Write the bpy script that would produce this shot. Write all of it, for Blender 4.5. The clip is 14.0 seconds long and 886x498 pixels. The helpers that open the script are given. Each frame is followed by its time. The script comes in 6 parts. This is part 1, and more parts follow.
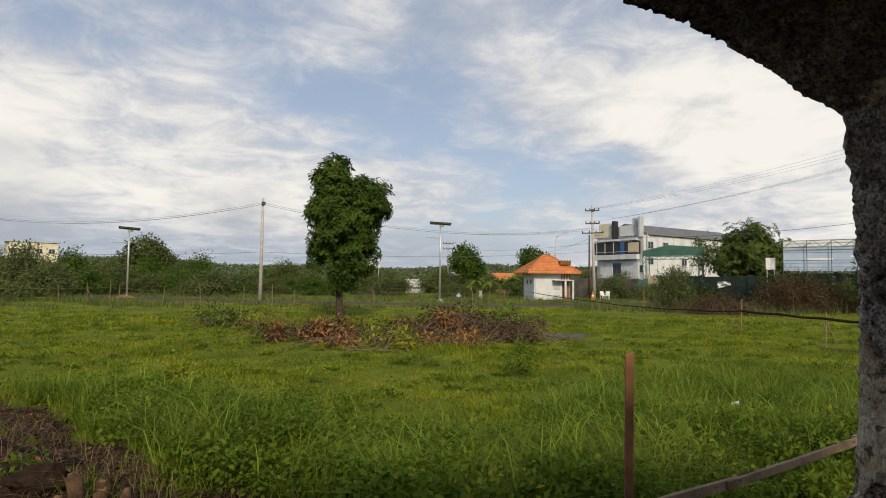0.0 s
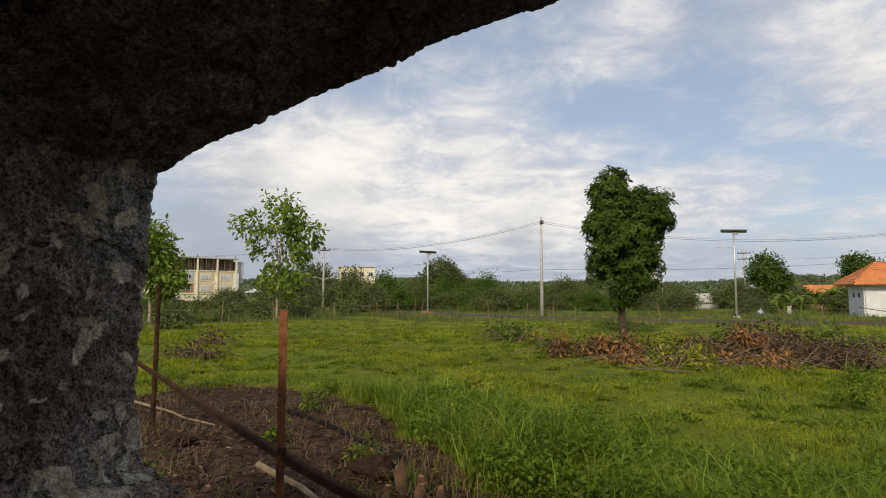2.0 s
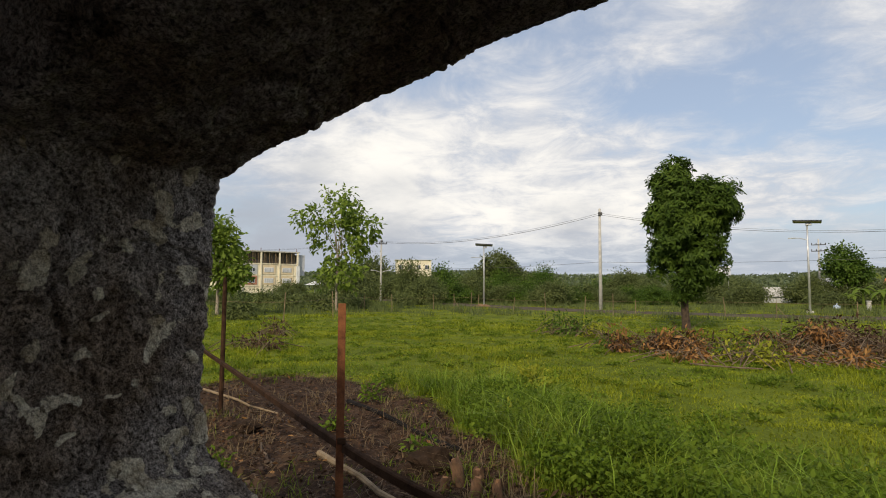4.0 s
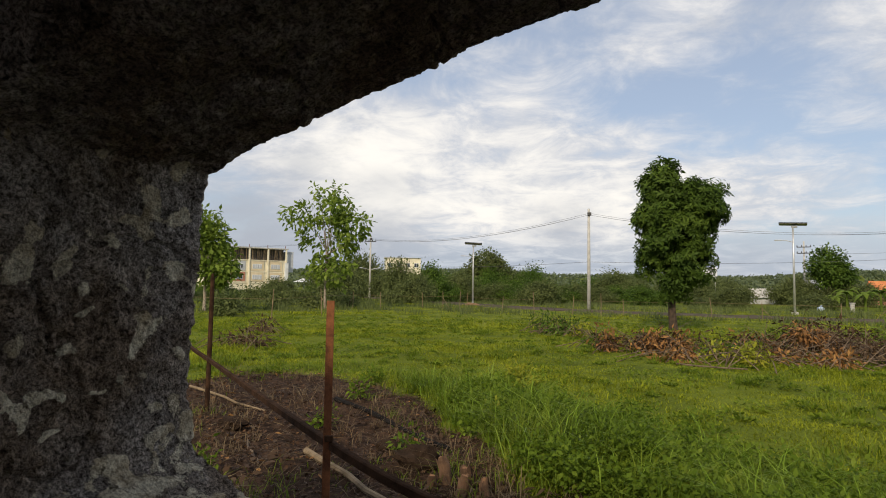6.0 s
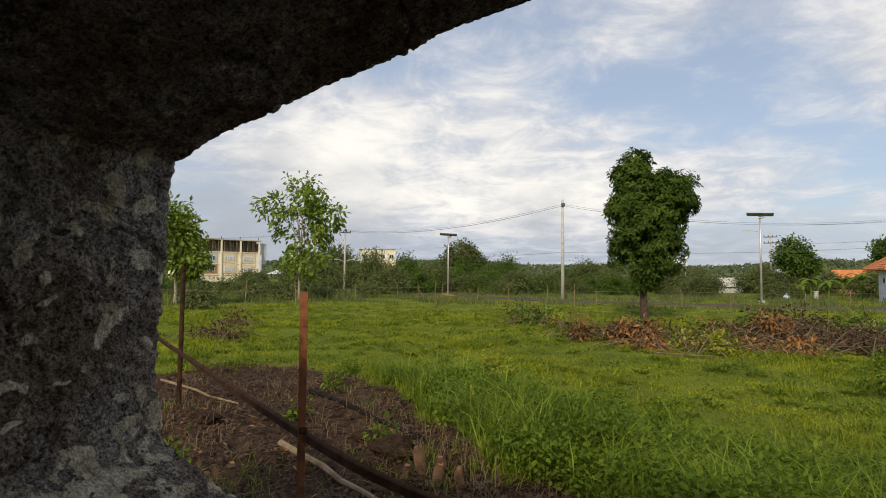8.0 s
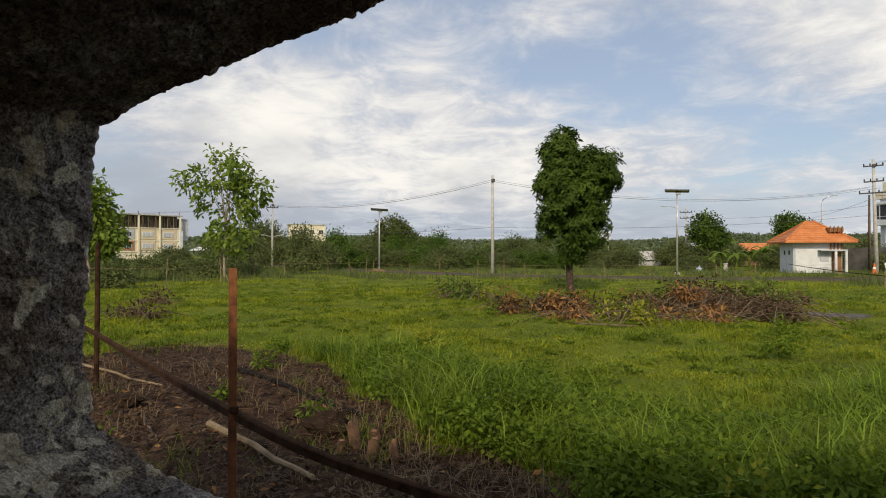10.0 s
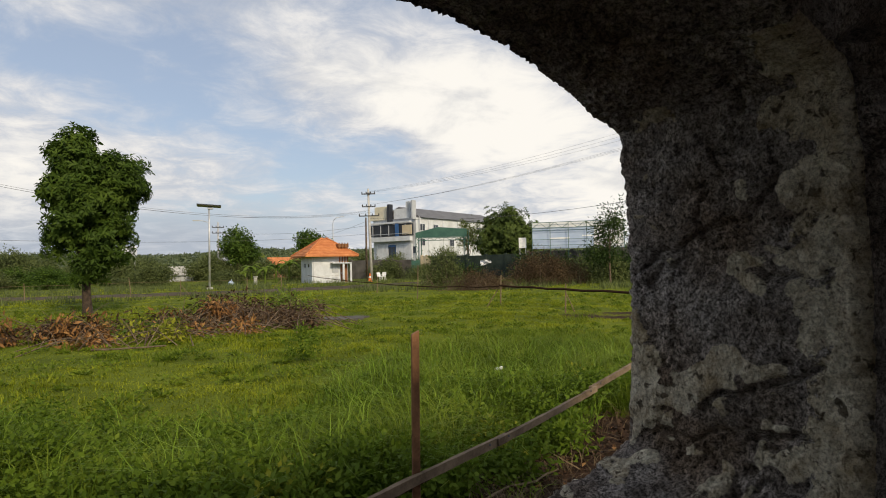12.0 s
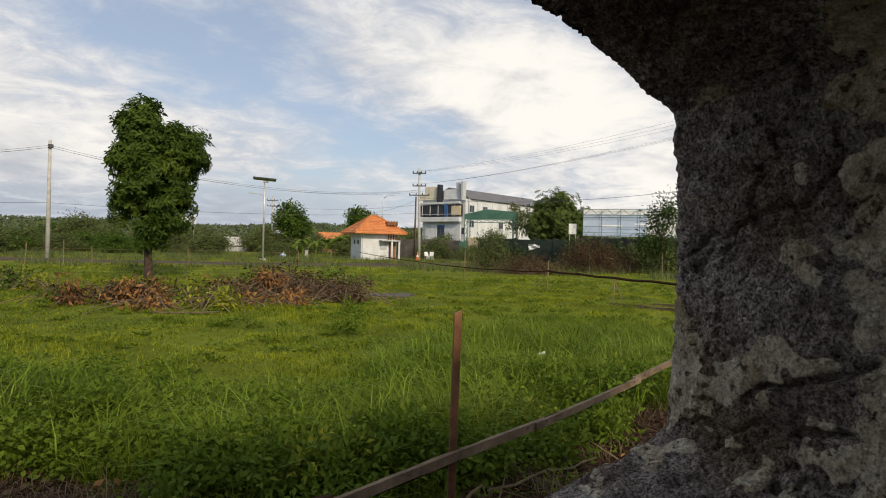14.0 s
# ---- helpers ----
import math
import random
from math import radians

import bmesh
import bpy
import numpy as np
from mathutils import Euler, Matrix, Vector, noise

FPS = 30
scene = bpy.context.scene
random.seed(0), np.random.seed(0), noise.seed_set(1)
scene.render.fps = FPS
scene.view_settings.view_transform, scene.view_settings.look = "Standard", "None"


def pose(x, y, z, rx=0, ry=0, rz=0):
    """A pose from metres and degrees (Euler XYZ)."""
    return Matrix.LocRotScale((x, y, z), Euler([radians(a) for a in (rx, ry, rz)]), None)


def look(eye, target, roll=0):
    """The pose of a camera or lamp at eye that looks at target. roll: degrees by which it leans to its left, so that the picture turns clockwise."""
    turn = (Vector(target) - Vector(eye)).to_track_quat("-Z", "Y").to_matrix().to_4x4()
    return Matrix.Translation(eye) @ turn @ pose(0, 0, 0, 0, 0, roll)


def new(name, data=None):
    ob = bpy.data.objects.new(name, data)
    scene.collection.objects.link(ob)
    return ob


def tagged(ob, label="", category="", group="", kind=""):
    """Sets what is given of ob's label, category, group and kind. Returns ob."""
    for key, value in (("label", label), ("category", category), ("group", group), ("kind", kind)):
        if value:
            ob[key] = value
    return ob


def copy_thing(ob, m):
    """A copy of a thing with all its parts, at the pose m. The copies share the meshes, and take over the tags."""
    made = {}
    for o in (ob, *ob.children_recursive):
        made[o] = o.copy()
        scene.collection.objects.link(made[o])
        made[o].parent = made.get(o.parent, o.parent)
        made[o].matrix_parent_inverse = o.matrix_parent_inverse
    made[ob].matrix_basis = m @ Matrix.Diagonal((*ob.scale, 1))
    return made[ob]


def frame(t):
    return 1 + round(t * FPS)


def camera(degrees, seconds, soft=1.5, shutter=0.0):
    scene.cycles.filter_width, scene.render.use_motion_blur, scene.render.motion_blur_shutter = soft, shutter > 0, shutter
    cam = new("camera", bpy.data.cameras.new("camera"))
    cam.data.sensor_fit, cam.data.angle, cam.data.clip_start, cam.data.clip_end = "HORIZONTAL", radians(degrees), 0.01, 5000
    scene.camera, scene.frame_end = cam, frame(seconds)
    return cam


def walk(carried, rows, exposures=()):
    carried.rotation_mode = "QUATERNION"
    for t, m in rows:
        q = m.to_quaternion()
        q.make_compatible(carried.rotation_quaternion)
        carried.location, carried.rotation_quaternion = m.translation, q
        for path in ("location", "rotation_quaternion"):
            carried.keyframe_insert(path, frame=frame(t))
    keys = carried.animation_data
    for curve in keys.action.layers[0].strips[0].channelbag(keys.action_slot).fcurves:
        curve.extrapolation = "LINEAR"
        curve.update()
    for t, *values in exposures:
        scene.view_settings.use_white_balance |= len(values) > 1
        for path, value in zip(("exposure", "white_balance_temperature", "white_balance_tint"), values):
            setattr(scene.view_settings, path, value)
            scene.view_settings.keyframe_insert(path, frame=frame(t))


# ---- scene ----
EYE = Vector((0.0, 0.0, 1.7))
cam = camera(74.0, 14.0, soft=1.0)
# seconds, yaw, pitch, lean, shift along the wall, shift in height
TURNS = [
    (0.0, 0.00, 3.30, 0.72, 0.066, -0.016),
    (0.5, 0.33, 3.25, 0.92, 0.066, -0.016),
    (1.0, 3.39, 2.88, 0.66, 0.068, -0.018),
    (1.3, 11.92, 3.38, 1.06, 0.035, -0.020),
    (1.5, 17.93, 2.46, 1.66, -0.015, -0.022),
    (2.0, 26.62, 4.64, 0.12, -0.005, -0.010),
    (2.2, 31.26, 3.94, -0.75, 0.000, -0.004),
    (4.5, 32.09, 3.95, 0.34, 0.000, 0.000),
    (5.0, 31.85, 3.84, 0.27, 0.000, 0.000),
    (5.5, 31.39, 3.81, 0.68, 0.000, 0.000),
    (6.0, 31.06, 3.77, 0.84, 0.000, 0.000),
    (6.5, 30.10, 3.40, 0.70, 0.004, -0.002),
    (7.0, 29.14, 3.14, 0.48, 0.005, -0.003),
    (7.5, 28.77, 3.00, 0.47, 0.005, -0.004),
    (9.8, 25.06, 1.79, 0.38, 0.000, -0.004),
    (10.0, 21.90, 0.55, 0.05, -0.015, -0.008),
    (10.4, 13.52, -1.62, 0.51, -0.045, -0.018),
    (10.5, 10.00, -0.74, 0.12, -0.035, -0.016),
    (11.0, -6.70, 0.43, -0.48, 0.035, 0.004),
    (11.5, -17.67, 1.52, -0.60, 0.012, 0.000),
    (12.0, -21.48, 1.54, -1.16, 0.000, 0.000),
    (12.5, -22.17, 0.76, -0.41, 0.000, 0.000),
    (13.0, -22.41, 0.60, -0.10, 0.000, 0.000),
    (13.5, -21.46, 0.25, 0.58, 0.000, 0.000),
    (14.0, -16.81, -0.28, 1.56, 0.010, -0.008),
]


def heading(yaw, pitch, lean, aside, up):
    a, b = radians(yaw), radians(pitch)
    ahead = Vector((-math.sin(a) * math.cos(b), math.cos(a) * math.cos(b), math.sin(b)))
    eye = EYE + Vector((math.cos(radians(7)) * aside, math.sin(radians(7)) * aside, up))
    return look(eye, eye + ahead, lean)


# the clip's camera opens up a little while the dark wall fills the picture
EXPOSURES = [(0.0, -0.10), (1.0, -0.10), (2.0, -0.02), (4.5, 0.06), (7.5, 0.06), (9.8, 0.0), (10.5, -0.08), (11.0, -0.04), (12.0, -0.02), (14.0, 0.0)]
walk(cam, [(row[0], heading(*row[1:])) for row in TURNS], EXPOSURES)

# ---- light ----
SUN_FROM = (radians(190), radians(33))  # heading from which the sun shines (counted to the left of ahead), height


def bearing(az, el=0.0):
    a, b = radians(az), radians(el)
    return Vector((-math.sin(a) * math.cos(b), math.cos(a) * math.cos(b), math.sin(b)))


def make_world():
    w = bpy.data.worlds.new("sky")
    scene.world = w
    w.use_nodes = True
    nt = w.node_tree
    nt.nodes.clear()
    nd, ln = nt.nodes.new, nt.links.new

    def mth(op, a, b=0.0, clamp=False):
        n = nd("ShaderNodeMath")
        n.operation, n.use_clamp = op, clamp
        for s, v in zip(n.inputs, (a, b)):
            if isinstance(v, (int, float)):
                s.default_value = v
            else:
                ln(v, s)
        return n.outputs[0]

    def ramp(v, a, b, c=0.0, d=1.0):
        n = nd("ShaderNodeMapRange")
        n.interpolation_type = "SMOOTHSTEP"
        ln(v, n.inputs[0])
        for s, k in zip(n.inputs[1:5], (a, b, c, d)):
            s.default_value = k
        return n.outputs[0]

    def fog(vec, scale, detail, rough, distort=0.0):
        n = nd("ShaderNodeTexNoise")
        ln(vec, n.inputs["Vector"])
        for k, v in (("Scale", scale), ("Detail", detail), ("Roughness", rough), ("Distortion", distort)):
            n.inputs[k].default_value = v
        return n.outputs[0]

    def blend(f, a, b):
        n = nd("ShaderNodeMix")
        n.data_type = "RGBA"
        for s, v in ((n.inputs[0], f), (n.inputs[6], a), (n.inputs[7], b)):
            if isinstance(v, tuple):
                s.default_value = v
            elif isinstance(v, (int, float)):
                s.default_value = v
            else:
                ln(v, s)
        return n.outputs[2]

    tc = nd("ShaderNodeTexCoord").outputs["Generated"]
    sep = nd("ShaderNodeSeparateXYZ")
    ln(tc, sep.inputs[0])
    x, y, z = sep.outputs
    up = mth("MAXIMUM", z, 0.0)
    den = mth("ADD", up, 0.16)
    flat = nd("ShaderNodeCombineXYZ")
    ln(mth("DIVIDE", x, den), flat.inputs[0])
    ln(mth("DIVIDE", y, den), flat.inputs[1])
    tall = nd("ShaderNodeCombineXYZ")
    ln(x, tall.inputs[0])
    ln(y, tall.inputs[1])
    ln(mth("MULTIPLY", z, 2.2), tall.inputs[2])

    def spot(az, el, wide):
        """1 at a place of the sky, fading to 0 at that distance."""
        v = bearing(az, el)
        n = nd("ShaderNodeVectorMath")
        n.operation = "DISTANCE"
        ln(tall.outputs[0], n.inputs[0])
        n.inputs[1].default_value = (v.x, v.y, v.z * 2.2)
        return ramp(n.outputs["Value"], wide, 0.0)

    broad = fog(flat.outputs[0], 1.15, 7.0, 0.58, 0.15)
    wisps = fog(flat.outputs[0], 3.4, 9.0, 0.66, 0.5)
    lump = fog(tall.outputs[0], 3.6, 9.0, 0.58, 0.25)
    near_h = ramp(z, 0.42, 0.16)
    pick = nd("ShaderNodeMix")
    ln(near_h, pick.inputs[0])
    ln(broad, pick.inputs[2])
    ln(lump, pick.inputs[3])
    broad = pick.outputs[0]
    cover = mth("ADD", mth("MULTIPLY", broad, 1.0), mth("MULTIPLY", wisps, 0.60))
    for az, el, wide, gain in CLOUDS:
        cover = mth("ADD", cover, mth("MULTIPLY", spot(az, el, wide), gain))
    thick = ramp(cover, 0.62, 0.98)
    bulk = ramp(cover, 0.84, 1.18)
    sky = nd("ShaderNodeTexSky")
    sky.sky_type, sky.sun_disc = "NISHITA", False
    sky.sun_elevation, sky.sun_rotation = SUN_FROM[1], 2 * math.pi - SUN_FROM[0]
    sky.air_density, sky.dust_density = 1.0, 1.6
    scaled = nd("ShaderNodeVectorMath")
    scaled.operation = "SCALE"
    ln(sky.outputs[0], scaled.inputs[0])
    scaled.inputs["Scale"].default_value = 0.11
    grey = (0.52, 0.54, 0.58, 1)
    white = (1.0, 0.96, 0.89, 1)
    pale = blend(ramp(wisps, 0.35, 0.7), (0.60, 0.62, 0.67, 1), (0.80, 0.79, 0.79, 1))
    puff = blend(bulk, pale, white)
    under = fog(tall.outputs[0], 5.2, 8.0, 0.6, 0.3)
    puff = blend(mth("MULTIPLY", ramp(under, 0.50, 0.72), 0.55), puff, grey)
    low = ramp(z, 0.13, 0.02)
    hazy = blend(mth("MULTIPLY", low, 0.75), scaled.outputs[0], (0.50, 0.56, 0.66, 1))
    veil = blend(0.42, hazy, (0.58, 0.64, 0.76, 1))
    final = blend(thick, veil, puff)
    west = ramp(x, 0.35, -0.25)
    final = blend(mth("MULTIPLY", mth("MULTIPLY", ramp(z, 0.105, 0.045), west), 0.85), final, blend(ramp(wisps, 0.4, 0.65), (0.42, 0.47, 0.55, 1), (0.56, 0.60, 0.66, 1)))
    for az, el, wide, gain in GREY_CLOUDS:
        final = blend(mth("MULTIPLY", mth("MULTIPLY", spot(az, el, wide), gain), ramp(under, 0.25, 0.6)), final, (0.43, 0.46, 0.52, 1))
    bg = nd("ShaderNodeBackground")
    ln(final, bg.inputs[0])
    bg.inputs[1].default_value = 1.0
    out = nd("ShaderNodeOutputWorld")
    ln(bg.outputs[0], out.inputs[0])


# heading, height, reach and weight of the larger clouds and of the gaps between them
CLOUDS = [
    (32, 9, 0.42, 0.30), (18, 7, 0.30, 0.26), (44, 12, 0.35, 0.18), (52, 5, 0.30, -0.22), (27, 3, 0.25, -0.18),
    (-18, 17, 0.34, 0.30), (-27, 14, 0.30, 0.26), (-36, 8, 0.35, 0.25), (-8, 20, 0.25, 0.10),
    (2, 17, 0.26, -0.22), (-7, 11, 0.20, -0.20), (14, 17, 0.16, -0.16), (-16, 12, 0.10, -0.22), (0, 3, 0.25, -0.05),
]
GREY_CLOUDS = [(50, 5, 0.34, 0.95), (40, 4, 0.22, 0.7), (20, 6.5, 0.12, 0.8), (4, 4, 0.3, 0.35), (36, 10, 0.10, 0.5)]
make_world()
sun = new("sun", bpy.data.lights.new("sun", "SUN"))
sun.data.energy, sun.data.angle, sun.data.color = 3.2, radians(6.0), (1.0, 0.84, 0.60)
_from = bearing(math.degrees(SUN_FROM[0]), math.degrees(SUN_FROM[1]))
sun.matrix_world = look(_from * 60, (0, 0, 0))
scene.view_settings.exposure = 0.0

# ---- materials ----
def material(name, dark, light, scale=4.0, rough=0.8, bump=0.3, metal=0.0, fine=9.0, stain=None, bump_dist=0.01, spec=0.3):
    """Two scales of noise between two colours, with fine relief and optional stains."""
    m = bpy.data.materials.new(name)
    m.use_nodes = True
    nt = m.node_tree
    nd, ln = nt.nodes.new, nt.links.new
    b = nt.nodes["Principled BSDF"]
    tc = nd("ShaderNodeTexCoord").outputs["Object"]
    inf = nd("ShaderNodeObjectInfo")
    off = nd("ShaderNodeVectorMath")
    off.operation = "ADD"
    ln(tc, off.inputs[0])
    ln(inf.outputs["Random"], off.inputs[1])

    def fog(s, d):
        n = nd("ShaderNodeTexNoise")
        ln(off.outputs[0], n.inputs["Vector"])
        n.inputs["Scale"].default_value, n.inputs["Detail"].default_value = s, d
        n.inputs["Roughness"].default_value = 0.6
        return n.outputs[0]

    one, two = fog(scale, 6), fog(scale * fine, 5)
    mx = nd("ShaderNodeMath")
    mx.operation = "MULTIPLY_ADD"
    ln(two, mx.inputs[0])
    mx.inputs[1].default_value = 0.5
    half = nd("ShaderNodeMath")
    half.operation = "MULTIPLY_ADD"
    ln(one, half.inputs[0])
    half.inputs[1].default_value, half.inputs[2].default_value = 1.4, -0.45
    ln(half.outputs[0], mx.inputs[2])
    rp = nd("ShaderNodeValToRGB")
    rp.color_ramp.elements[0].color, rp.color_ramp.elements[1].color = (*dark, 1), (*light, 1)
    rp.color_ramp.elements[0].position, rp.color_ramp.elements[1].position = 0.2, 0.8
    ln(mx.outputs[0], rp.inputs[0])
    col = rp.outputs[0]
    if stain:
        st = nd("ShaderNodeMix")
        st.data_type = "RGBA"
        k = nd("ShaderNodeMapRange")
        ln(fog(scale * 0.6, 8), k.inputs[0])
        k.inputs[1].default_value, k.inputs[2].default_value, k.inputs[4].default_value = 0.52, 0.70, 0.8
        ln(k.outputs[0], st.inputs[0])
        ln(col, st.inputs[6])
        st.inputs[7].default_value = (*stain, 1)
        col = st.outputs[2]
    ln(col, b.inputs["Base Color"])
    b.inputs["Roughness"].default_value, b.inputs["Metallic"].default_value = rough, metal
    b.inputs["Specular IOR Level"].default_value = spec
    bp = nd("ShaderNodeBump")
    bp.inputs["Strength"].default_value, bp.inputs["Distance"].default_value = bump, bump_dist
    ln(two, bp.inputs["Height"])
    ln(bp.outputs[0], b.inputs["Normal"])
    return m


def leafy(name, colours, through_light=0.35, rough=0.55, speckle=0.42):
    """Leaves and blades: each one its own shade, some light passing through."""
    m = bpy.data.materials.new(name)
    m.use_nodes = True
    nt = m.node_tree
    nd, ln = nt.nodes.new, nt.links.new
    b = nt.nodes["Principled BSDF"]
    geo = nd("ShaderNodeNewGeometry")
    rp = nd("ShaderNodeValToRGB")
    rp.color_ramp.interpolation = "LINEAR"
    for i, c in enumerate(colours):
        e = rp.color_ramp.elements[i] if i < 2 else rp.color_ramp.elements.new(0.5)
        e.color = (*c, 1)
    n = len(colours)
    els = rp.color_ramp.elements
    for i in range(n):
        els[i].position = i / (n - 1)
        els[i].color = (*colours[i], 1)
    tcn = nd("ShaderNodeTexCoord")
    nz = nd("ShaderNodeTexNoise")
    nz.inputs["Scale"].default_value, nz.inputs["Detail"].default_value = 0.7, 3
    ln(tcn.outputs["Object"], nz.inputs["Vector"])
    ma = nd("ShaderNodeMath")
    ma.operation = "MULTIPLY_ADD"
    ln(geo.outputs["Random Per Island"], ma.inputs[0])
    ma.inputs[1].default_value = speckle
    mb = nd("ShaderNodeMath")
    mb.operation = "MULTIPLY_ADD"
    ln(nz.outputs[0], mb.inputs[0])
    mb.inputs[1].default_value, mb.inputs[2].default_value = 1.3, -0.15 - speckle * 0.5
    ln(mb.outputs[0], ma.inputs[2])
    ln(ma.outputs[0], rp.inputs[0])
    ln(rp.outputs[0], b.inputs["Base Color"])
    b.inputs["Roughness"].default_value = rough
    b.inputs["Specular IOR Level"].default_value = 0.12
    tr = nd("ShaderNodeBsdfTranslucent")
    ln(rp.outputs[0], tr.inputs[0])
    mix = nd("ShaderNodeMixShader")
    mix.inputs[0].default_value = through_light
    ln(b.outputs[0], mix.inputs[1])
    ln(tr.outputs[0], mix.inputs[2])
    ln(mix.outputs[0], nt.nodes["Material Output"].inputs[0])
    return m


def ground_material():
    m = bpy.data.materials.new("field_ground")
    m.use_nodes = True
    nt = m.node_tree
    nd, ln = nt.nodes.new, nt.links.new
    b = nt.nodes["Principled BSDF"]
    tc = nd("ShaderNodeTexCoord").outputs["Object"]

    def fog(s, d=6, r=0.6):
        n = nd("ShaderNodeTexNoise")
        ln(tc, n.inputs["Vector"])
        n.inputs["Scale"].default_value, n.inputs["Detail"].default_value, n.inputs["Roughness"].default_value = s, d, r
        return n.outputs[0]

    def ramp(v, *stops):
        n = nd("ShaderNodeValToRGB")
        for i, (p, c) in enumerate(stops):
            e = n.color_ramp.elements[i] if i < 2 else n.color_ramp.elements.new(p)
            e.position, e.color = p, (*c, 1)
        ln(v, n.inputs[0])
        return n.outputs[0]

    turf = ramp(fog(0.35), (0.3, (0.080, 0.110, 0.011)), (0.7, (0.185, 0.225, 0.019)))
    dirt = ramp(fog(7.0, 8), (0.32, (0.016, 0.009, 0.006)), (0.68, (0.092, 0.054, 0.033)))
    fine = ramp(fog(26.0, 4), (0.35, (0.45, 0.45, 0.45)), (0.65, (1.0, 1.0, 1.0)))
    at = nd("ShaderNodeAttribute")
    at.attribute_name = "bare"
    k = nd("ShaderNodeMath")
    k.operation = "MULTIPLY_ADD"
    ln(fog(3.0, 6), k.inputs[0])
    k.inputs[1].default_value = 0.9
    sub = nd("ShaderNodeMath")
    sub.operation = "SUBTRACT"
    ln(at.outputs["Fac"], sub.inputs[0])
    sub.inputs[1].default_value = 0.45
    ln(sub.outputs[0], k.inputs[2])
    mr = nd("ShaderNodeMapRange")
    mr.interpolation_type = "SMOOTHSTEP"
    ln(k.outputs[0], mr.inputs[0])
    mr.inputs[1].default_value, mr.inputs[2].default_value = 0.35, 0.65
    mx = nd("ShaderNodeMix")
    mx.data_type = "RGBA"
    ln(mr.outputs[0], mx.inputs[0])
    ln(turf, mx.inputs[6])
    ln(dirt, mx.inputs[7])
    mul = nd("ShaderNodeMix")
    mul.data_type, mul.blend_type = "RGBA", "MULTIPLY"
    mul.inputs[0].default_value = 0.8
    ln(mx.outputs[2], mul.inputs[6])
    ln(fine, mul.inputs[7])
    ln(mul.outputs[2], b.inputs["Base Color"])
    b.inputs["Roughness"].default_value = 0.95
    b.inputs["Specular IOR Level"].default_value = 0.1
    bp = nd("ShaderNodeBump")
    bp.inputs["Strength"].default_value, bp.inputs["Distance"].default_value = 0.7, 0.04
    ln(fog(14.0, 8), bp.inputs["Height"])
    ln(bp.outputs[0], b.inputs["Normal"])
    return m


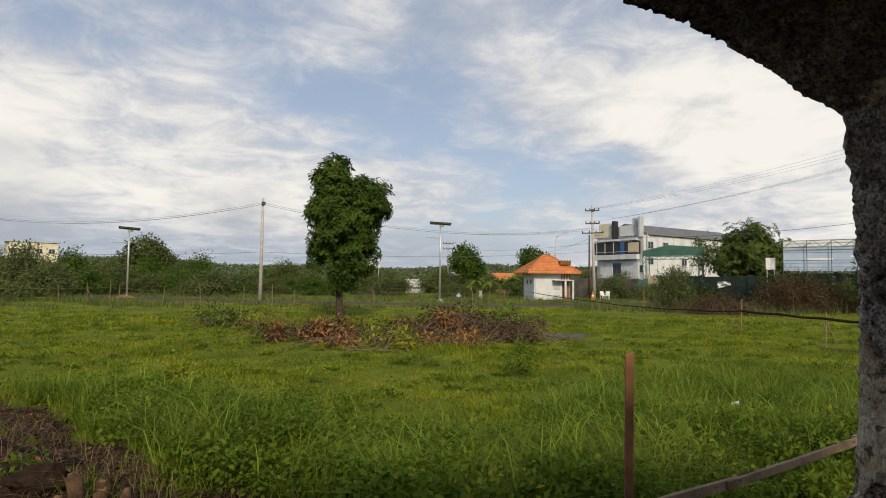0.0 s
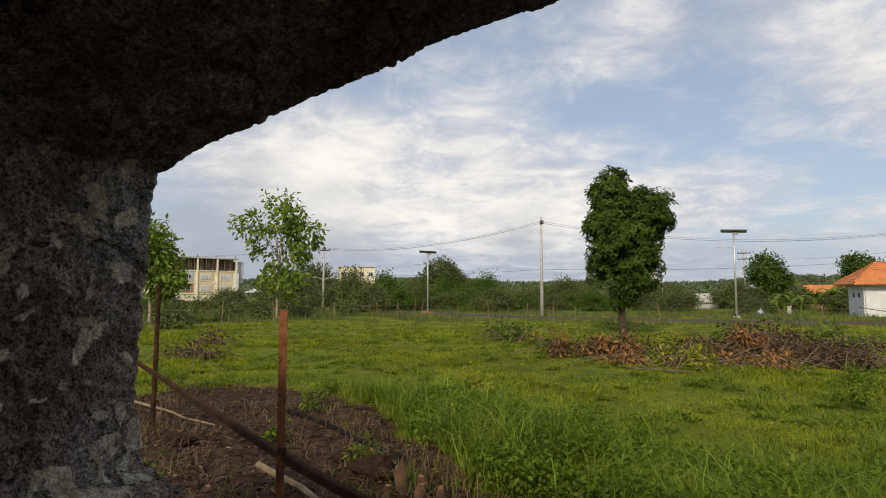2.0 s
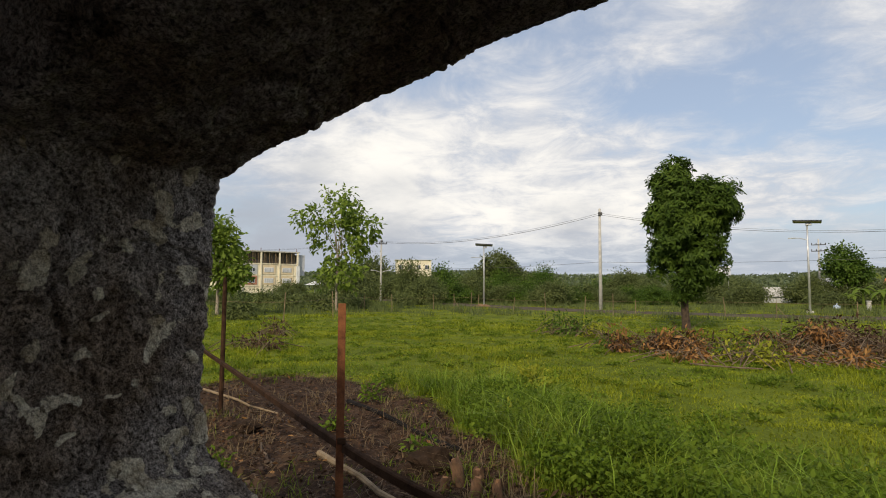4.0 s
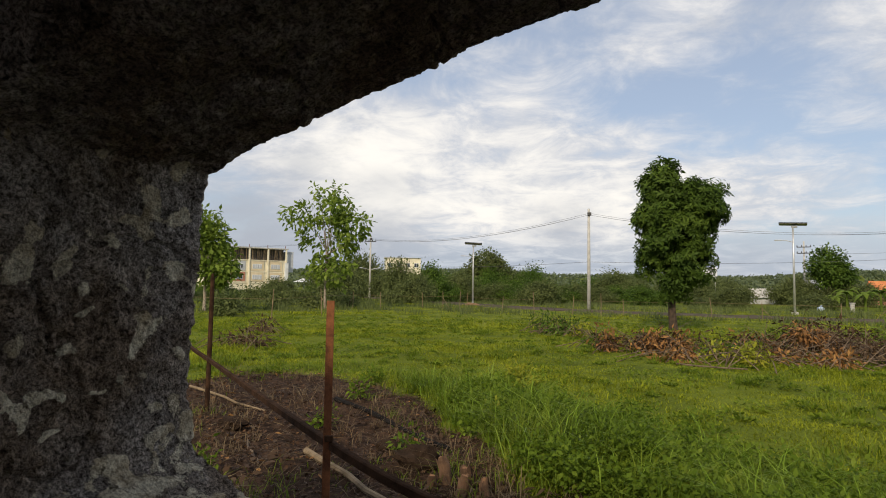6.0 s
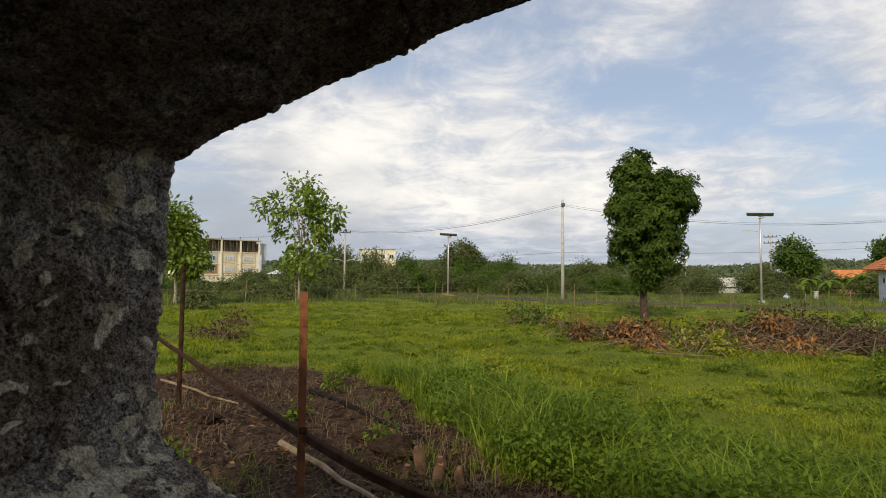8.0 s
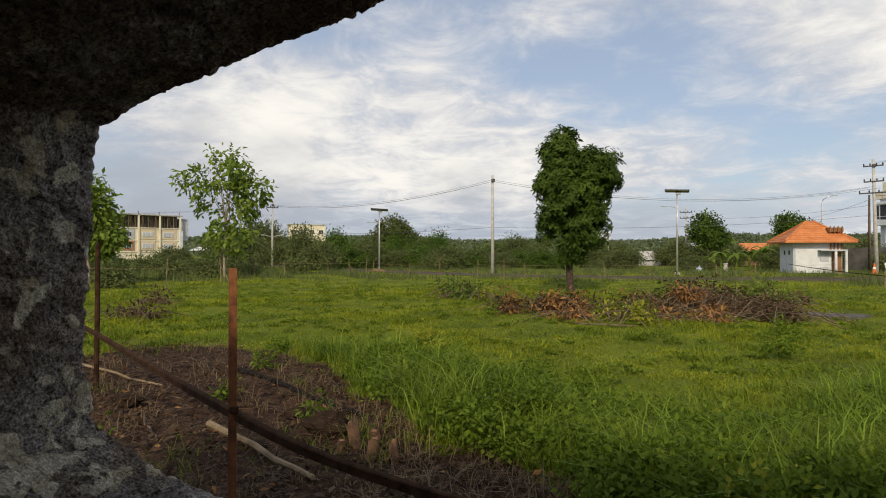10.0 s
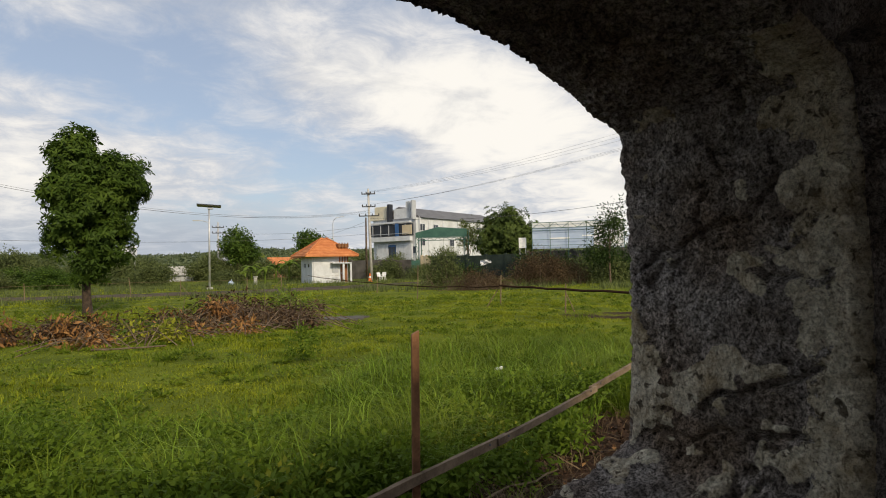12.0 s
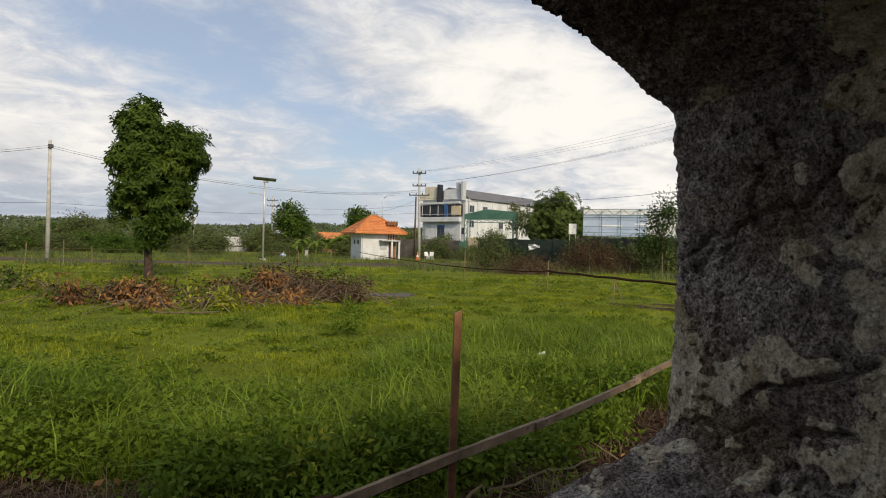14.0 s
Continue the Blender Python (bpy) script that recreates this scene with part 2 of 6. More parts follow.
def masonry_material():
    """Weathered, pitted cement render with lighter plaster left in patches (mesh attribute)."""
    m = bpy.data.materials.new("weathered_cement")
    m.use_nodes = True
    nt = m.node_tree
    nd, ln = nt.nodes.new, nt.links.new
    b = nt.nodes["Principled BSDF"]
    tc = nd("ShaderNodeTexCoord").outputs["Object"]

    def fog(scale, detail, rough=0.6, distort=0.0):
        n = nd("ShaderNodeTexNoise")
        ln(tc, n.inputs["Vector"])
        for k, v in (("Scale", scale), ("Detail", detail), ("Roughness", rough), ("Distortion", distort)):
            n.inputs[k].default_value = v
        return n.outputs[0]

    def ramp(v, p0, c0, p1, c1):
        n = nd("ShaderNodeValToRGB")
        n.color_ramp.elements[0].position, n.color_ramp.elements[0].color = p0, (*c0, 1)
        n.color_ramp.elements[1].position, n.color_ramp.elements[1].color = p1, (*c1, 1)
        ln(v, n.inputs[0])
        return n.outputs[0]

    def mixed(kind, f, a, c):
        n = nd("ShaderNodeMix")
        n.data_type, n.blend_type = "RGBA", kind
        if isinstance(f, float):
            n.inputs[0].default_value = f
        else:
            ln(f, n.inputs[0])
        ln(a, n.inputs[6])
        ln(c, n.inputs[7])
        return n.outputs[2]

    def times(v, k, plus):
        n = nd("ShaderNodeMath")
        n.operation = "MULTIPLY_ADD"
        ln(v, n.inputs[0])
        n.inputs[1].default_value = k
        if isinstance(plus, float):
            n.inputs[2].default_value = plus
        else:
            ln(plus, n.inputs[2])
        return n.outputs[0]

    grit = fog(330.0, 6, 0.78, 0.2)
    pits = fog(150.0, 5, 0.7, 0.3)
    cement = ramp(fog(30.0, 10, 0.72), 0.36, (0.185, 0.165, 0.152), 0.64, (0.46, 0.43, 0.40))
    # lit and shaded sides of the grain put into the colour, on the bump's noise
    cement = mixed("MULTIPLY", 0.85, cement, ramp(grit, 0.42, (0.28, 0.27, 0.26), 0.58, (1.85, 1.83, 1.80)))
    # shade in the pits painted too: darker wherever the bump sinks
    cement = mixed("MULTIPLY", 0.9, cement, ramp(pits, 0.36, (0.20, 0.18, 0.17), 0.44, (1.0, 1.0, 1.0)))
    cement = mixed("MULTIPLY", 1.0, cement, ramp(fog(7.0, 6), 0.38, (0.66, 0.55, 0.45), 0.62, (1.12, 1.12, 1.14)))
    plaster = ramp(fog(55.0, 9, 0.7), 0.34, (0.74, 0.65, 0.49), 0.60, (0.95, 0.89, 0.73))
    plaster = mixed("MULTIPLY", 1.0, plaster, ramp(fog(22.0, 7, 0.65), 0.36, (0.62, 0.55, 0.45), 0.54, (1.0, 1.0, 1.0)))
    # the same painted grain shading, weaker on the plaster
    plaster = mixed("MULTIPLY", 0.8, plaster, ramp(grit, 0.40, (0.45, 0.42, 0.38), 0.54, (1.05, 1.05, 1.05)))
    plaster = mixed("MULTIPLY", 0.9, plaster, ramp(fog(80.0, 4, 0.6, 0.5), 0.35, (0.16, 0.14, 0.12), 0.41, (1.0, 1.0, 1.0)))
    at = nd("ShaderNodeAttribute")
    at.attribute_name = "plaster"
    near = times(fog(80.0, 8, 0.75), 1.5, at.outputs["Fac"])
    left = nd("ShaderNodeMapRange")
    ln(near, left.inputs[0])
    left.inputs[1].default_value, left.inputs[2].default_value = 0.76, 0.82
    ln(mixed("MIX", left.outputs[0], cement, plaster), b.inputs["Base Color"])
    b.inputs["Roughness"].default_value = 0.95
    b.inputs["Specular IOR Level"].default_value = 0.12
    sunk = nd("ShaderNodeMapRange")
    ln(pits, sunk.inputs[0])
    sunk.inputs[1].default_value, sunk.inputs[2].default_value = 0.34, 0.50
    bp = nd("ShaderNodeBump")
    bp.inputs["Strength"].default_value, bp.inputs["Distance"].default_value = 1.0, 0.005
    ln(times(left.outputs[0], 0.55, times(grit, 0.75, times(sunk.outputs[0], 0.8, 0.0))), bp.inputs["Height"])
    ln(bp.outputs[0], b.inputs["Normal"])
    return m


GROUND = ground_material()
MASONRY = masonry_material()
ROOM = material("grimy_plaster", (0.28, 0.26, 0.23), (0.44, 0.41, 0.36), 2.0, 0.95)
BARK = material("brown_bark", (0.06, 0.042, 0.030), (0.22, 0.16, 0.11), 6.0, 0.9, 0.8, fine=6, bump_dist=0.02)
DARK_BARK = material("dark_rough_bark", (0.024, 0.017, 0.012), (0.095, 0.066, 0.046), 7.0, 0.9, 0.9, fine=6, bump_dist=0.02)
PALE_BARK = material("pale_bark", (0.16, 0.13, 0.10), (0.36, 0.31, 0.25), 6.0, 0.9, 0.6)
WOOD = material("weathered_timber", (0.095, 0.070, 0.048), (0.275, 0.208, 0.142), 5.0, 0.9, 0.5, stain=(0.07, 0.05, 0.036), spec=0.1)
STAKE = material("brown_timber", (0.12, 0.055, 0.026), (0.30, 0.15, 0.07), 6.0, 0.8, 0.4, stain=(0.07, 0.035, 0.02))
BAMBOO = material("dry_bamboo", (0.13, 0.092, 0.052), (0.29, 0.215, 0.13), 5.0, 0.75, 0.4, stain=(0.09, 0.06, 0.035))
RUST = material("rusty_steel", (0.085, 0.030, 0.014), (0.25, 0.10, 0.04), 14.0, 0.9, 0.5, 0.1, stain=(0.05, 0.02, 0.012))
DARK_RAIL = material("dark_rusted_rail", (0.016, 0.009, 0.006), (0.066, 0.036, 0.021), 12.0, 0.9, 0.5, 0.0, spec=0.05)
RUBBER = material("black_hose", (0.006, 0.005, 0.005), (0.018, 0.016, 0.015), 10.0, 0.9, 0.2, spec=0.08)
CONCRETE = material("pole_concrete", (0.32, 0.315, 0.30), (0.52, 0.51, 0.485), 3.0, 0.85, 0.3)
GALV = material("galvanised_steel", (0.45, 0.46, 0.47), (0.68, 0.68, 0.68), 4.0, 0.45, 0.1, 0.6)
DARK_STEEL = material("dark_fittings", (0.03, 0.03, 0.032), (0.10, 0.10, 0.10), 5.0, 0.6, 0.2, 0.3)
PANEL = material("solar_panel", (0.012, 0.016, 0.030), (0.03, 0.04, 0.07), 3.0, 0.25, 0.0, spec=0.5)
PANEL_BACK = material("panel_backing", (0.20, 0.19, 0.165), (0.32, 0.31, 0.27), 3.0, 0.6)
WIRE = material("cable", (0.06, 0.06, 0.065), (0.12, 0.12, 0.125), 5.0, 0.6)
WHITE_WALL = material("white_paint", (0.50, 0.52, 0.55), (0.72, 0.745, 0.78), 0.8, 0.8, 0.1, stain=(0.48, 0.49, 0.50))
GREY_WALL = material("grey_paint", (0.38, 0.40, 0.44), (0.52, 0.54, 0.58), 0.8, 0.8, 0.1, stain=(0.30, 0.31, 0.33))
CREAM_WALL = material("cream_paint", (0.60, 0.55, 0.42), (0.78, 0.73, 0.58), 0.6, 0.85, 0.1, stain=(0.46, 0.42, 0.33))
TAN_WALL = material("tan_paint", (0.52, 0.43, 0.29), (0.66, 0.56, 0.40), 0.5, 0.85, 0.1)
BRICK_RED = material("red_brick_paint", (0.30, 0.13, 0.09), (0.44, 0.22, 0.15), 1.5, 0.85, 0.2)
BLOCK_WALL = material("grey_blockwork", (0.055, 0.050, 0.046), (0.135, 0.126, 0.115), 0.9, 0.95, 0.4, stain=(0.035, 0.032, 0.028))
TERRACOTTA = material("orange_roof_tile", (0.42, 0.135, 0.045), (0.64, 0.26, 0.095), 1.4, 0.75, 0.3, stain=(0.32, 0.10, 0.04))
SLATE = material("dark_roof_sheet", (0.10, 0.10, 0.105), (0.17, 0.17, 0.18), 0.7, 0.6, 0.1)
GLASS = material("dark_window_glass", (0.02, 0.025, 0.035), (0.05, 0.06, 0.08), 0.8, 0.12, 0.0, spec=0.6)
NAVY = material("dark_glazing", (0.018, 0.020, 0.026), (0.045, 0.050, 0.062), 0.8, 0.35, 0.1)
BLUE = material("blue_cladding", (0.03, 0.09, 0.24), (0.06, 0.15, 0.36), 0.8, 0.5, 0.1)
GREEN_STEEL = material("green_painted_steel", (0.025, 0.085, 0.068), (0.06, 0.145, 0.112), 0.8, 0.6, 0.1)
DARK_NET = material("dark_green_netting", (0.012, 0.022, 0.018), (0.035, 0.05, 0.042), 1.5, 0.9, 0.3)
POSTER = material("pale_blue_poster", (0.38, 0.48, 0.66), (0.54, 0.63, 0.78), 0.35, 0.6, 0.0)
POSTER_LIGHT = material("poster_lettering", (0.75, 0.78, 0.80), (0.90, 0.90, 0.90), 1.0, 0.6, 0.0)
BROWN_TRIM = material("brown_lattice", (0.16, 0.07, 0.03), (0.30, 0.14, 0.06), 3.0, 0.7)
ROAD = material("dusty_road", (0.055, 0.044, 0.033), (0.12, 0.098, 0.075), 0.8, 0.98, 0.5, spec=0.05, stain=(0.05, 0.055, 0.025))
PLASTIC = material("white_plastic", (0.70, 0.71, 0.72), (0.85, 0.85, 0.86), 5.0, 0.4, 0.1)
ORANGE = material("orange_cone", (0.65, 0.13, 0.03), (0.85, 0.22, 0.05), 5.0, 0.5, 0.1)
STUMP_BARK = material("stump_bark", (0.055, 0.032, 0.020), (0.20, 0.115, 0.065), 9.0, 0.9, 0.7, fine=5.0, bump_dist=0.01)
STONE = material("dark_field_stone", (0.014, 0.009, 0.006), (0.056, 0.036, 0.024), 8.0, 0.95, 0.9, fine=6.0, bump_dist=0.03, spec=0.05)
EARTH = material("dug_earth", (0.13, 0.075, 0.042), (0.27, 0.165, 0.095), 3.0, 0.95, 0.6)
CUT_WOOD = material("weathered_cut_wood", (0.15, 0.075, 0.038), (0.33, 0.18, 0.09), 18.0, 0.85, 0.4)
LEAF_DARK = leafy("dark_leaves", [(0.024, 0.050, 0.009), (0.070, 0.125, 0.018), (0.18, 0.27, 0.04)])
LEAF_CROWN = leafy("field_tree_leaves", [(0.022, 0.044, 0.008), (0.062, 0.108, 0.016), (0.155, 0.225, 0.034)], speckle=0.3)
HUMMOCK = leafy("cushion_weed_leaves", [(0.060, 0.098, 0.010), (0.13, 0.185, 0.016), (0.25, 0.31, 0.03)], 0.4)
LEAF_MANGO = leafy("mango_leaves", [(0.045, 0.074, 0.020), (0.098, 0.140, 0.034), (0.18, 0.235, 0.058)], speckle=0.25)
LEAF_DEEP = leafy("deep_green_leaves", [(0.014, 0.028, 0.008), (0.036, 0.064, 0.015), (0.085, 0.125, 0.028)])
LEAF_LIGHT = leafy("light_leaves", [(0.09, 0.145, 0.020), (0.17, 0.245, 0.038), (0.29, 0.37, 0.07)], 0.45)
LEAF_FAR = leafy("scrub_leaves", [(0.070, 0.092, 0.036), (0.118, 0.146, 0.050), (0.180, 0.208, 0.070)])
# far leaves greyed and paled: distance haze mixed into the base colour
LEAF_HAZE = leafy("hazed_wood_leaves", [(0.070, 0.095, 0.055), (0.10, 0.13, 0.07), (0.14, 0.16, 0.08)], 0.2)
LEAF_ORANGE = leafy("withered_orange_leaves", [(0.085, 0.046, 0.022), (0.29, 0.145, 0.052), (0.52, 0.30, 0.105)], 0.3)
LEAF_RUSSET = leafy("withered_russet_leaves", [(0.045, 0.030, 0.018), (0.095, 0.062, 0.034), (0.155, 0.115, 0.058)], 0.25)
LEAF_BROWN = leafy("withered_brown_leaves", [(0.026, 0.018, 0.012), (0.075, 0.045, 0.027), (0.15, 0.10, 0.05)], 0.2)
LEAF_YELLOW = leafy("yellow_green_leaves", [(0.14, 0.18, 0.02), (0.28, 0.30, 0.03), (0.42, 0.38, 0.04)], 0.4)
WEED_LEAF = leafy("weed_leaves", [(0.055, 0.098, 0.010), (0.125, 0.192, 0.018), (0.24, 0.310, 0.036)], 0.45)
TURF = leafy("turf_blades", [(0.092, 0.117, 0.007), (0.226, 0.266, 0.014), (0.400, 0.420, 0.030)], 0.4)
TALL_GRASS = leafy("tall_grass_blades", [(0.055, 0.094, 0.008), (0.130, 0.188, 0.014), (0.275, 0.325, 0.040)], 0.4)
TALL_TIPS = leafy("long_grass_blades", [(0.10, 0.18, 0.016), (0.20, 0.31, 0.03), (0.34, 0.45, 0.08)], 0.4, 0.4)
LITTER = leafy("leaf_litter", [(0.018, 0.010, 0.007), (0.062, 0.034, 0.019), (0.175, 0.095, 0.048)], 0.15)
STRAW = leafy("dry_straw", [(0.07, 0.045, 0.025), (0.15, 0.105, 0.06), (0.27, 0.21, 0.12)], 0.2)

# ---- building helpers ----
def thing(name, label, category, m=None, group="", kind=""):
    ob = new(name)
    ob.empty_display_size = 0.2
    if m is not None:
        ob.matrix_world = m
    return tagged(ob, label, category, group, kind)


def finish(name, bm, mat, smooth=False):
    me = bpy.data.meshes.new(name)
    bmesh.ops.recalc_face_normals(bm, faces=bm.faces)
    bm.to_mesh(me)
    bm.free()
    me.materials.append(mat)
    if smooth:
        me.polygons.foreach_set("use_smooth", [True] * len(me.polygons))
    return me


def part(name, bm, mat, parent=None, label="", smooth=False):
    me = bm if isinstance(bm, bpy.types.Mesh) else finish(name, bm, mat, smooth)
    ob = new(name, me)
    ob.parent = parent
    return tagged(ob, label)


def box(bm, size, at, rz=0.0, bevel=0.0, tilt=(0, 0)):
    """A box standing on its base point, edges eased."""
    m = pose(*at, tilt[0], tilt[1], rz) @ Matrix.Translation((0, 0, size[2] / 2)) @ Matrix.Diagonal((*size, 1))
    vs = bmesh.ops.create_cube(bm, size=1.0, matrix=m)["verts"]
    if bevel:
        es = {e for v in vs for e in v.link_edges}
        bmesh.ops.bevel(bm, geom=list(es), offset=bevel, segments=1, affect="EDGES")
    return vs


def tube(bm, pts, radii, seg=8, caps=True):
    """A tapered tube along points."""
    pts = [Vector(p) for p in pts]
    rings = []
    for i, p in enumerate(pts):
        d = (pts[min(i + 1, len(pts) - 1)] - pts[max(i - 1, 0)]).normalized()
        side = d.cross(Vector((0, 0, 1)) if abs(d.z) < 0.9 else Vector((1, 0, 0))).normalized()
        up = side.cross(d)
        r = radii[i] if isinstance(radii, (list, tuple)) else radii
        rings.append([bm.verts.new(p + r * (math.cos(a) * side + math.sin(a) * up)) for a in (2 * math.pi * k / seg for k in range(seg))])
    for a, b in zip(rings, rings[1:]):
        for k in range(seg):
            bm.faces.new((a[k], a[(k + 1) % seg], b[(k + 1) % seg], b[k]))
    if caps:
        bm.faces.new(rings[0][::-1])
        bm.faces.new(rings[-1])


def tube_bm(pts, radii, seg=8):
    bm = bmesh.new()
    tube(bm, pts, radii, seg)
    return bm


def box_bm(size, at=(0, 0, 0), rz=0.0, bevel=0.0, tilt=(0, 0)):
    bm = bmesh.new()
    box(bm, size, at, rz, bevel, tilt)
    return bm


def array_mesh(name, verts, faces, mat, smooth=False):
    """A mesh from arrays: verts (n, 3), faces a list of (m, k) index arrays."""
    me = bpy.data.meshes.new(name)
    loops = np.concatenate([f.ravel() for f in faces]).astype(np.int32)
    sizes = np.concatenate([np.full(len(f), f.shape[1]) for f in faces]).astype(np.int32)
    me.vertices.add(len(verts))
    me.vertices.foreach_set("co", np.asarray(verts, dtype=np.float32).ravel())
    me.loops.add(len(loops))
    me.loops.foreach_set("vertex_index", loops)
    me.polygons.add(len(sizes))
    me.polygons.foreach_set("loop_start", np.concatenate([[0], np.cumsum(sizes)[:-1]]).astype(np.int32))
    me.polygons.foreach_set("loop_total", sizes)
    me.update(calc_edges=True)
    me.materials.append(mat)
    if smooth:
        me.polygons.foreach_set("use_smooth", np.ones(len(sizes), dtype=bool))
    return me


def spread(az, r):
    """A place on the plan: heading counted to the left of ahead, and distance."""
    return -math.sin(radians(az)) * r, math.cos(radians(az)) * r


def rise(x, y):
    """Height of the ground."""
    r = np.hypot(x, y)
    near = np.clip(1 - r / 70.0, 0, 1)
    z = near * (0.035 * np.sin(0.9 * x + 0.4) * np.cos(0.75 * y) + 0.030 * np.sin(1.7 * x + 0.6 * np.sin(1.1 * y)) * np.sin(1.5 * y + 0.8 * np.sin(0.7 * x)) + 0.022 * np.sin(2.3 * x + 1.1 * y) + 0.016 * np.sin(3.1 * y - 1.7 * x))
    hill = np.clip((r - 380) / 520, 0, 1)
    return z + hill * hill * (3 - 2 * hill) * (22 + 3 * np.sin(np.arctan2(x, y) * 9.0) + 2 * np.sin(np.arctan2(x, y) * 23.0))


def rz_at(x, y):
    return float(rise(np.float64(x), np.float64(y)))


BARE_X = [-40, -12, -9.6, -8.9, -7.5, -4.7, -2.9, -2.2, -1.0, 0.5, 1.7, 2.6, 4.0, 6.0, 12, 40]
BARE_Y = [2.0, 4.5, 6.2, 8.2, 8.7, 7.3, 5.7, 4.95, 4.25, 3.6, 4.1, 4.7, 5.2, 5.4, 4.5, 2.0]


def bare(x, y):
    """1 on bare soil, 0 on grass."""
    edge = np.interp(x, BARE_X, BARE_Y) + 0.18 * np.sin(3.7 * x) + 0.1 * np.sin(9 * x + 2 * y)
    a = np.clip((edge - y) / 0.7 + 0.5, 0, 1)
    b = np.clip(1.6 - 1.0 * np.hypot((x - 11.6) / 1.8, (y - 15.4) / 1.4), 0, 1) * (0.70 + 0.3 * np.sin(2.9 * x + 1.3 * y))
    return np.maximum(a, b)


def foliage(rng, lobes, clumps, per, length, width, spreading=0.34, droop=0.35, shell=0.55):
    """Leaves in clumps over ellipsoids (cx, cy, cz, rx, ry, rz, weight): verts and quads."""
    lob = np.array(lobes, dtype=float)
    pick = rng.choice(len(lob), clumps, p=lob[:, 6] / lob[:, 6].sum())
    d = rng.normal(size=(clumps, 3))
    d /= np.linalg.norm(d, axis=1)[:, None]
    rad = shell + (1 - shell) * rng.random(clumps) ** 0.6
    rad *= 1 + 0.10 * np.clip(rng.normal(size=clumps), -1.5, 1.5)
    centre = lob[pick, :3] + d * lob[pick, 3:6] * rad[:, None]
    c = np.repeat(centre, per, 0)
    out = np.repeat(d, per, 0)
    n = len(c)
    o = np.clip(rng.normal(size=(n, 3)), -1.7, 1.7) * spreading * np.repeat(0.6 + 0.8 * rng.random(clumps), per)[:, None]
    p = c + o
    axis = rng.normal(size=(n, 3)) * 0.7 + out * 0.7 + o / (np.linalg.norm(o, axis=1)[:, None] + 1e-6) * 0.6
    axis[:, 2] -= droop
    axis /= np.linalg.norm(axis, axis=1)[:, None]
    side = np.cross(axis, rng.normal(size=(n, 3)) * 0.55 + out * 0.9 + o / spreading * 0.35 + np.array([0, 0, 0.7]))
    side /= np.linalg.norm(side, axis=1)[:, None] + 1e-6
    nrm = np.cross(side, axis)
    s = (0.65 + 0.7 * rng.random(n))[:, None]
    v = np.empty((n, 4, 3))
    v[:, 0] = p
    v[:, 1] = p + axis * length * s * 0.45 + side * width * s * 0.5 + nrm * width * 0.15 * s
    v[:, 2] = p + axis * length * s - nrm * length * 0.12 * s
    v[:, 3] = p + axis * length * s * 0.45 - side * width * s * 0.5 + nrm * width * 0.15 * s
    return v.reshape(-1, 3), np.arange(n * 4).reshape(-1, 4), centre


def rosettes(rng, lobes, clumps, per, length, width, spreading=0.3, shell=0.5, rough=0.16):
    """Leaves that stand in whorls at the twig ends, the whorls in clumps: verts, quads and clump centres."""
    lob = np.array(lobes, dtype=float)
    pick = rng.choice(len(lob), clumps, p=lob[:, 6] / lob[:, 6].sum())
    d = rng.normal(size=(clumps, 3))
    d /= np.linalg.norm(d, axis=1)[:, None]
    rad = (shell + (1 - shell) * rng.random(clumps) ** 0.6) * (1 + rough * np.clip(rng.normal(size=clumps), -1.3, 1.8))
    centre = lob[pick, :3] + d * lob[pick, 3:6] * rad[:, None]
    w, m = 9, clumps * per
    o = np.clip(rng.normal(size=(m, 3)), -1.6, 1.6) * spreading
    at = np.repeat(centre, per, 0) + o
    ax = np.repeat(d, per, 0) * 0.8 + o / spreading * 0.45 + np.array([0, 0, 0.45]) + rng.normal(size=(m, 3)) * 0.25
    ax /= np.linalg.norm(ax, axis=1)[:, None]
    s1 = np.cross(ax, rng.normal(size=(m, 3)))
    s1 /= np.linalg.norm(s1, axis=1)[:, None]
    s2 = np.cross(ax, s1)
    n = m * w
    t = np.tile(np.arange(w) * 2 * np.pi / w, m) + rng.normal(size=n) * 0.3
    up = 0.15 + 0.55 * rng.random(n)[:, None]
    A = np.repeat(ax, w, 0)
    axis = np.repeat(s1, w, 0) * np.cos(t)[:, None] + np.repeat(s2, w, 0) * np.sin(t)[:, None] + A * up
    axis[:, 2] -= 0.25 * rng.random(n)
    axis /= np.linalg.norm(axis, axis=1)[:, None]
    side = np.cross(axis, A + rng.normal(size=(n, 3)) * 0.15)
    side /= np.linalg.norm(side, axis=1)[:, None] + 1e-6
    nrm = np.cross(side, axis)
    s = (0.7 + 0.6 * rng.random(n))[:, None]
    p = np.repeat(at, w, 0) + A * 0.05 * rng.normal(size=n)[:, None]
    v = np.empty((n, 4, 3))
    v[:, 0] = p
    v[:, 1] = p + axis * length * s * 0.55 + side * width * s * 0.5 + nrm * width * 0.12 * s
    v[:, 2] = p + axis * length * s - nrm * length * 0.16 * s
    v[:, 3] = p + axis * length * s * 0.55 - side * width * s * 0.5 + nrm * width * 0.12 * s
    return v.reshape(-1, 3), np.arange(n * 4).reshape(-1, 4), centre


